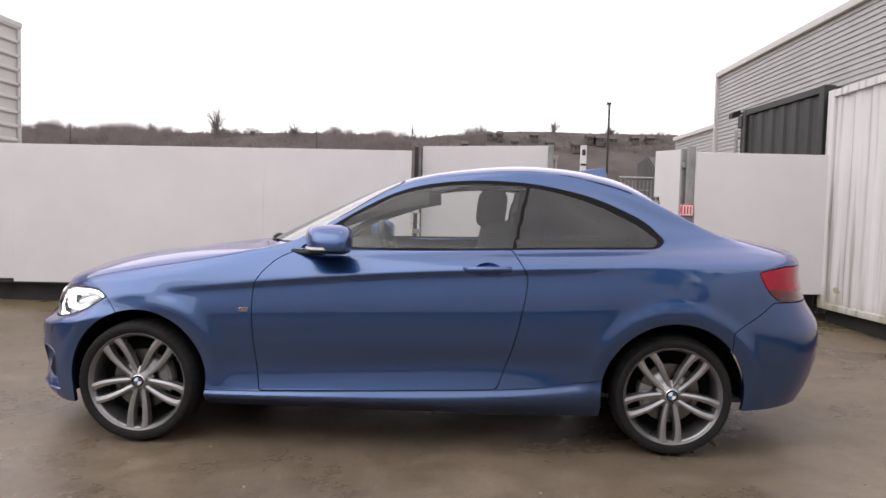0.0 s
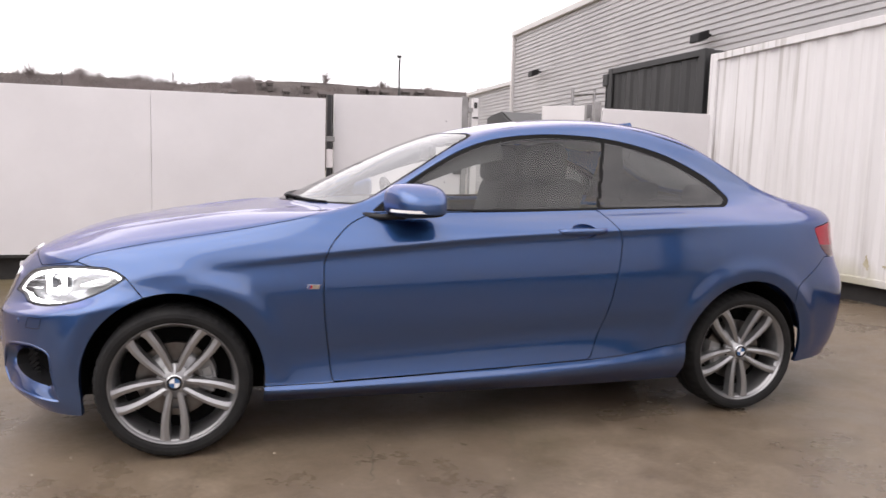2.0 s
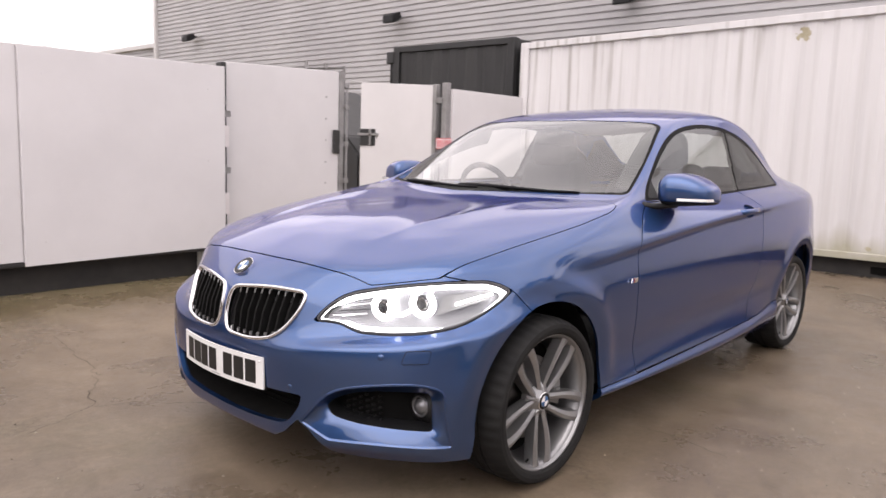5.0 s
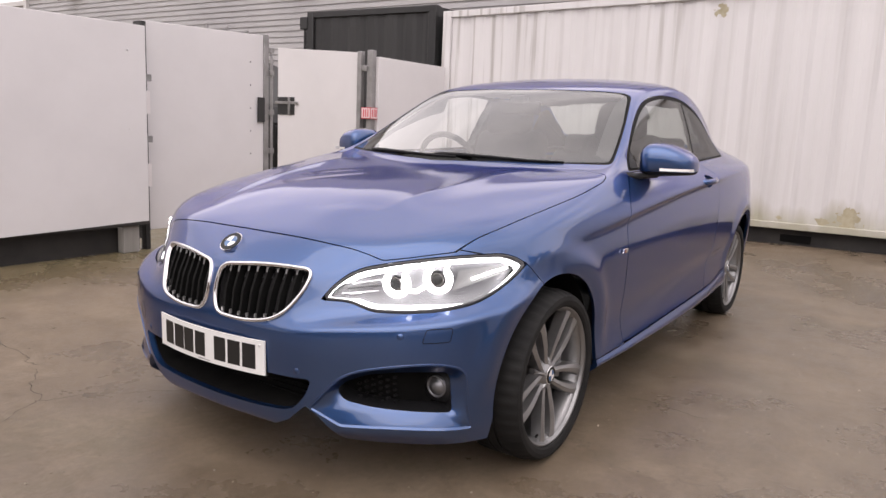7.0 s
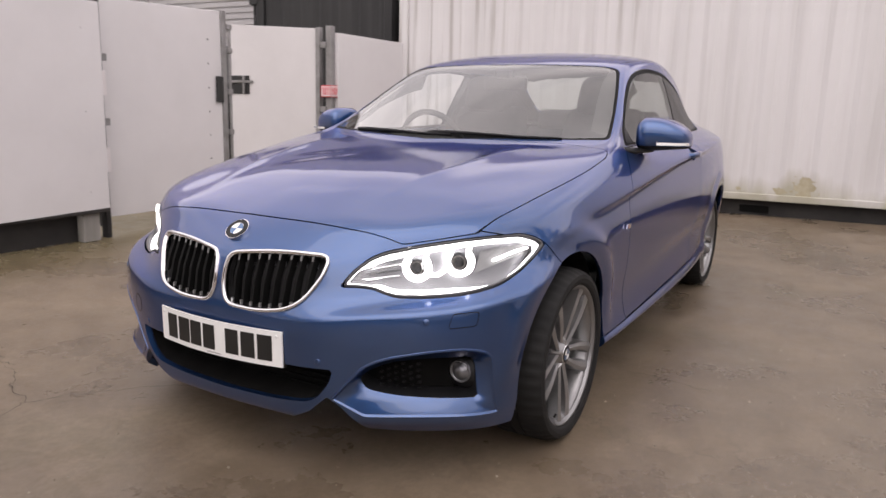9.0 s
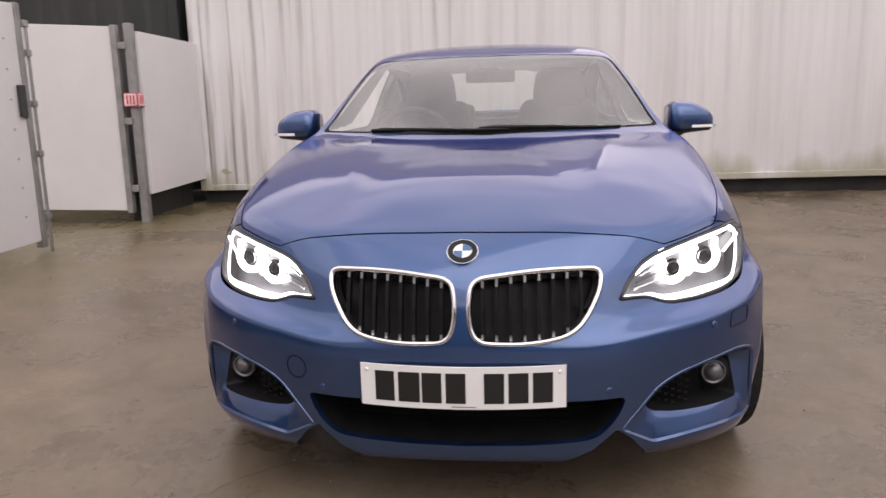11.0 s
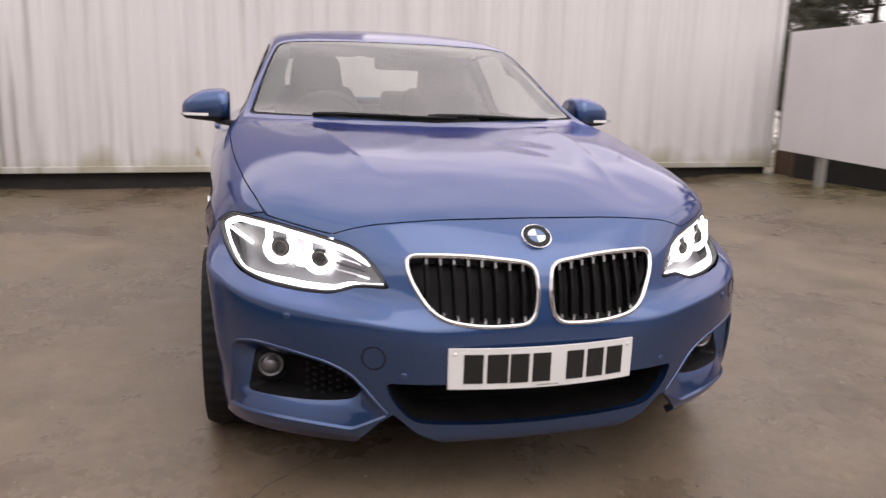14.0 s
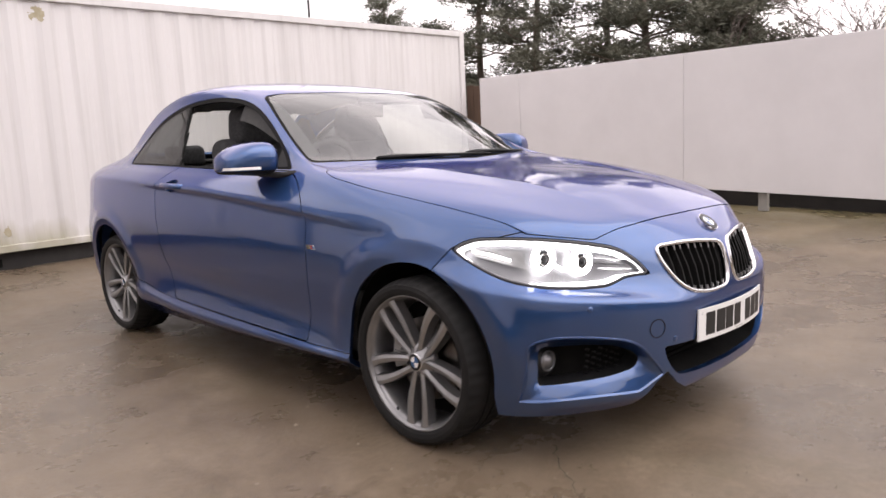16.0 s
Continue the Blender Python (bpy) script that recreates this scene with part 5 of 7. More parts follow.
            part("spoke_face", place(face), RIM_CUT, wheel, "machined spoke face")
        # the sunk web between the two arms, with its bolt
        web = bmesh.new()
        rows = []
        for pr, half, y in ((.040, .010, .044), (.060, .018, .048), (.085, .023, .056), (.110, .027, .070), (.125, .028, .085)):
            rows.append([web.verts.new(at(pr, u * half, y)) for u in (-1, 0, 1)])
        for a, b in zip(rows, rows[1:]):
            for i in range(2):
                web.faces.new((a[i], a[i + 1], b[i + 1], b[i]))
        part("web", place(web), RIM, wheel, smooth=True)
        # bolt hole in near black: its inner shade is put into the colour
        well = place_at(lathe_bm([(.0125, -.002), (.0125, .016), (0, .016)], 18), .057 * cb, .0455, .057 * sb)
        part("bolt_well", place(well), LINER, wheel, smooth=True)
        bolt = place_at(lathe_bm([(0, -.004), (.006, -.004), (.008, 0), (.0085, .012)], 12), .057 * cb, .047, .057 * sb)
        part("wheel_bolt", place(bolt), STEEL, wheel, smooth=True)
        # short rib of the hub between two pairs
        cb, sb = math.cos(base + radians(36)), math.sin(base + radians(36))
        rib = bmesh.new()
        rows = [[rib.verts.new(at(pr, u, y)) for u, y in ((-h, yy + .012), (-h * .5, yy), (h * .5, yy), (h, yy + .012))] for pr, h, yy in ((.034, .009, .021), (.052, .008, .028), (.072, .005, .044))]
        for a, b in zip(rows, rows[1:]):
            for i in range(3):
                rib.faces.new((a[i], a[i + 1], b[i + 1], b[i]))
        bmesh.ops.recalc_face_normals(rib, faces=rib.faces[:])
        part("hub_rib", place(rib), RIM_CUT, wheel)
    valve = place(tube_bm([(-.10, .014, -.196), (-.094, .008, -.184)], .004, 8))
    part("valve", valve, SEAL, wheel)


def place_at(bm, x, y, z):
    for v in bm.verts:
        v.co += Vector((x, y, z))
    return bm


def cushion(x0, x1, y0, y1, z0, z1, r, lean=0.0, taper=0.0):
    bm = box_bm(x0, x1, y0, y1, z0, z1, r, 4)
    for v in bm.verts:
        t = (v.co.z - z0) / (z1 - z0)
        v.co.x += lean * t
        v.co.y = (y0 + y1) / 2 + (v.co.y - (y0 + y1) / 2) * (1 - taper * t * t)
    return bm


def build_interior(car):
    for y in (-.36, .36):
        seat = part("front_seat", cushion(1.30, 1.82, y - .25, y + .25, .42, .60, .06), CLOTH, car, "anthracite front seat with a headrest", smooth=True)
        part("backrest", cushion(1.58, 1.77, y - .27, y + .27, .52, 1.16, .07, .14, .22), CLOTH, seat, smooth=True)
        part("headrest", cushion(1.67, 1.83, y - .145, y + .145, 1.12, 1.335, .06, .02, .2), CLOTH, seat, smooth=True)
        for d in (-.05, .05):
            part("headrest_post", tube_bm([(1.74, y + d, 1.02), (1.75, y + d, 1.16)], .007, 8), CHROME, seat)
    bench = part("rear_seat", cushion(2.18, 2.62, -.56, .56, .45, .66, .07), CLOTH, car, "anthracite rear bench", smooth=True)
    part("rear_backrest", cushion(2.50, 2.64, -.56, .56, .60, 1.04, .06, .18, .08), CLOTH, bench, smooth=True)
    for y in (-.30, .30):
        part("rear_headrest", cushion(2.66, 2.75, y - .13, y + .13, 1.00, 1.145, .04, .02), CLOTH, bench, smooth=True)
    part("parcel_shelf", box_bm(2.68, 3.06, -.56, .56, 1.03, 1.05, .01), TRIM, car)
    dash = bmesh.new()
    rows = []
    for k in range(13):
        y = -.70 + 1.4 * k / 12
        curve = .50 + .24 * (abs(y) / .70) ** 2
        hood = .035 * math.exp(-((y - .36) / .16) ** 2)
        rows.append([dash.verts.new(q) for q in ((curve + .02, y, .985), (curve + .20, y, .992 + hood * .5), (.98, y, .985 + hood), (1.02, y, .93), (1.0, y, .55))])
    for a, b in zip(rows, rows[1:]):
        for i in range(4):
            dash.faces.new((a[i], a[i + 1], b[i + 1], b[i]))
    bmesh.ops.recalc_face_normals(dash, faces=dash.faces[:])
    part("dashboard", dash, TRIM, car, "charcoal dashboard", smooth=True)
    ring = []
    c, ax = Vector((1.13, .37, .945)), Vector((.93, 0, .37)).normalized()
    up = Vector((-.37, 0, .93)).normalized()
    for k in range(40):
        a = 2 * math.pi * k / 40
        ring.append(c + Vector((0, 1, 0)) * .185 * math.cos(a) + up * .185 * math.sin(a))
    wheel = part("steering_wheel", tube_bm(ring, .016, 10, True), TRIM, car, "dark leather steering wheel", smooth=True)
    pad = lathe_bm([(0, .03), (.055, .025), (.072, .0), (.06, -.03)], 28, "x")
    for v in pad.verts:
        v.co = c + ax * v.co.x + Vector((0, 1, 0)) * v.co.y + up * v.co.z * .8
    part("airbag_pad", pad, TRIM, wheel, smooth=True)
    for a in (0, math.pi, -math.pi / 2):
        e = c + Vector((0, 1, 0)) * .18 * math.cos(a) + up * .18 * math.sin(a)
        part("wheel_spoke", tube_bm([c, e], .018, 8, flat=.5), CALIPER, wheel, smooth=True)
    part("column", tube_bm([c, c - ax * .18], .04, 10), TRIM, wheel, smooth=True)
    mir = part("rear_view_mirror", cushion(1.215, 1.248, -.122, .122, 1.238, 1.308, .014), GLOSS_BLACK, car, "black interior mirror", smooth=True)
    part("mirror_stalk", cushion(1.190, 1.245, -.045, .045, 1.295, 1.338, .012), BLACK, mir, smooth=True)
    part("floor_pan", box_bm(.55, 3.1, -.72, .72, .29, .31), TRIM, car)
    part("centre_console", cushion(.98, 1.85, -.11, .11, .31, .62, .03), TRIM, car, smooth=True)
    for s in (-1, 1):
        part("sun_visor", box_bm(1.36, 1.50, s * .37 - .16, s * .37 + .16, 1.355, 1.368, .005), HEADLINER, car)


# ---- the yard ----
def ground_material():
    m = bpy.data.materials.new("wet_concrete")
    m.use_nodes = True
    n, l = m.node_tree.nodes, m.node_tree.links
    b = n["Principled BSDF"]
    co = n.new("ShaderNodeTexCoord")

    def noise_tex(scale, detail=6.0, rough=0.6):
        t = n.new("ShaderNodeTexNoise")
        t.inputs["Scale"].default_value, t.inputs["Detail"].default_value, t.inputs["Roughness"].default_value = scale, detail, rough
        l.new(co.outputs["Object"], t.inputs["Vector"])
        return t

    def ramp(src, p0, c0, p1, c1):
        r = n.new("ShaderNodeValToRGB")
        r.color_ramp.elements[0].position, r.color_ramp.elements[1].position = p0, p1
        r.color_ramp.elements[0].color, r.color_ramp.elements[1].color = rgb(c0), rgb(c1)
        l.new(src, r.inputs[0])
        return r

    def mix(kind, fac, a, c):
        x = n.new("ShaderNodeMix")
        x.data_type, x.blend_type = "RGBA", kind
        if isinstance(fac, float):
            x.inputs[0].default_value = fac
        else:
            l.new(fac, x.inputs[0])
        l.new(a, x.inputs[6])
        l.new(c, x.inputs[7])
        return x

    wet = noise_tex(0.8, 14.0, 0.70)
    tone = ramp(wet.outputs["Fac"], 0.34, (0.150, 0.117, 0.083), 0.66, (0.285, 0.227, 0.167))
    mid = noise_tex(5.0, 13.0, 0.74)
    mid_r = ramp(mid.outputs["Fac"], 0.30, (0.70, 0.67, 0.63), 0.66, (1.0, 1.0, 1.0))
    fine = noise_tex(38.0, 10.0, 0.78)
    fine_r = ramp(fine.outputs["Fac"], 0.36, (0.72, 0.70, 0.67), 0.62, (1.0, 1.0, 1.0))
    c1 = mix("MULTIPLY", 1.0, tone.outputs[0], mid_r.outputs[0])
    c2 = mix("MULTIPLY", 1.0, c1.outputs[2], fine_r.outputs[0])
    # cracks wander along the borders of large cells
    warp = noise_tex(1.7, 9.0, 0.72)
    add = n.new("ShaderNodeVectorMath")
    add.operation = "MULTIPLY_ADD"
    add.inputs[1].default_value = (0.9, 0.9, 0.0)
    l.new(warp.outputs["Color"], add.inputs[0])
    l.new(co.outputs["Object"], add.inputs[2])
    cell = n.new("ShaderNodeTexVoronoi")
    cell.feature = "DISTANCE_TO_EDGE"
    cell.inputs["Scale"].default_value = 0.36
    l.new(add.outputs[0], cell.inputs["Vector"])
    crack = ramp(cell.outputs["Distance"], 0.0006, (0.42, 0.40, 0.38), 0.0030, (1, 1, 1))
    crack_on = noise_tex(0.6, 2.0)
    crack_f = ramp(crack_on.outputs["Fac"], 0.50, (0, 0, 0), 0.60, (0.8, 0.8, 0.8))
    c3 = mix("MULTIPLY", crack_f.outputs[0], c2.outputs[2], crack.outputs[0])
    # moss and silt drift
    moss = noise_tex(0.9, 5.0)
    moss_r = ramp(moss.outputs["Fac"], 0.56, (0, 0, 0), 0.72, (1, 1, 1))
    green = n.new("ShaderNodeRGB")
    green.outputs[0].default_value = (0.085, 0.080, 0.038, 1)
    half = n.new("ShaderNodeMath")
    half.operation = "MULTIPLY"
    half.inputs[1].default_value = 0.45
    l.new(moss_r.outputs[0], half.inputs[0])
    c4 = mix("MIX", half.outputs[0], c3.outputs[2], green.outputs[0])
    # tone by place: paler north-west, darker ahead of the car; mossy along both fences
    sep = n.new("ShaderNodeSeparateXYZ")
    l.new(add.outputs[0], sep.inputs[0])
    slant_tone = n.new("ShaderNodeMapRange")
    slant_tone.inputs["From Min"].default_value, slant_tone.inputs["From Max"].default_value = 2.4, -2.2
    slant_tone.inputs["To Min"].default_value, slant_tone.inputs["To Max"].default_value = 0.86, 1.04
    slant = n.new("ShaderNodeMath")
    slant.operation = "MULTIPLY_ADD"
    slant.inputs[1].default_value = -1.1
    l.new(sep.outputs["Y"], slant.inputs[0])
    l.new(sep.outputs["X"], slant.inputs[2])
    l.new(slant.outputs[0], slant_tone.inputs["Value"])
    c5 = n.new("ShaderNodeVectorMath")
    c5.operation = "SCALE"
    l.new(c4.outputs[2], c5.inputs[0])
    front_tone = n.new("ShaderNodeMapRange")
    front_tone.inputs["From Min"].default_value, front_tone.inputs["From Max"].default_value = -0.1, -0.8
    front_tone.inputs["To Min"].default_value, front_tone.inputs["To Max"].default_value = 1.0, 0.72
    l.new(sep.outputs["X"], front_tone.inputs["Value"])
    toned = n.new("ShaderNodeMath")
    toned.operation = "MULTIPLY"
    l.new(slant_tone.outputs[0], toned.inputs[0])
    l.new(front_tone.outputs[0], toned.inputs[1])
    l.new(toned.outputs[0], c5.inputs["Scale"])
    edge = n.new("ShaderNodeMapRange")
    edge.inputs["From Min"].default_value, edge.inputs["From Max"].default_value = -3.6, -5.6
    edge.inputs["To Min"].default_value, edge.inputs["To Max"].default_value = 0.0, 0.75
    l.new(sep.outputs["Y"], edge.inputs["Value"])
    north = n.new("ShaderNodeMapRange")
    north.inputs["From Min"].default_value, north.inputs["From Max"].default_value = 2.7, 3.5
    north.inputs["To Min"].default_value, north.inputs["To Max"].default_value = 0.0, 0.65
    l.new(sep.outputs["Y"], north.inputs["Value"])
    both = n.new("ShaderNodeMath")
    both.operation = "MAXIMUM"
    l.new(edge.outputs[0], both.inputs[0])
    l.new(north.outputs[0], both.inputs[1])
    edge_m = n.new("ShaderNodeMath")
    edge_m.operation = "MULTIPLY"
    l.new(both.outputs[0], edge_m.inputs[0])
    l.new(mid_r.outputs[0], edge_m.inputs[1])
    moss2 = n.new("ShaderNodeRGB")
    moss2.outputs[0].default_value = (0.135, 0.115, 0.050, 1)
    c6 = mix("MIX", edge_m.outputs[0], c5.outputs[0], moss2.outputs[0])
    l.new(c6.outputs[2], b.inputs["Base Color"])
    rr = n.new("ShaderNodeMapRange")
    rr.inputs["From Min"].default_value, rr.inputs["From Max"].default_value = 0.36, 0.66
    rr.inputs["To Min"].default_value, rr.inputs["To Max"].default_value = 0.13, 0.58
    l.new(wet.outputs["Fac"], rr.inputs["Value"])
    l.new(rr.outputs[0], b.inputs["Roughness"])
    bp = n.new("ShaderNodeBump")
    bp.inputs["Distance"].default_value = 0.004
    bp.inputs["Strength"].default_value = 0.45
    bh = n.new("ShaderNodeMath")
    bh.operation = "ADD"
    l.new(mid.outputs["Fac"], bh.inputs[0])
    l.new(fine.outputs["Fac"], bh.inputs[1])
    l.new(bh.outputs[0], bp.inputs["Height"])
    l.new(bp.outputs[0], b.inputs["Normal"])
    return m


def hoarding_material(name, base):
    m = material(name, base, rough=0.42, color2=tuple(c * 0.93 for c in base), scale=1.3, bump=0.0006, bump_scale=3.0)
    return m


def container_material():
    """White paint on steel: rain streaks, dents, green at the foot."""
    m = bpy.data.materials.new("weathered_white_steel")
    m.use_nodes = True
    n, l = m.node_tree.nodes, m.node_tree.links
    b = n["Principled BSDF"]
    b.inputs["Roughness"].default_value = 0.5
    co = n.new("ShaderNodeTexCoord")

    def tex(scale, stretch, detail=6.0):
        mp = n.new("ShaderNodeMapping")
        mp.inputs["Scale"].default_value = stretch
        l.new(co.outputs["Object"], mp.inputs[0])
        t = n.new("ShaderNodeTexNoise")
        t.inputs["Scale"].default_value, t.inputs["Detail"].default_value = scale, detail
        l.new(mp.outputs[0], t.inputs["Vector"])
        return t

    def ramp(src, p0, c0, p1, c1):
        r = n.new("ShaderNodeValToRGB")
        r.color_ramp.elements[0].position, r.color_ramp.elements[1].position = p0, p1
        r.color_ramp.elements[0].color, r.color_ramp.elements[1].color = rgb(c0), rgb(c1)
        l.new(src, r.inputs[0])
        return r

    def mix(kind, fac, a, c):
        x = n.new("ShaderNodeMix")
        x.data_type, x.blend_type = "RGBA", kind
        if isinstance(fac, float):
            x.inputs[0].default_value = fac
        else:
            l.new(fac, x.inputs[0])
        l.new(a, x.inputs[6])
        l.new(c, x.inputs[7])
        return x

    streak = tex(4.0, (1, 1, 0.06))
    base = ramp(streak.outputs["Fac"], 0.26, (0.560, 0.545, 0.543), 0.58, (0.622, 0.607, 0.608))
    dirt = tex(13.0, (1, 1, 0.035), 7.0)
    dirt_r = ramp(dirt.outputs["Fac"], 0.36, (0.40, 0.37, 0.32), 0.47, (1, 1, 1))
    # the streaks gather in places, thickest towards the gate end
    where = tex(0.9, (1, 1, 0.35), 3.0)
    place_y = n.new("ShaderNodeSeparateXYZ")
    l.new(co.outputs["Object"], place_y.inputs[0])
    gather = n.new("ShaderNodeMapRange")
    gather.inputs["From Min"].default_value, gather.inputs["From Max"].default_value = -1.0, 3.2
    gather.inputs["To Min"].default_value, gather.inputs["To Max"].default_value = -0.30, 0.16
    l.new(place_y.outputs["Y"], gather.inputs["Value"])
    amount = n.new("ShaderNodeMath")
    amount.operation = "ADD"
    l.new(where.outputs["Fac"], amount.inputs[0])
    l.new(gather.outputs[0], amount.inputs[1])
    amount_r = ramp(amount.outputs[0], 0.34, (0.10, 0.10, 0.10), 0.66, (0.85, 0.85, 0.85))
    c1 = mix("MULTIPLY", amount_r.outputs[0], base.outputs[0], dirt_r.outputs[0])
    # foot of the wall: green and grime in uneven tongues
    sep = n.new("ShaderNodeSeparateXYZ")
    l.new(co.outputs["Object"], sep.inputs[0])
    tongues = tex(3.0, (1, 1, 0.25))
    h = n.new("ShaderNodeMath")
    h.operation = "MULTIPLY_ADD"
    h.inputs[1].default_value = -0.75
    l.new(tongues.outputs["Fac"], h.inputs[0])
    l.new(sep.outputs["Z"], h.inputs[2])
    foot = n.new("ShaderNodeMapRange")
    foot.inputs["From Min"].default_value, foot.inputs["From Max"].default_value = -0.06, 0.16
    foot.inputs["To Min"].default_value, foot.inputs["To Max"].default_value = 0.75, 0.0
    l.new(h.outputs[0], foot.inputs["Value"])
    green = n.new("ShaderNodeRGB")
    green.outputs[0].default_value = (0.30, 0.28, 0.18, 1)
    c2 = mix("MIX", foot.outputs[0], c1.outputs[2], green.outputs[0])
    l.new(c2.outputs[2], b.inputs["Base Color"])
    bp = n.new("ShaderNodeBump")
    bp.inputs["Distance"].default_value = 0.006
    bp.inputs["Strength"].default_value = 0.35
    dent = tex(1.6, (1, 1, 0.6), 2.0)
    l.new(dent.outputs["Fac"], bp.inputs["Height"])
    l.new(bp.outputs[0], b.inputs["Normal"])
    return m


CONCRETE = ground_material()
HOARDING = hoarding_material("white_hoarding_board", (0.64, 0.62, 0.625))
CONTAINER = container_material()
PRIMER = material("beige_primer", (0.34, 0.30, 0.20), rough=0.8, color2=(0.42, 0.38, 0.28), scale=14)
GRIT = material("grit_stone", (0.05, 0.042, 0.034), rough=0.85, color2=(0.40, 0.35, 0.28), scale=6.0, lo=0.4, hi=0.6)
CRACK = material("crack_dirt", (0.035, 0.029, 0.022), rough=0.9, color2=(0.06, 0.05, 0.038), scale=30)
BLACK_STEEL = material("black_painted_steel", (0.012, 0.012, 0.0125), rough=0.5, color2=(0.024, 0.0235, 0.0235), scale=3.0, stretch=(1, 1, 0.2), bump=0.0006, bump_scale=20)
CONCRETE_GREY = material("grey_kerb_concrete", (0.20, 0.19, 0.17), rough=0.85, color2=(0.29, 0.28, 0.255), scale=7, bump=0.001, bump_scale=50)
SKIRT = material("black_skirting", (0.014, 0.013, 0.013), rough=0.8, color2=(0.030, 0.027, 0.025), scale=4.0)
GALV = material("galvanised_steel", (0.34, 0.33, 0.33), rough=0.5, metal=0.6, color2=(0.24, 0.235, 0.23), scale=8.0, bump=0.0004, bump_scale=60)
GREY_TIMBER = material("weathered_post", (0.20, 0.19, 0.175), rough=0.8, color2=(0.28, 0.265, 0.245), scale=10, stretch=(1, 1, 0.1))
CLADDING = material("grey_sheet_cladding", (0.36, 0.35, 0.36), rough=0.5, metal=0.15, color2=(0.42, 0.41, 0.415), scale=0.6)
CLAD_TRIM = material("pale_cladding_trim", (0.50, 0.485, 0.48), rough=0.5)
BROWN_TIMBER = material("brown_timber", (0.075, 0.045, 0.030), rough=0.85, color2=(0.12, 0.075, 0.05), scale=8, stretch=(1, 1, 0.15))
BARK = material("bark", (0.085, 0.065, 0.052), rough=0.9, color2=(0.14, 0.11, 0.09), scale=14, stretch=(1, 1, 0.3))
NEEDLES = material("pine_needles", (0.075, 0.080, 0.058), rough=0.8, color2=(0.135, 0.132, 0.10), scale=2.2)
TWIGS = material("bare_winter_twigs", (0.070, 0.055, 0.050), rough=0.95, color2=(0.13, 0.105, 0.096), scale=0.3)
# paler copy of the twigs: distance haze is mixed into the colour
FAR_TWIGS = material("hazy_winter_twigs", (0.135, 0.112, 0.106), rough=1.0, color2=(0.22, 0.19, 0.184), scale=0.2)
HILL = material("winter_hillside", (0.040, 0.032, 0.029), rough=1.0, color2=(0.075, 0.060, 0.054), scale=0.12, detail=10)
HOUSE_WALL = material("pale_house_wall", (0.10, 0.088, 0.083), rough=0.9, color2=(0.065, 0.054, 0.05), scale=0.2)
HOUSE_ROOF = material("dark_roof_tiles", (0.050, 0.040, 0.037), rough=0.9, color2=(0.075, 0.060, 0.056), scale=0.5)
SIGN_WHITE = material("sign_white", (0.72, 0.68, 0.68), rough=0.4)
SIGN_RED = material("sign_red", (0.55, 0.06, 0.08), rough=0.4)


def ease(t):
    t = max(0.0, min(1.0, t))
    return t * t * (3 - 2 * t)


def ground_z(x, y):
    """The slab falls towards the place where the car stands."""
    return 0.009 + 0.022 * ease((x - 1.4) / 1.1) + max(0.13 * ease((y - 1.3) / 1.8), 0.11 * ease((x - 3.9) / 1.8), 0.17 * ease((-3.7 - y) / 1.9) * ease((x + 3) / 5))


def build_ground():
    def ticks(lo, hi, step, far):
        a = list(np.arange(lo, hi + 1e-6, step))
        return [-far, -far / 4, lo - 30] + a + [hi + 30, far / 4, far]
    xs, ys = ticks(-10, 14, 0.3, 1600), ticks(-9, 9, 0.3, 1600)
    verts = []
    for x in xs:
        for y in ys:
            z = ground_z(x, y)
            if -10 <= x <= 14 and -9 <= y <= 9:
                z += 0.006 * noise.noise(Vector((x * 0.5, y * 0.5, 3.0))) * min(1.0, max(0.0, abs(y) - 1.2))
            verts.append((x, y, z))
    k = len(ys)
    faces = [(i * k + j, (i + 1) * k + j, (i + 1) * k + j + 1, i * k + j + 1) for i in range(len(xs) - 1) for j in range(k - 1)]
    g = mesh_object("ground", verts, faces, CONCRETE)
    tagged(g, "stained wet concrete yard with cracks and damp patches", "ground", kind="structure")


def build_grit():
    """Loose grit on the slab: small dark and pale stones."""
    rng = random.Random(41)
    verts, faces = [], []
    for _ in range(2600):
        x, y = rng.uniform(-2.6, 5.0), rng.uniform(-3.6, 2.9)
        r = .0022 + .004 * rng.random() ** 3
        z = ground_z(x, y) + .001
        k = len(verts)
        a0 = rng.uniform(0, 6)
        verts += [(x + r * rng.uniform(.7, 1.3) * math.cos(a0 + i * 1.57), y + r * rng.uniform(.7, 1.3) * math.sin(a0 + i * 1.57), z) for i in range(4)]
        verts.append((x, y, z + r * .8))
        faces += [(k + i, k + (i + 1) % 4, k + 4) for i in range(4)]
    g = mesh_object("grit", verts, faces, GRIT, smooth=False)
    tagged(g, "loose grit and small stones on the concrete", "grit", kind="stuff")


CRACKS = [((-.84, .96), (-.38, .58), .0022), ((-.84, .96), (-.62, 1.38), .0020), ((-.84, .96), (-1.15, .80), .0018), ((-.62, 1.38), (-.60, 2.1), .0020),
          ((.70, -1.26), (.78, -.86), .0020), ((1.30, -2.1), (.78, -1.96), .0020)]


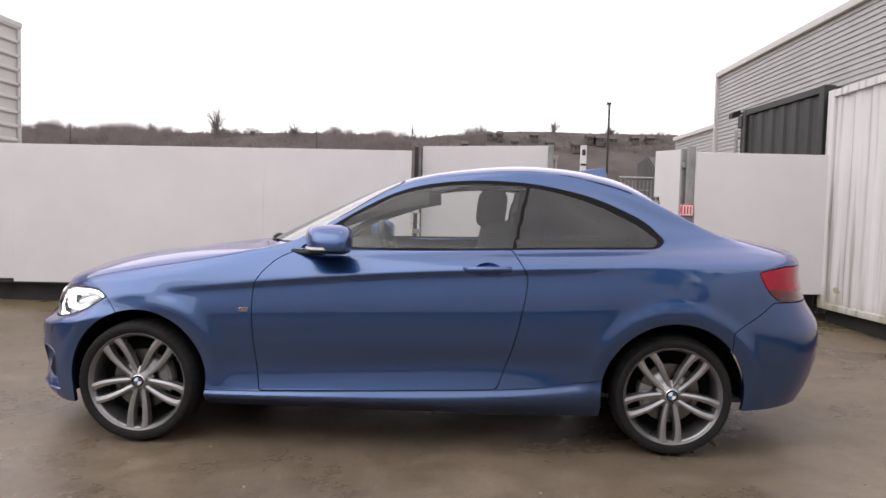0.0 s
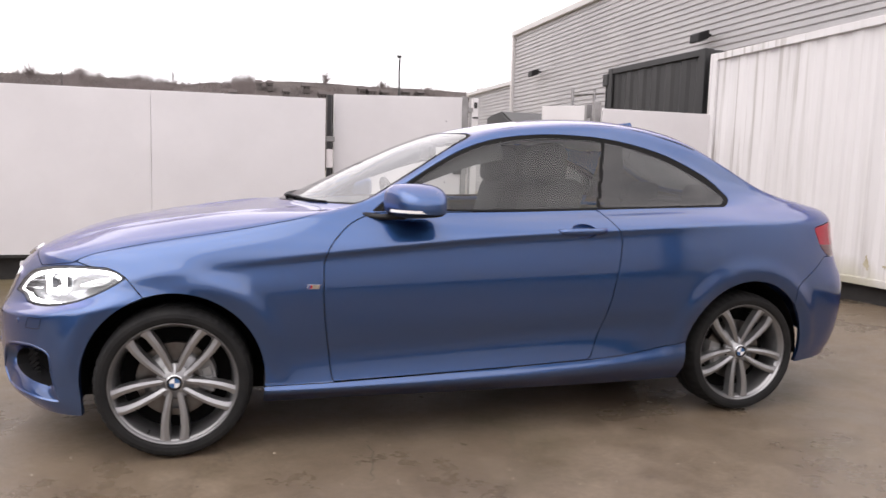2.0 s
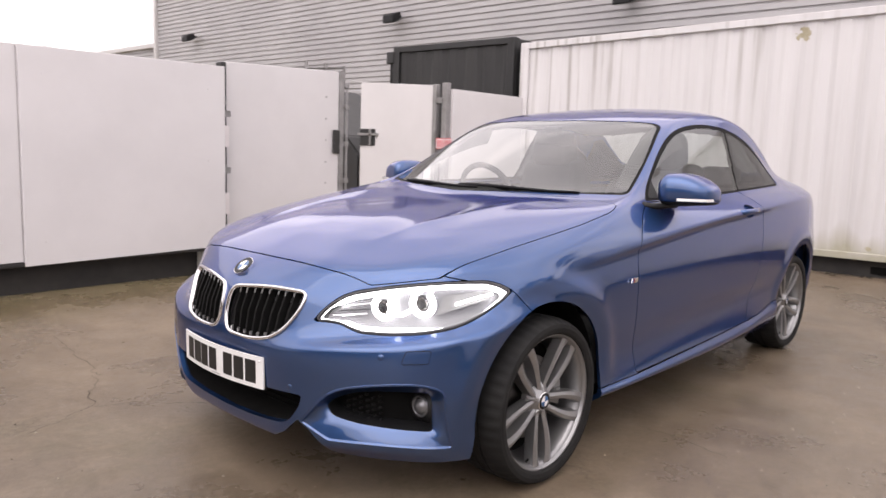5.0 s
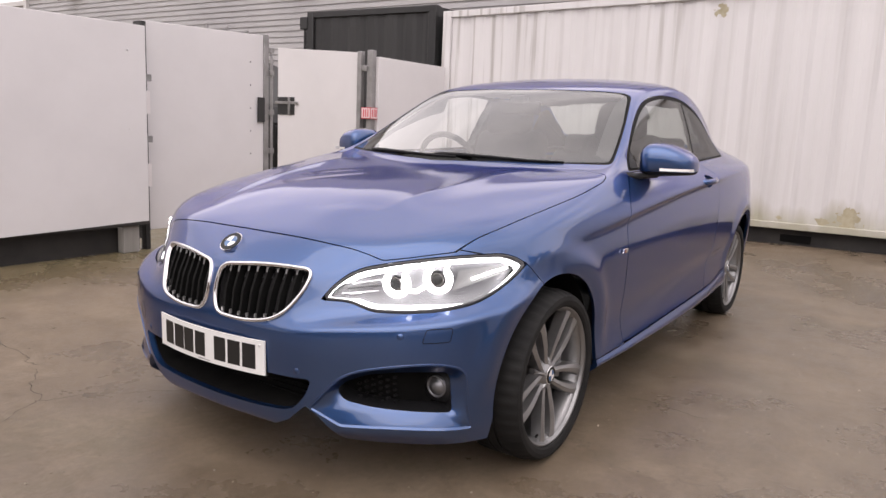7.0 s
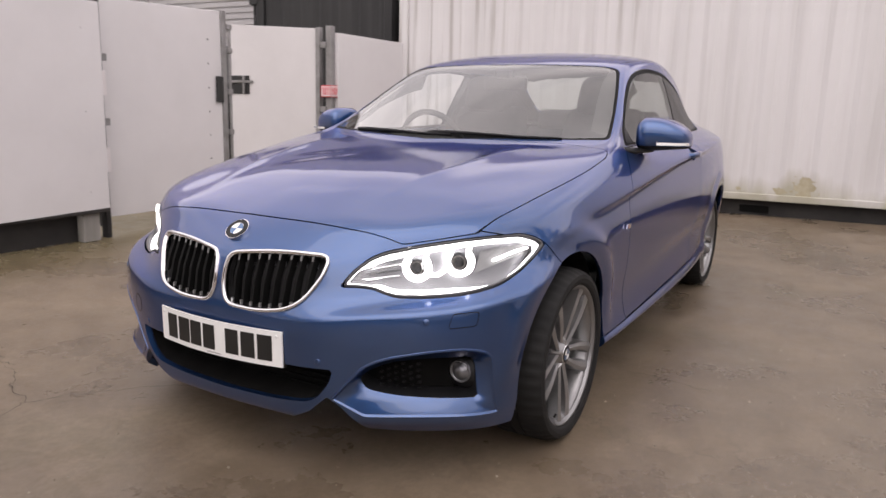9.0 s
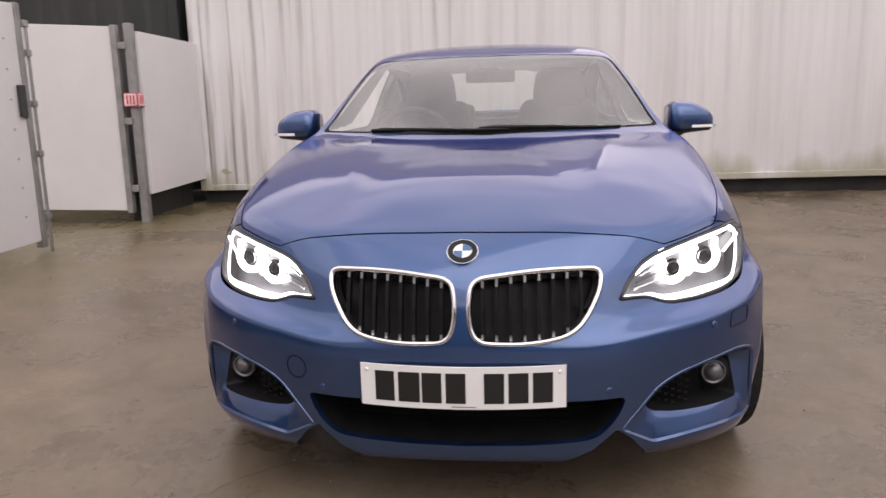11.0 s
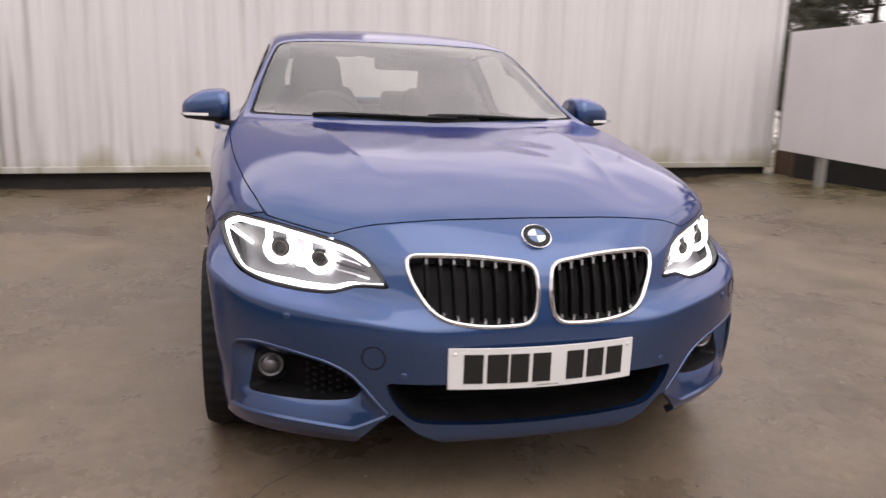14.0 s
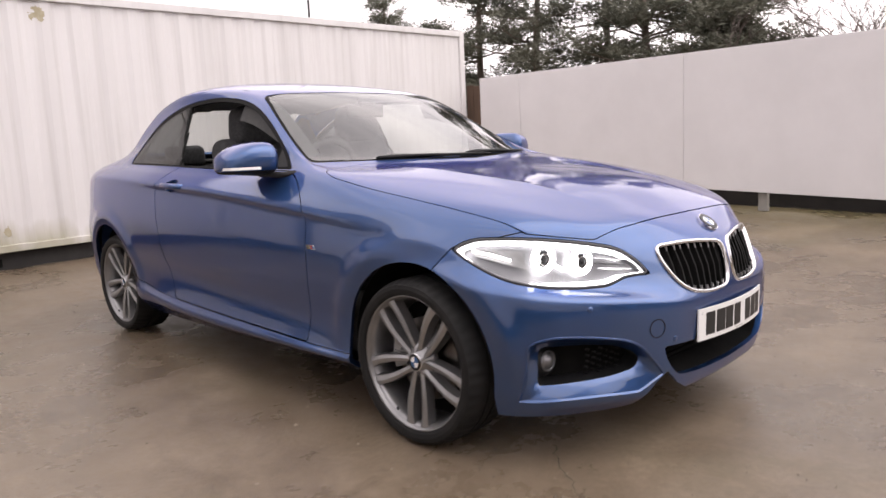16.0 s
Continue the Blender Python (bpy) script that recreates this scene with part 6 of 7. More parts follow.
def build_cracks():
    """Thin dark cracks that wander over the slab."""
    rng = random.Random(77)
    for p0, p1, wide in CRACKS:
        a, b = Vector((*p0, 0)), Vector((*p1, 0))
        t = (b - a).normalized()
        side = Vector((-t.y, t.x, 0))
        n = max(8, int((b - a).length / .022))
        verts, faces, off = [], [], 0.0
        for k in range(n + 1):
            off = off * .92 + rng.gauss(0, .008)
            c = a + (b - a) * (k / n) + side * off
            w = wide * rng.uniform(.25, 1.0)
            for d in (-w, w):
                q = c + side * d
                verts.append((q.x, q.y, ground_z(q.x, q.y) + .004))
        for k in range(n):
            faces.append((2 * k, 2 * k + 1, 2 * k + 3, 2 * k + 2))
        crack = mesh_object("crack", verts, faces, CRACK, smooth=False)
        tagged(crack, "thin dark crack in the concrete slab", "crack", "cracks in the slab", kind="structure")


def slab_bm(p0, p1, z0, z1, thick, bevel=0.003):
    """An upright board between two plan points; z0 and z1 are pairs (at p0, at p1) of bottom and top."""
    a, b = Vector((*p0, 0)), Vector((*p1, 0))
    t = (b - a).normalized()
    nrm = Vector((-t.y, t.x, 0)) * thick
    bm = bmesh.new()
    q = []
    for p, k in ((a, 0), (b, 1)):
        for off in (Vector((0, 0, 0)), nrm):
            for z in (z0[k], z1[k]):
                w = p + off
                q.append(bm.verts.new((w.x, w.y, z)))
    for f in ((0, 1, 5, 4), (2, 6, 7, 3), (0, 4, 6, 2), (1, 3, 7, 5), (0, 2, 3, 1), (4, 5, 7, 6)):
        bm.faces.new([q[i] for i in f])
    bmesh.ops.recalc_face_normals(bm, faces=bm.faces[:])
    if bevel:
        bmesh.ops.bevel(bm, geom=bm.edges[:], offset=bevel, segments=1, affect="EDGES")
    return bm


def build_back_fence():
    fence = empty("wall_north", "white hoarding fence on posts over a black skirting", "fence", kind="structure")
    seams = [1.105, -0.385, -2.975, -5.45, -7.9]
    for b, a in zip(seams, seams[1:]):
        part("panel", slab_bm((a + .002, 3.0 - .004 * a), (b - .002, 3.0 - .004 * b + .02), (.34, .37), (1.755 + .007 * (a + 3), 1.755 + .007 * (b + 3)), .045), HOARDING, fence)
    for x in (.95, -.25, -.52, -1.68, -2.85):
        for z in (.50, 1.05, 1.60):
            part("screw", place_at(lathe_bm([(0, -.003), (.006, -.002), (.007, .002)], 8), x, 3.0 - .004 * x + .003, z), HOARDING, fence, smooth=True)
    part("skirting", slab_bm((-7.9, 3.10), (1.10, 3.14), (0.02, 0.10), (.40, .42), .05), SKIRT, fence, "black skirting board")
    for x in (.97,):
        part("post", box_bm(x - .065, x + .065, 3.045, 3.12, ground_z(x, 3.08), 1.70, .006), GREY_TIMBER, fence)
    part("kerb", slab_bm((-7.9, 3.075), (.90, 3.115), (-.02, .00), (.045, .115), .04, .006), CONCRETE_GREY, fence, "low grey concrete kerb")
    part("bottom_trim", slab_bm((-7.9, 3.030), (1.10, 3.012), (.30, .345), (.335, .372), .05, .004), SKIRT, fence, "dark bottom rail")
    for z in (.75, 1.45):
        part("rail", box_bm(-7.9, 1.08, 3.05, 3.10, z, z + .08, .004), GREY_TIMBER, fence)
    # dark steel post in the gap between the fence and the gate
    post = empty("gate_post", "dark steel gate post with pale latch blocks", "post", m=pose(0, 0, 0))
    part("shaft", box_bm(1.128, 1.168, 3.10, 3.16, ground_z(1.15, 3.1), 1.83, .004), BLACK_STEEL, post)
    for z in (.62, 1.16):
        part("latch_block", box_bm(1.122, 1.182, 3.085, 3.10, z, z + .17, .004), SIGN_WHITE, post, "pale latch block")
    for z in (.95, 1.40):
        part("hinge", box_bm(1.12, 1.20, 3.09, 3.12, z, z + .05, .004), GALV, post)


def build_gates():
    gate = empty("gate", "closed white boarded gate leaf in a steel frame", "gate", "gate leaves")
    part("board", slab_bm((1.205, 3.200), (2.50, 3.315), (.27, .25), (1.845, 1.895), .040), HOARDING, gate)
    part("frame_post", slab_bm((2.50, 3.300), (2.556, 3.305), (.20, .20), (1.905, 1.905), .06), GALV, gate, "grey steel frame post")
    part("frame_post", slab_bm((1.190, 3.235), (1.206, 3.237), (.20, .20), (1.84, 1.84), .05), BLACK_STEEL, gate)
    part("lock_plate", slab_bm((2.415, 3.287), (2.502, 3.294), (1.13, 1.13), (1.35, 1.35), .012), BLACK_STEEL, gate, "black lock plate")
    for k in range(7):
        part("rivet", place_at(lathe_bm([(0, -.004), (.007, -.002), (.008, .001)], 10), 2.33, 3.292, .45 + .2 * k), GALV, gate, smooth=True)
    part("drop_bolt", tube_bm([(2.585, 3.30, .16), (2.585, 3.30, 1.75)], .012, 8), GALV, gate)
    for z in (.40, .85, 1.20, 1.55, 1.75):
        part("bolt_guide", box_bm(2.555, 2.605, 3.285, 3.33, z, z + .045, .003), GALV, gate)

    leaf = empty("gate", "white boarded gate leaf standing open", "gate", "gate leaves")
    part("board", slab_bm((3.935, 4.640), (3.905, 3.40), (.30, .28), (1.975, 1.895), .040), HOARDING, leaf)
    part("frame_post", box_bm(3.885, 3.945, 3.345, 3.40, .26, 1.905, .004), GALV, leaf)
    part("lock_plate", box_bm(3.922, 3.934, 4.36, 4.63, 1.22, 1.42, .003), BLACK_STEEL, leaf, "black lock slot")
    part("lock_bar", box_bm(3.905, 3.922, 4.30, 4.66, 1.34, 1.37, .003), GALV, leaf)
    part("lock_bar", box_bm(3.905, 3.922, 4.42, 4.45, 1.22, 1.42, .003), GALV, leaf)

    post = empty("gate_post", "galvanised square gate post with a small red and white sign", "post")
    part("shaft", box_bm(3.915, 3.985, 3.22, 3.29, ground_z(3.9, 3.2), 1.92, .006), GALV, post)
    for z in (.45, 1.05, 1.70):
        part("hinge", box_bm(3.895, 3.935, 3.275, 3.36, z, z + .06, .005), GALV, post)
    sign = empty("warning_sign", "small white sign with red bars on the gate post", "sign")
    part("sign_plate", box_bm(3.885, 3.895, 3.20, 3.33, 1.205, 1.325, .002), SIGN_RED, sign)
    part("sign_face", box_bm(3.880, 3.885, 3.21, 3.32, 1.215, 1.315, .001), SIGN_WHITE, sign)
    for y in (3.225, 3.255, 3.285):
        part("sign_bar", box_bm(3.877, 3.880, y, y + .016, 1.225, 1.305), SIGN_RED, sign, "plain red bar")
    for b in sign.children:
        b.matrix_basis = Matrix.Translation((0, 0, 0))
    for x0, x1, y0 in ((3.86, 3.98, 3.185),):
        part("sign_plate", box_bm(x0, x1, y0, y0 + .008, 1.205, 1.325, .002), SIGN_RED, sign)
        part("sign_face", box_bm(x0 + .008, x1 - .008, y0 - .004, y0, 1.213, 1.317, .001), SIGN_WHITE, sign)
        for k in range(3):
            part("sign_bar", box_bm(x0 + .02 + k * .03, x0 + .036 + k * .03, y0 - .007, y0 - .004, 1.225, 1.305), SIGN_RED, sign)

    side = empty("wall_gate_side", "white hoarding panel between the gate post and the container", "fence panel", kind="structure")
    part("panel", slab_bm((3.935, 3.135), (5.40, 3.196), (.42, .44), (1.855, 1.865), .040), HOARDING, side)
    part("skirting", slab_bm((4.00, 3.33), (5.30, 3.37), (.08, .10), (.46, .48), .05), SKIRT, side, "black skirting board")
    part("post", box_bm(4.02, 4.09, 3.24, 3.30, .10, 1.80, .005), GREY_TIMBER, side)
    far = empty("gate_post", "slim white post beyond the gateway with black marks", "post")
    part("shaft", box_bm(3.03, 3.10, 4.60, 4.66, ground_z(3, 4.6), 2.02, .005), HOARDING, far)
    part("mark", box_bm(3.045, 3.085, 4.592, 4.600, 1.90, 1.97, .002), BLACK_STEEL, far, "black mark")
    part("mark", box_bm(3.03, 3.10, 4.590, 4.600, 1.78, 1.80, .002), BLACK_STEEL, far, "black mark")


def corrugated(p0, p1, z0, z1, pitch, depth):
    """Upright trapezoid ribs between two plan points; a closed sheet 3 mm thick."""
    a, b = Vector((*p0, 0)), Vector((*p1, 0))
    length = (b - a).length
    t = (b - a) / length
    nrm = Vector((-t.y, t.x, 0))
    n = int(length / pitch)
    pts = []
    for k in range(n):
        for u, d in ((0, 0), (.26, 0), (.44, 1), (.76, 1), (.94, 0)):
            pts.append(((k + u) * length / n, d * depth))
    pts.append((length, 0))
    verts, faces = [], []
    for s, d in pts:
        p = a + t * s - nrm * d
        verts += [(p.x, p.y, z0), (p.x, p.y, z1)]
    for i in range(len(pts) - 1):
        faces.append((2 * i, 2 * i + 2, 2 * i + 3, 2 * i + 1))
    return verts, faces


def build_container(name, label, p0, p1, zb, zt, mat, depth_box):
    """p0 to p1 is the long side that faces the yard."""
    box = empty(name, label, "shipping container", "shipping containers")
    a, b = Vector((*p0, 0)), Vector((*p1, 0))
    t = (b - a).normalized()
    inward = Vector((-t.y, t.x, 0))
    if inward.x < 0:
        inward = -inward

    def slab(name, q0, q1, z0, z1, thick, m):
        bm = slab_bm((q0.x, q0.y), (q1.x, q1.y), (z0, z0), (z1, z1), thick, .004)
        part(name, bm, m, box)

    v, f = corrugated((a.x + inward.x * .045, a.y), (b.x + inward.x * .045, b.y), zb + .06, zt - .07, .278, .017)
    mesh_object("side_sheet", v, f, mat, box, "ribbed steel side", smooth=False)
    part("top_rail", slab_bm((a.x, a.y), (b.x, b.y), (zt - .075, zt - .075), (zt, zt), .06, .004), mat, box)
    part("bottom_rail", slab_bm((a.x, a.y), (b.x, b.y), (zb, zb), (zb + .065, zb + .065), .06, .004), mat, box)
    for p, d in ((a, t), (b, -t)):
        q = p + d * .11
        part("corner_post", slab_bm((p.x - .006, p.y), (q.x - .006, q.y), (zb, zb), (zt + .004, zt + .004), .12 if d == t else -.12, .008), mat, box)
    c, e = a + inward * depth_box, b + inward * depth_box
    bm = bmesh.new()
    q = [bm.verts.new(w) for w in ((a.x + .05, a.y, zt - .02), (b.x + .05, b.y, zt - .02), (e.x, e.y, zt - .02), (c.x, c.y, zt - .02))]
    bm.faces.new(q)
    q2 = [bm.verts.new(w) for w in ((c.x, c.y, zb), (e.x, e.y, zb))]
    bm.faces.new((q[3], q[2], q2[1], q2[0]))
    part("roof_and_back", bm, mat, box)
    for p, d in ((a, 1), (b, -1)):
        g = p + inward * depth_box
        part("end_wall", slab_bm((p.x + .05, p.y - .0), (g.x, g.y), (zb, zb), (zt - .01, zt - .01), .03, .004), mat, box)
    return box


def build_containers():
    p0, p1 = (5.27, 3.25), (6.00, -6.22)
    box = build_container("shipping_container", "weathered white ribbed steel container with flaking paint", p0, p1, .30, 2.64, CONTAINER, 2.44)
    part("base_skid", slab_bm((p0[0] + .10, p0[1]), (p1[0] + .10, p1[1]), (.05, .05), (.30, .30), .10), SKIRT, box, "black base beam")
    slope = (p1[0] - p0[0]) / (p0[1] - p1[1])
    for y in (.778, -.788):
        x = p0[0] + (p0[1] - y) * slope
        part("fork_pocket", box_bm(x + .090, x + .104, y - .15, y + .15, .165, .240, .004), LINER, box, "dark fork pocket")
    # it stands on sloping ground: the top line climbs towards the far end
    for o in box.children:
        for v in o.data.vertices:
            if v.co.z > .31:
                u = (p0[1] - v.co.y) / (p0[1] - p1[1])
                v.co.z = .30 + (v.co.z - .30) * (.945 + .115 * u)
    # flaked patches down to the primer, lying on the ribs
    length = math.hypot(p1[0] - p0[0], p1[1] - p0[1])
    count = int(length / .278)
    for y, z, wide, tall, seed in ((-1.233, .445, .115, .110, 1), (-1.008, .395, .075, .040, 2), (.909, .640, .040, .075, 3), (1.144, .480, .035, .055, 4), (.688, .480, .038, .055, 5),
                                   (.565, .480, .035, .060, 6), (.091, 2.405, .075, .060, 7), (.980, .470, .022, .020, 8), (-.62, .40, .030, .020, 9), (2.99, .50, .05, .03, 10)):
        verts, faces, index, cell = [], [], {}, .009
        for i in range(-16, 16):
            for j in range(-16, 16):
                a, b = i * cell, j * cell
                edge = math.hypot(a / wide, b / tall) + .75 * noise.noise(Vector((a * 22, b * 22, seed * 7.3))) + .25 * noise.noise(Vector((a * 70, b * 70, seed)))
                if edge > .9:
                    continue
                quad = []
                for di, dj in ((0, 0), (1, 0), (1, 1), (0, 1)):
                    key = (i + di, j + dj)
                    if key not in index:
                        yy = y - (i + di) * cell
                        u = ((p0[1] - yy) / (p0[1] - p1[1]) * count) % 1.0
                        rise = np.interp(u, (0, .26, .44, .76, .94, 1), (0, 0, 1, 1, 0, 0)) * .017
                        index[key] = len(verts)
                        verts.append((p0[0] + .045 + (p0[1] - yy) * slope - rise - .003, yy, z + (j + dj) * cell))
                    quad.append(index[key])
                faces.append(quad[::-1])
        mesh_object("paint_flake", verts, faces, PRIMER, box, "bare primer where paint has flaked off", smooth=False)
    dark = build_container("shipping_container", "black ribbed steel container behind the white one", (5.20, 5.42), (5.28, 3.36), .30, 2.60, BLACK_STEEL, 2.44)
    for y in (5.44, 5.48):
        part("lock_rod", tube_bm([(5.22, y, .5), (5.22, y, 2.5)], .014, 8), BLACK_STEEL, dark)
    part("lock_cam", box_bm(5.18, 5.28, 5.40, 5.54, 2.38, 2.54, .01), BLACK_STEEL, dark)


def cladding(p0, p1, z0, z1, pitch, depth):
    """Lying ribs between two plan points."""
    a, b = Vector((*p0, 0)), Vector((*p1, 0))
    t = (b - a).normalized()
    nrm = Vector((t.y, -t.x, 0))
    rows = []
    n = int((z1 - z0) / pitch)
    for k in range(n):
        for u, d in ((0, 0), (.62, 0), (.74, 1), (.90, 1)):
            rows.append((z0 + (k + u) * (z1 - z0) / n, d * depth))
    rows.append((z1, 0))
    verts, faces = [], []
    for z, d in rows:
        for p in (a, b):
            q = p - nrm * d
            verts.append((q.x, q.y, z))
    for i in range(len(rows) - 1):
        faces.append((2 * i, 2 * i + 1, 2 * i + 3, 2 * i + 2))
    return verts, faces


def flood_lamp(x, y, z):
    lamp = empty("wall_lamp", "dark floodlight on a bracket on the cladding", "lamp", "wall lamps")
    part("bracket", box_bm(x - .30, x, y - .05, y + .05, z - .03, z + .03, .01), BLACK, lamp)
    head = box_bm(x - .42, x - .14, y - .18, y + .18, z - .10, z + .10, .03)
    for v in head.verts:
        v.co.z -= (x - .14 - v.co.x) * .35
    part("head", head, BLACK, lamp)
    glass = box_bm(x - .40, x - .17, y - .15, y + .15, z - .118, z - .102, .004)
    for v in glass.verts:
        v.co.z -= (x - .14 - v.co.x) * .35
    part("lamp_glass", glass, GALV, lamp, "pale lamp glass")


def build_buildings():
    shed = empty("warehouse", "grey warehouse with ribbed sheet cladding", "building", "industrial buildings")
    v, f = cladding((10.75, 23.3), (10.75, -1.5), 0.0, 6.28, .135, .035)
    mesh_object("wall", v, f, CLADDING, shed, "ribbed grey sheet wall", smooth=False)
    part("eaves_trim", box_bm(10.63, 10.87, -1.6, 23.4, 6.26, 6.46, .02), CLAD_TRIM, shed, "pale eaves trim")
    part("corner_trim", box_bm(10.65, 10.77, 23.26, 23.42, 0, 6.3, .01), CLAD_TRIM, shed)
    roof = bmesh.new()
    q = [roof.verts.new(p) for p in ((10.75, -1.5, 6.42), (10.75, 23.3, 6.42), (30, 23.3, 8.5), (30, -1.5, 8.5))]
    roof.faces.new(q)
    q = [roof.verts.new(p) for p in ((10.75, 23.3, 0), (30, 23.3, 0), (30, 23.3, 8.5), (10.75, 23.3, 6.42))]
    roof.faces.new(q)
    part("roof", roof, CLADDING, shed)
    for y, z in ((20.6, 4.62), (11.0, 4.36), (4.8, 4.15)):
        flood_lamp(10.71, y, z)
    annex = empty("warehouse", "lower grey annex of the warehouse", "building", "industrial buildings")
    v, f = cladding((11.1, 30), (11.1, 23.5), 0.0, 4.6, .135, .035)
    mesh_object("wall", v, f, CLADDING, annex, smooth=False)
    part("eaves_trim", box_bm(10.98, 11.22, 23.5, 30, 4.55, 4.72, .02), CLAD_TRIM, annex)
    hut = empty("warehouse", "pale ribbed shed beyond the fence", "building", "industrial buildings")
    v, f = cladding((-12.3, 18.0), (-12.3, 3.6), 0.0, 6.4, .42, .08)
    mesh_object("wall", v, f, CLAD_TRIM, hut, smooth=False)
    gable = bmesh.new()
    q = [gable.verts.new(p) for p in ((-12.2, 18.1, 6.35), (-12.2, 3.5, 6.35), (-20, 3.5, 7.8), (-20, 18.1, 7.8), (-12.2, 18.1, 6.5), (-12.2, 3.5, 6.5), (-20, 3.5, 7.95), (-20, 18.1, 7.95))]
    for k in ((0, 1, 2, 3), (4, 7, 6, 5), (0, 4, 5, 1), (0, 3, 7, 4), (1, 5, 6, 2)):
        gable.faces.new([q[i] for i in k])
    part("roof", gable, CLAD_TRIM, hut)
    for y in (3.6, 18.0):
        part("end_wall", slab_bm((-12.3, y), (-20, y), (0, 0), (6.4, 7.8), .05, 0), CLAD_TRIM, hut)
    part("corner_trim", box_bm(-12.35, -12.22, 17.93, 18.08, 0, 6.4, .01), CLAD_TRIM, hut)


def build_reflection_wall():
    # added out of view: a dark face to deepen reflections in the car's nose
    wall = empty("wall_west", "added unseen dark wall that darkens reflections in the car's front", "wall", kind="structure")
    v, f = cladding((-12.2, 3.4), (-12.2, -14.0), 0.0, 2.4, .20, .04)
    mesh_object("sheet", v, f, BROWN_TIMBER, wall, smooth=False)
    part("backing", box_bm(-12.6, -12.26, -14.0, 3.4, 0, 2.44, .01), BROWN_TIMBER, wall)


def build_right_fence():
    fence = empty("wall_south", "long white hoarding fence raised on short posts", "fence", kind="structure")
    seams = [5.27, 4.55, 2.15, -.25, -2.65, -5.05, -7.4]

    def foot(x):
        return .318 + .050 * max(x, -3)

    for b, a in zip(seams, seams[1:]):
        part("panel", slab_bm((b - .002, -5.70), (a + .002, -5.70), (foot(b), foot(a)), (1.985, 1.985), .045), HOARDING, fence)
    for x in (4.62, 3.30, 1.25, -.85, -2.95, -5.05, -7.15):
        part("post", box_bm(x - .05, x + .05, -5.82, -5.75, ground_z(x, -5.8), 1.9, .006), GREY_TIMBER, fence)
    part("skirting", slab_bm((5.6, -6.25), (-7.4, -6.25), (0, 0), (.62, .40), .05), SKIRT, fence, "black skirting board")
    timber = empty("timber_screen", "dark brown timber screen beside the container", "fence")
    for k in range(6):
        part("board", box_bm(5.30 + k * .14, 5.43 + k * .14, -6.42, -6.39, .15, 1.95 + .02 * (k % 2), .004), BROWN_TIMBER, timber)
    part("post", box_bm(5.24, 5.31, -6.45, -6.38, .15, 2.0, .006), BROWN_TIMBER, timber)


def needle_cluster(rng, verts, faces, c, r, n=11):
    """A loose flattened tuft of needle sprays."""
    for _ in range(n):
        d = Vector((rng.uniform(-1, 1), rng.uniform(-1, 1), rng.uniform(-.25, .9))).normalized()
        up = Vector((rng.uniform(-1, 1), rng.uniform(-1, 1), rng.uniform(-1, 1))).normalized()
        s = d.cross(up).normalized() * r * rng.uniform(.030, .065)
        p = c + Vector((rng.uniform(-1, 1), rng.uniform(-1, 1), rng.uniform(-.55, .55))) * r * .65
        e = p + d * r * rng.uniform(.35, .80)
        k = len(verts)
        verts += [tuple(p), tuple(p + (e - p) * .55 + s), tuple(e), tuple(p + (e - p) * .55 - s)]
        faces.append((k, k + 1, k + 2, k + 3))


def build_pine(x, y, h, seed, spread=1.0):
    rng = random.Random(seed)
    tree = empty("pine_tree", "tall scots pine with dark ragged needles behind the fence", "tree", "pines behind the fence")
    lean = rng.uniform(-.3, .3)
    pts = [(x + lean * t, y + .15 * math.sin(3 * t + seed), h * t) for t in [k / 9 for k in range(10)]]
    part("trunk", tube_bm(pts, [.13 - .011 * k for k in range(10)], 8), BARK, tree, smooth=True)
    verts, faces = [], []
    limbs = bmesh.new()
    # limbs grow in uneven whorls, each carrying flat pads of needles
    t = .20
    while t < .99:
        for _ in range(rng.choice((4, 5, 5, 6))):
            z = h * (t + rng.gauss(0, .012))
            reach = spread * (2.3 * (1 - t) ** .75 + .40) * rng.uniform(.55, 1.15)
            a = rng.uniform(0, 2 * math.pi)
            base = Vector((x + lean * t, y, z))
            tip = base + Vector((math.cos(a) * reach, math.sin(a) * reach, reach * rng.uniform(-.10, .34)))
            b = tube_bm([base, (base + tip) / 2 + Vector((0, 0, -.06 * reach)), tip], [.030, .020, .008], 5)
            me = bpy.data.meshes.new("tmp")
            b.to_mesh(me)
            b.free()
            limbs.from_mesh(me)
            bpy.data.meshes.remove(me)
            for _ in range(int(5 + 4 * reach)):
                f = rng.uniform(.30, 1.05)
                c = base + (tip - base) * f + Vector((rng.gauss(0, .20), rng.gauss(0, .20), rng.gauss(.05, .09)))
                needle_cluster(rng, verts, faces, c, rng.uniform(.20, .36), 44)
        t += rng.uniform(.05, .095)
    tagged(part("branchwork", limbs, BARK, tree), kind="stuff")
    mesh_object("crown", verts, faces, NEEDLES, tree, "ragged dark green needles", smooth=False)


def branch(bm_pts, rng, p, d, length, r, depth, store):
    q = p + d * length
    mid = (p + q) / 2 + Vector((rng.gauss(0, .03), rng.gauss(0, .03), 0)) * length
    store.append(([p, mid, q], [r, r * .8, r * .62]))
    if depth == 0:
        return
    for _ in range(rng.choice((2, 3, 3))):
        a = Vector((rng.gauss(0, .45), rng.gauss(0, .45), rng.gauss(.12, .2)))
        branch(bm_pts, rng, q - d * length * rng.uniform(0, .35), (d + a).normalized(), length * rng.uniform(.6, .82), r * .6, depth - 1, store)


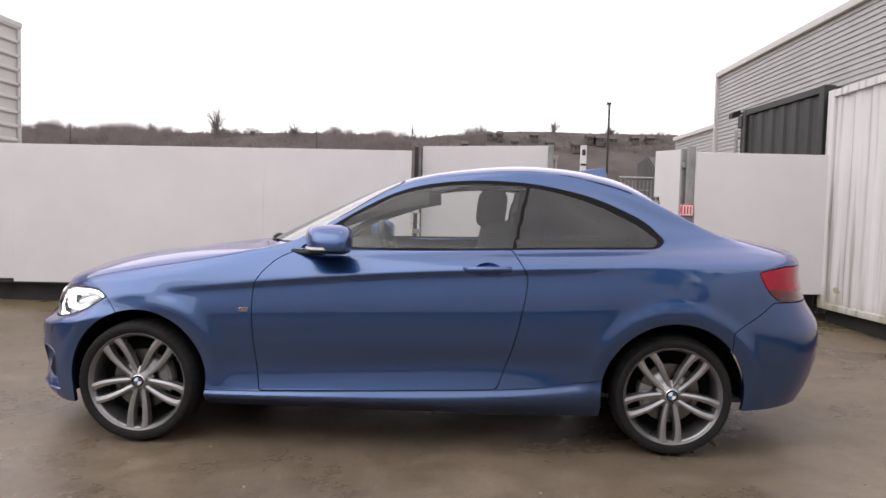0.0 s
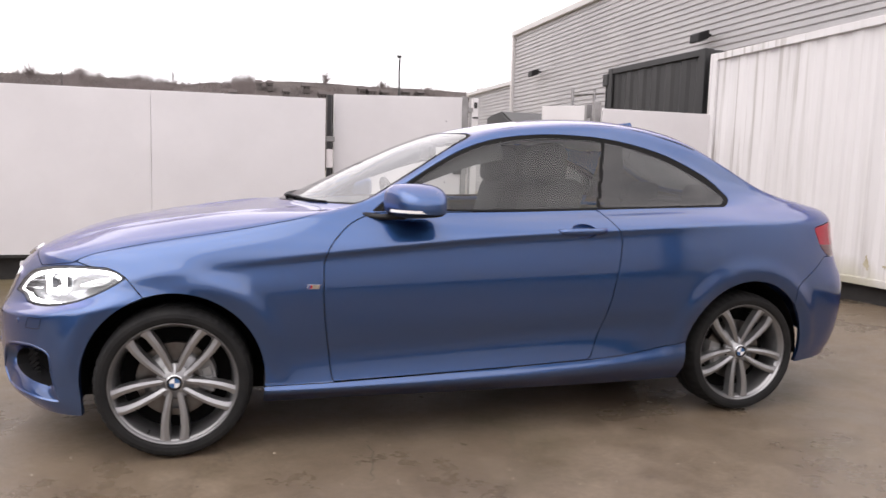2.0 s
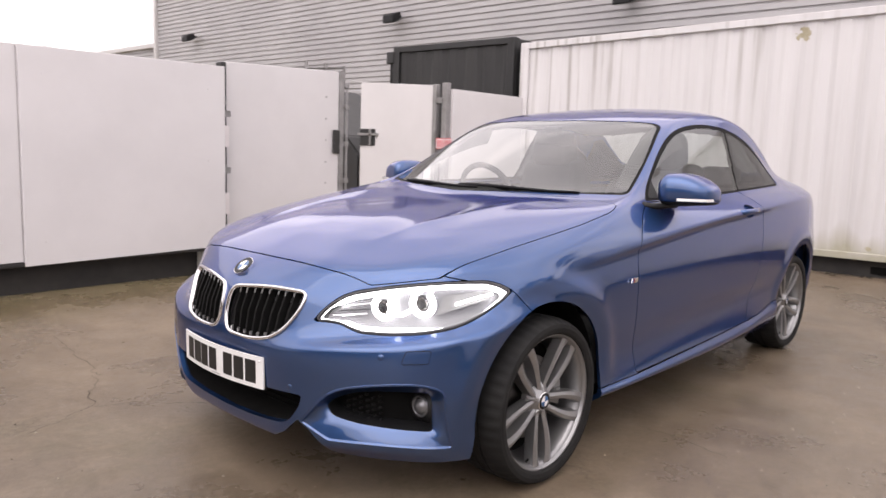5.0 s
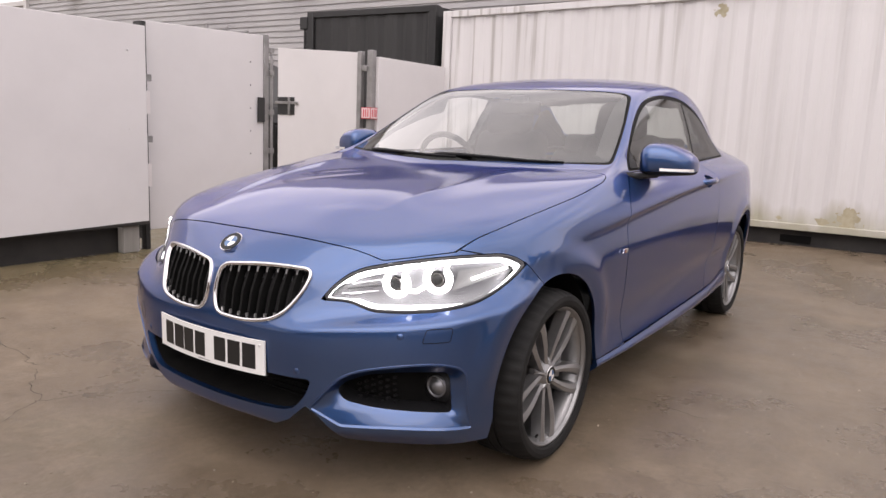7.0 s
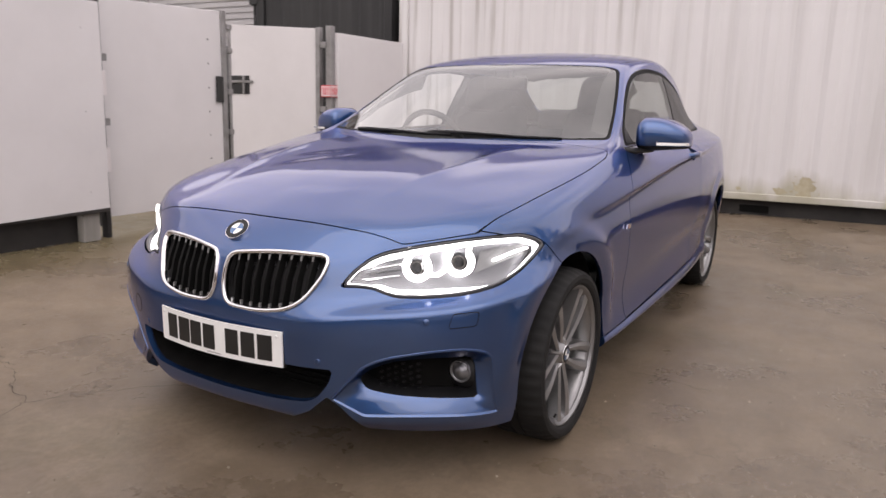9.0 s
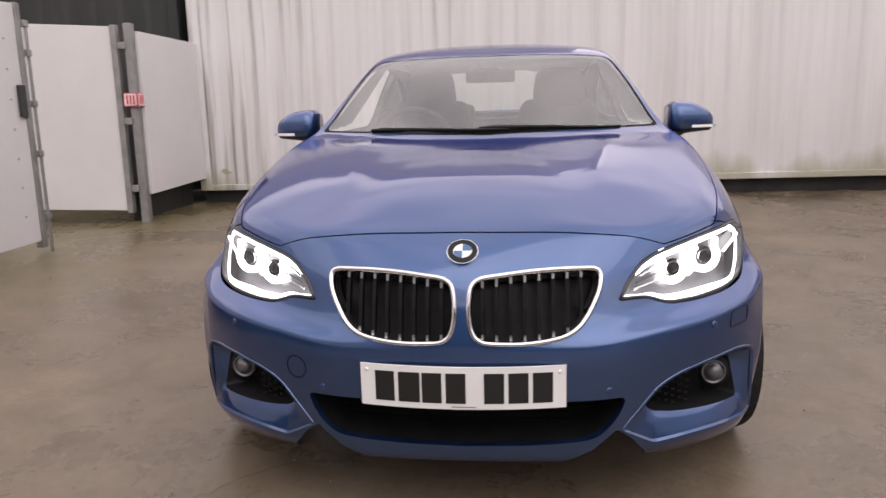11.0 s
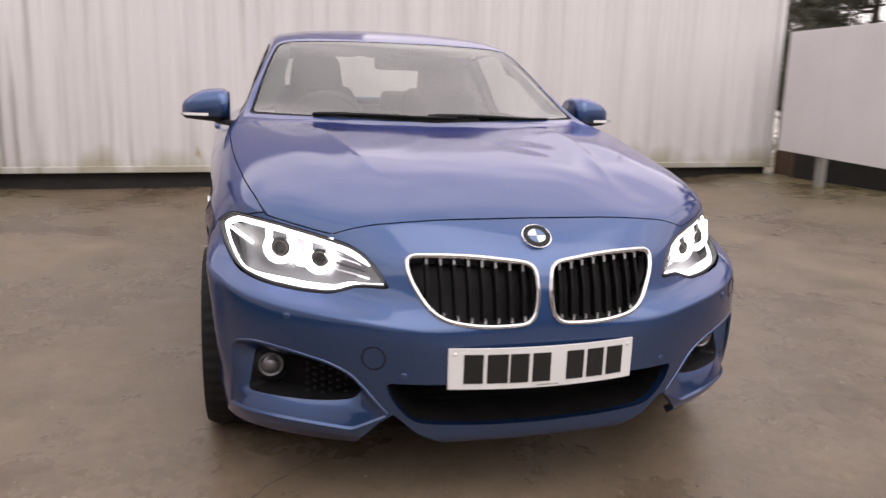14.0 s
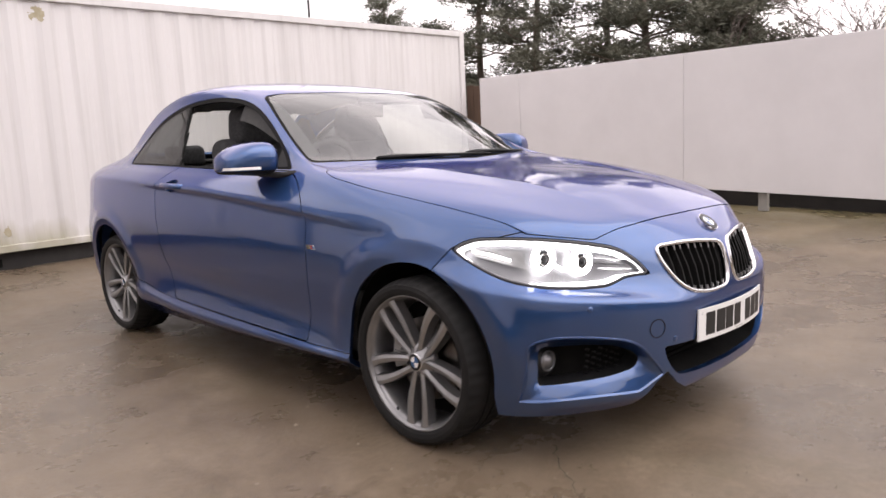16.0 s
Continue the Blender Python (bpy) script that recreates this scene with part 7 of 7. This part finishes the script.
def build_bare_tree(x, y, z, h, seed, label="bare winter tree with fine upright twigs", depth=4, thick=1.0):
    rng = random.Random(seed)
    tree = empty("bare_tree", label, "tree", "bare trees")
    store = []
    branch(None, rng, Vector((x, y, z)), Vector((rng.gauss(0, .05), 0, 1)).normalized(), h * .30, h * .018 * thick, depth, store)
    crown = bmesh.new()
    for k, (pts, rad) in enumerate(store):
        b = tube_bm(pts, rad, 6 if k == 0 else 3)
        if k == 0:
            part("trunk", b, BARK, tree, smooth=True)
            continue
        me = bpy.data.meshes.new("tmp")
        b.to_mesh(me)
        b.free()
        crown.from_mesh(me)
        bpy.data.meshes.remove(me)
    part("crown", crown, TWIGS, tree, "fine bare twigs")


def far_tree(rng, x, y, z, tall, wide):
    """A bare tree far off: a tapered trunk and a dome of fine twigs."""
    tree = empty("bare_tree", "bare winter tree with a fine twiggy crown on the skyline", "tree", "bare trees")
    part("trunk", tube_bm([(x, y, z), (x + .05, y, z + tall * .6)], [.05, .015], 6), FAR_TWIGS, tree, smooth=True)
    verts, faces = [], []
    for _ in range(int(26 + 15 * wide)):
        a = rng.uniform(-1.2, 1.2)
        reach = rng.uniform(.5, 1.0) * rng.uniform(.88, 1.0)
        root = Vector((x + rng.gauss(0, .03) * wide, y + rng.uniform(-.3, .3), z + tall * rng.uniform(.0, .22)))
        tip = Vector((x + math.sin(a) * wide * .55 * reach, y + rng.uniform(-1, 1) * wide * .3, z + tall * (.08 + .92 * math.cos(a * .92)) * reach))
        mid = root.lerp(tip, .5) + Vector((-math.sin(a) * .06 * wide, 0, -.02 * tall))
        for p, q, w in ((root, mid, .045), (mid, tip, .026)):
            k = len(verts)
            verts += [(p.x - w, p.y, p.z), (p.x + w, p.y, p.z), (q.x + w * .6, q.y, q.z), (q.x - w * .6, q.y, q.z)]
            faces.append((k, k + 1, k + 2, k + 3))
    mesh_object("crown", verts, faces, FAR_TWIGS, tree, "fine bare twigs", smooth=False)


def build_distance():
    rng = random.Random(5)
    # a wooded ridge across the valley
    D = 170.0

    def ridge(x):
        return 17.2 + .7 * ease((x + 75) / 30) - .6 * ease((x + 25) / 20) + .8 * noise.noise(Vector((x * .03, 7.1, 0))) + 2.0 * ease((x + 14) / 30) - 2.6 * ease((x - 55) / 50)

    verts, faces = [], []
    cols, rows = 150, 10
    for i in range(cols + 1):
        x = -330 + 660 * i / cols
        for j in range(rows + 1):
            t = j / rows
            verts.append((x, D - 60 + 60 * t, -2 + (ridge(x) + 2) * t ** .8 + .5 * noise.noise(Vector((x * .15, t * 9, 2)))))
    for i in range(cols):
        for j in range(rows):
            k = i * (rows + 1) + j
            faces.append((k, k + rows + 1, k + rows + 2, k + 1))
    h = mesh_object("hillside", verts, faces, HILL)
    tagged(h, "brown wooded winter hillside across the valley", "hill", kind="structure")
    # the woods on it: fans of bare twigs, thick and uneven
    verts, faces = [], []
    for _ in range(7000):
        x = rng.uniform(-150, 110)
        t = rng.uniform(.45, 1.0) ** .5
        y = D - 60 + 60 * t
        z = -2 + (ridge(x) + 2) * t ** .8 - .4
        tall = (1.1 + 2.8 * max(0.0, noise.noise(Vector((x * .13, 1.3, 4))) + .15)) * rng.uniform(.55, 1.25)
        tall *= .55 if x > 5 else 1.3
        for _ in range(7):
            a = rng.gauss(0, .32)
            e = Vector((x + math.sin(a) * tall, y, z + math.cos(a) * tall * rng.uniform(.7, 1.05)))
            w = .030 + .03 * rng.random()
            k = len(verts)
            verts += [(x - w, y, z), (x + w, y, z), (e.x, e.y, e.z)]
            faces.append((k, k + 1, k + 2))
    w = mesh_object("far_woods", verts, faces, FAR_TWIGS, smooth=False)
    tagged(w, "dense bare brown woods along the skyline", "woods", kind="stuff")
    # houses on the ridge
    for k in range(18):
        x = 1 + 62 * k / 17 + rng.uniform(-1.5, 1.5)
        t = rng.uniform(.62, .93)
        z = -2 + (ridge(x) + 2) * t ** .8
        y = D - 62 + 60 * t
        house = empty("house", "distant pale house with a dark pitched roof", "house", "houses on the hillside")
        wd, hh = rng.uniform(1.0, 1.7), rng.uniform(.35, .7)
        part("wall", box_bm(x - wd / 2, x + wd / 2, y - 2, y + 2, z - 1, z + hh), HOUSE_WALL, house)
        roof = bmesh.new()
        q = [roof.verts.new(p) for p in ((x - wd / 2 - .2, y - 2.2, z + hh), (x + wd / 2 + .2, y - 2.2, z + hh), (x + wd / 2 + .2, y + 2.2, z + hh), (x - wd / 2 - .2, y + 2.2, z + hh),
                                          (x - wd / 2 - .2, y, z + hh + .8), (x + wd / 2 + .2, y, z + hh + .8))]
        for f in ((0, 1, 5, 4), (2, 3, 4, 5), (0, 4, 3), (1, 2, 5), (0, 3, 2, 1)):
            roof.faces.new([q[i] for i in f])
        part("roof", roof, HOUSE_ROOF, house)
        for d in (-.25, .25):
            part("window", box_bm(x + d * wd - .15, x + d * wd + .15, y - 2.03, y - 1.98, z + .02, z + .26), LINER, house)
    # single trees and lamp columns against the sky
    for px, tall, wide in ((-57.5, 8.6, 9.5), (-11.5, 3.6, .8)):
        far_tree(rng, px, D - 3, ridge(px) - .4, tall, wide)
    for k in range(9):
        px = -112 + 10.5 * k + rng.uniform(-4.0, 4.0)
        far_tree(rng, px, D - 3 + rng.uniform(-2, 2), ridge(px) - 1.2, rng.uniform(2.6, 4.2), rng.uniform(5.0, 8.0))
    for px, tall, wide in ((21, 3.4, 4.4), (34, 2.2, 4.0), (58, 2.6, 5.0)):
        far_tree(rng, px, D - 3, ridge(px) - .6, tall, wide)
    for x, y, h in ((-22, 110.0, 13.2), (9.66, 38.8, 7.43), (-44.5, 80, 9.5)):
        lamp = empty("street_lamp", "slim dark lamp column against the sky", "lamp", "lamp columns")
        part("column", tube_bm([(x, y, 0), (x, y, h)], [.09, .06], 8), BLACK_STEEL, lamp)
        part("lantern", box_bm(x - .16, x + .10, y - .08, y + .08, h - .04, h + .10, .02), BLACK_STEEL, lamp)


def build_trees():
    for k, (x, y, h, sp) in enumerate(((11.6, -13.4, 7.2, .9), (9.7, -13.0, 7.6, .95), (8.2, -14.2, 7.4, .9), (6.6, -13.2, 7.4, .95), (5.3, -14.6, 6.6, .9),
                                       (18.4, -16.0, 6.6, .8), (14.0, -13.8, 4.5, .8), (4.4, -13.0, 4.0, .7))):
        build_pine(x, y, h, 20 + k, sp)
    for k, (x, y, h) in enumerate(((3.6, -13.0, 4.8), (2.4, -12.6, 4.6), (1.2, -13.5, 4.6), (15.2, -13.5, 5.2), (-.5, -14, 4.4), (3.1, -14.2, 5.4), (1.8, -13.9, 5.2), (.5, -13.2, 5.0), (-1.4, -13.4, 5.0))):
        build_bare_tree(x, y, 0, h, 60 + k, depth=5, thick=.75)
    pole = empty("lamp_column", "slim pole beyond the container", "pole")
    part("shaft", tube_bm([(21.0, -14.6, 0), (21.0, -14.6, 9.5)], .05, 8), BLACK_STEEL, pole)


def build_yard_clutter():
    cart = empty("covered_trailer", "dark covered trailer beyond the open gate", "trailer")
    body = bmesh.new()
    out = [(0, .3), (3.4, .3), (3.4, 2.1), (2.6, 2.15), (.3, 1.35), (0, 1.1)]
    lo = [body.verts.new((4.4 + a * .05, 5.2 + a, z)) for a, z in out]
    hi = [body.verts.new((6.6, 5.2 + a, z)) for a, z in out]
    body.faces.new(lo)
    body.faces.new(hi[::-1])
    for i in range(6):
        j = (i + 1) % 6
        body.faces.new((lo[j], lo[i], hi[i], hi[j]))
    bmesh.ops.recalc_face_normals(body, faces=body.faces[:])
    bmesh.ops.bevel(body, geom=body.edges[:], offset=.03, segments=2, affect="EDGES")
    part("cover", body, BLACK_STEEL, cart, "dark cover")
    for y in (5.9, 7.7):
        part("tyre", place_at(lathe_bm([(.18, 0), (.3, .02), (.3, .18), (.18, .2)], 24, "x"), 4.5, y, .35), TYRE, cart)
    cage = empty("wire_cage", "grey wire mesh cage beyond the gateway", "cage")
    for k in range(9):
        part("wire", tube_bm([(3.85 + k * .055, 6.4, .1), (3.85 + k * .055, 6.4, 1.72)], .008, 5), GALV, cage)
    for k in range(6):
        part("wire", tube_bm([(3.85, 6.4, .45 + .22 * k), (4.29, 6.4, .45 + .22 * k)], .008, 5), GALV, cage)
    part("top_bar", tube_bm([(3.82, 6.4, 1.73), (4.32, 6.4, 1.73)], .02, 8), GALV, cage)
    rail = empty("handrail", "grey tubular handrail beyond the gate", "rail")
    for x in (6.4, 6.85, 7.3):
        part("upright", tube_bm([(x, 9.0, 0), (x, 9.0, 2.75)], .03, 8), GALV, rail)
    part("bar", tube_bm([(6.4, 9.0, 2.62), (7.3, 9.0, 2.72)], .025, 8), GALV, rail)


build_ground()
build_cracks()
build_grit()
build_back_fence()
build_gates()
for ob in list(scene.collection.objects):
    if ob.parent is None and ob.name.split(".")[0] in ("wall_north", "gate", "gate_post", "warning_sign"):
        ob.location = (-.055, -.055, 0)
build_containers()
build_buildings()
build_reflection_wall()
build_right_fence()
build_yard_clutter()
build_distance()
build_trees()
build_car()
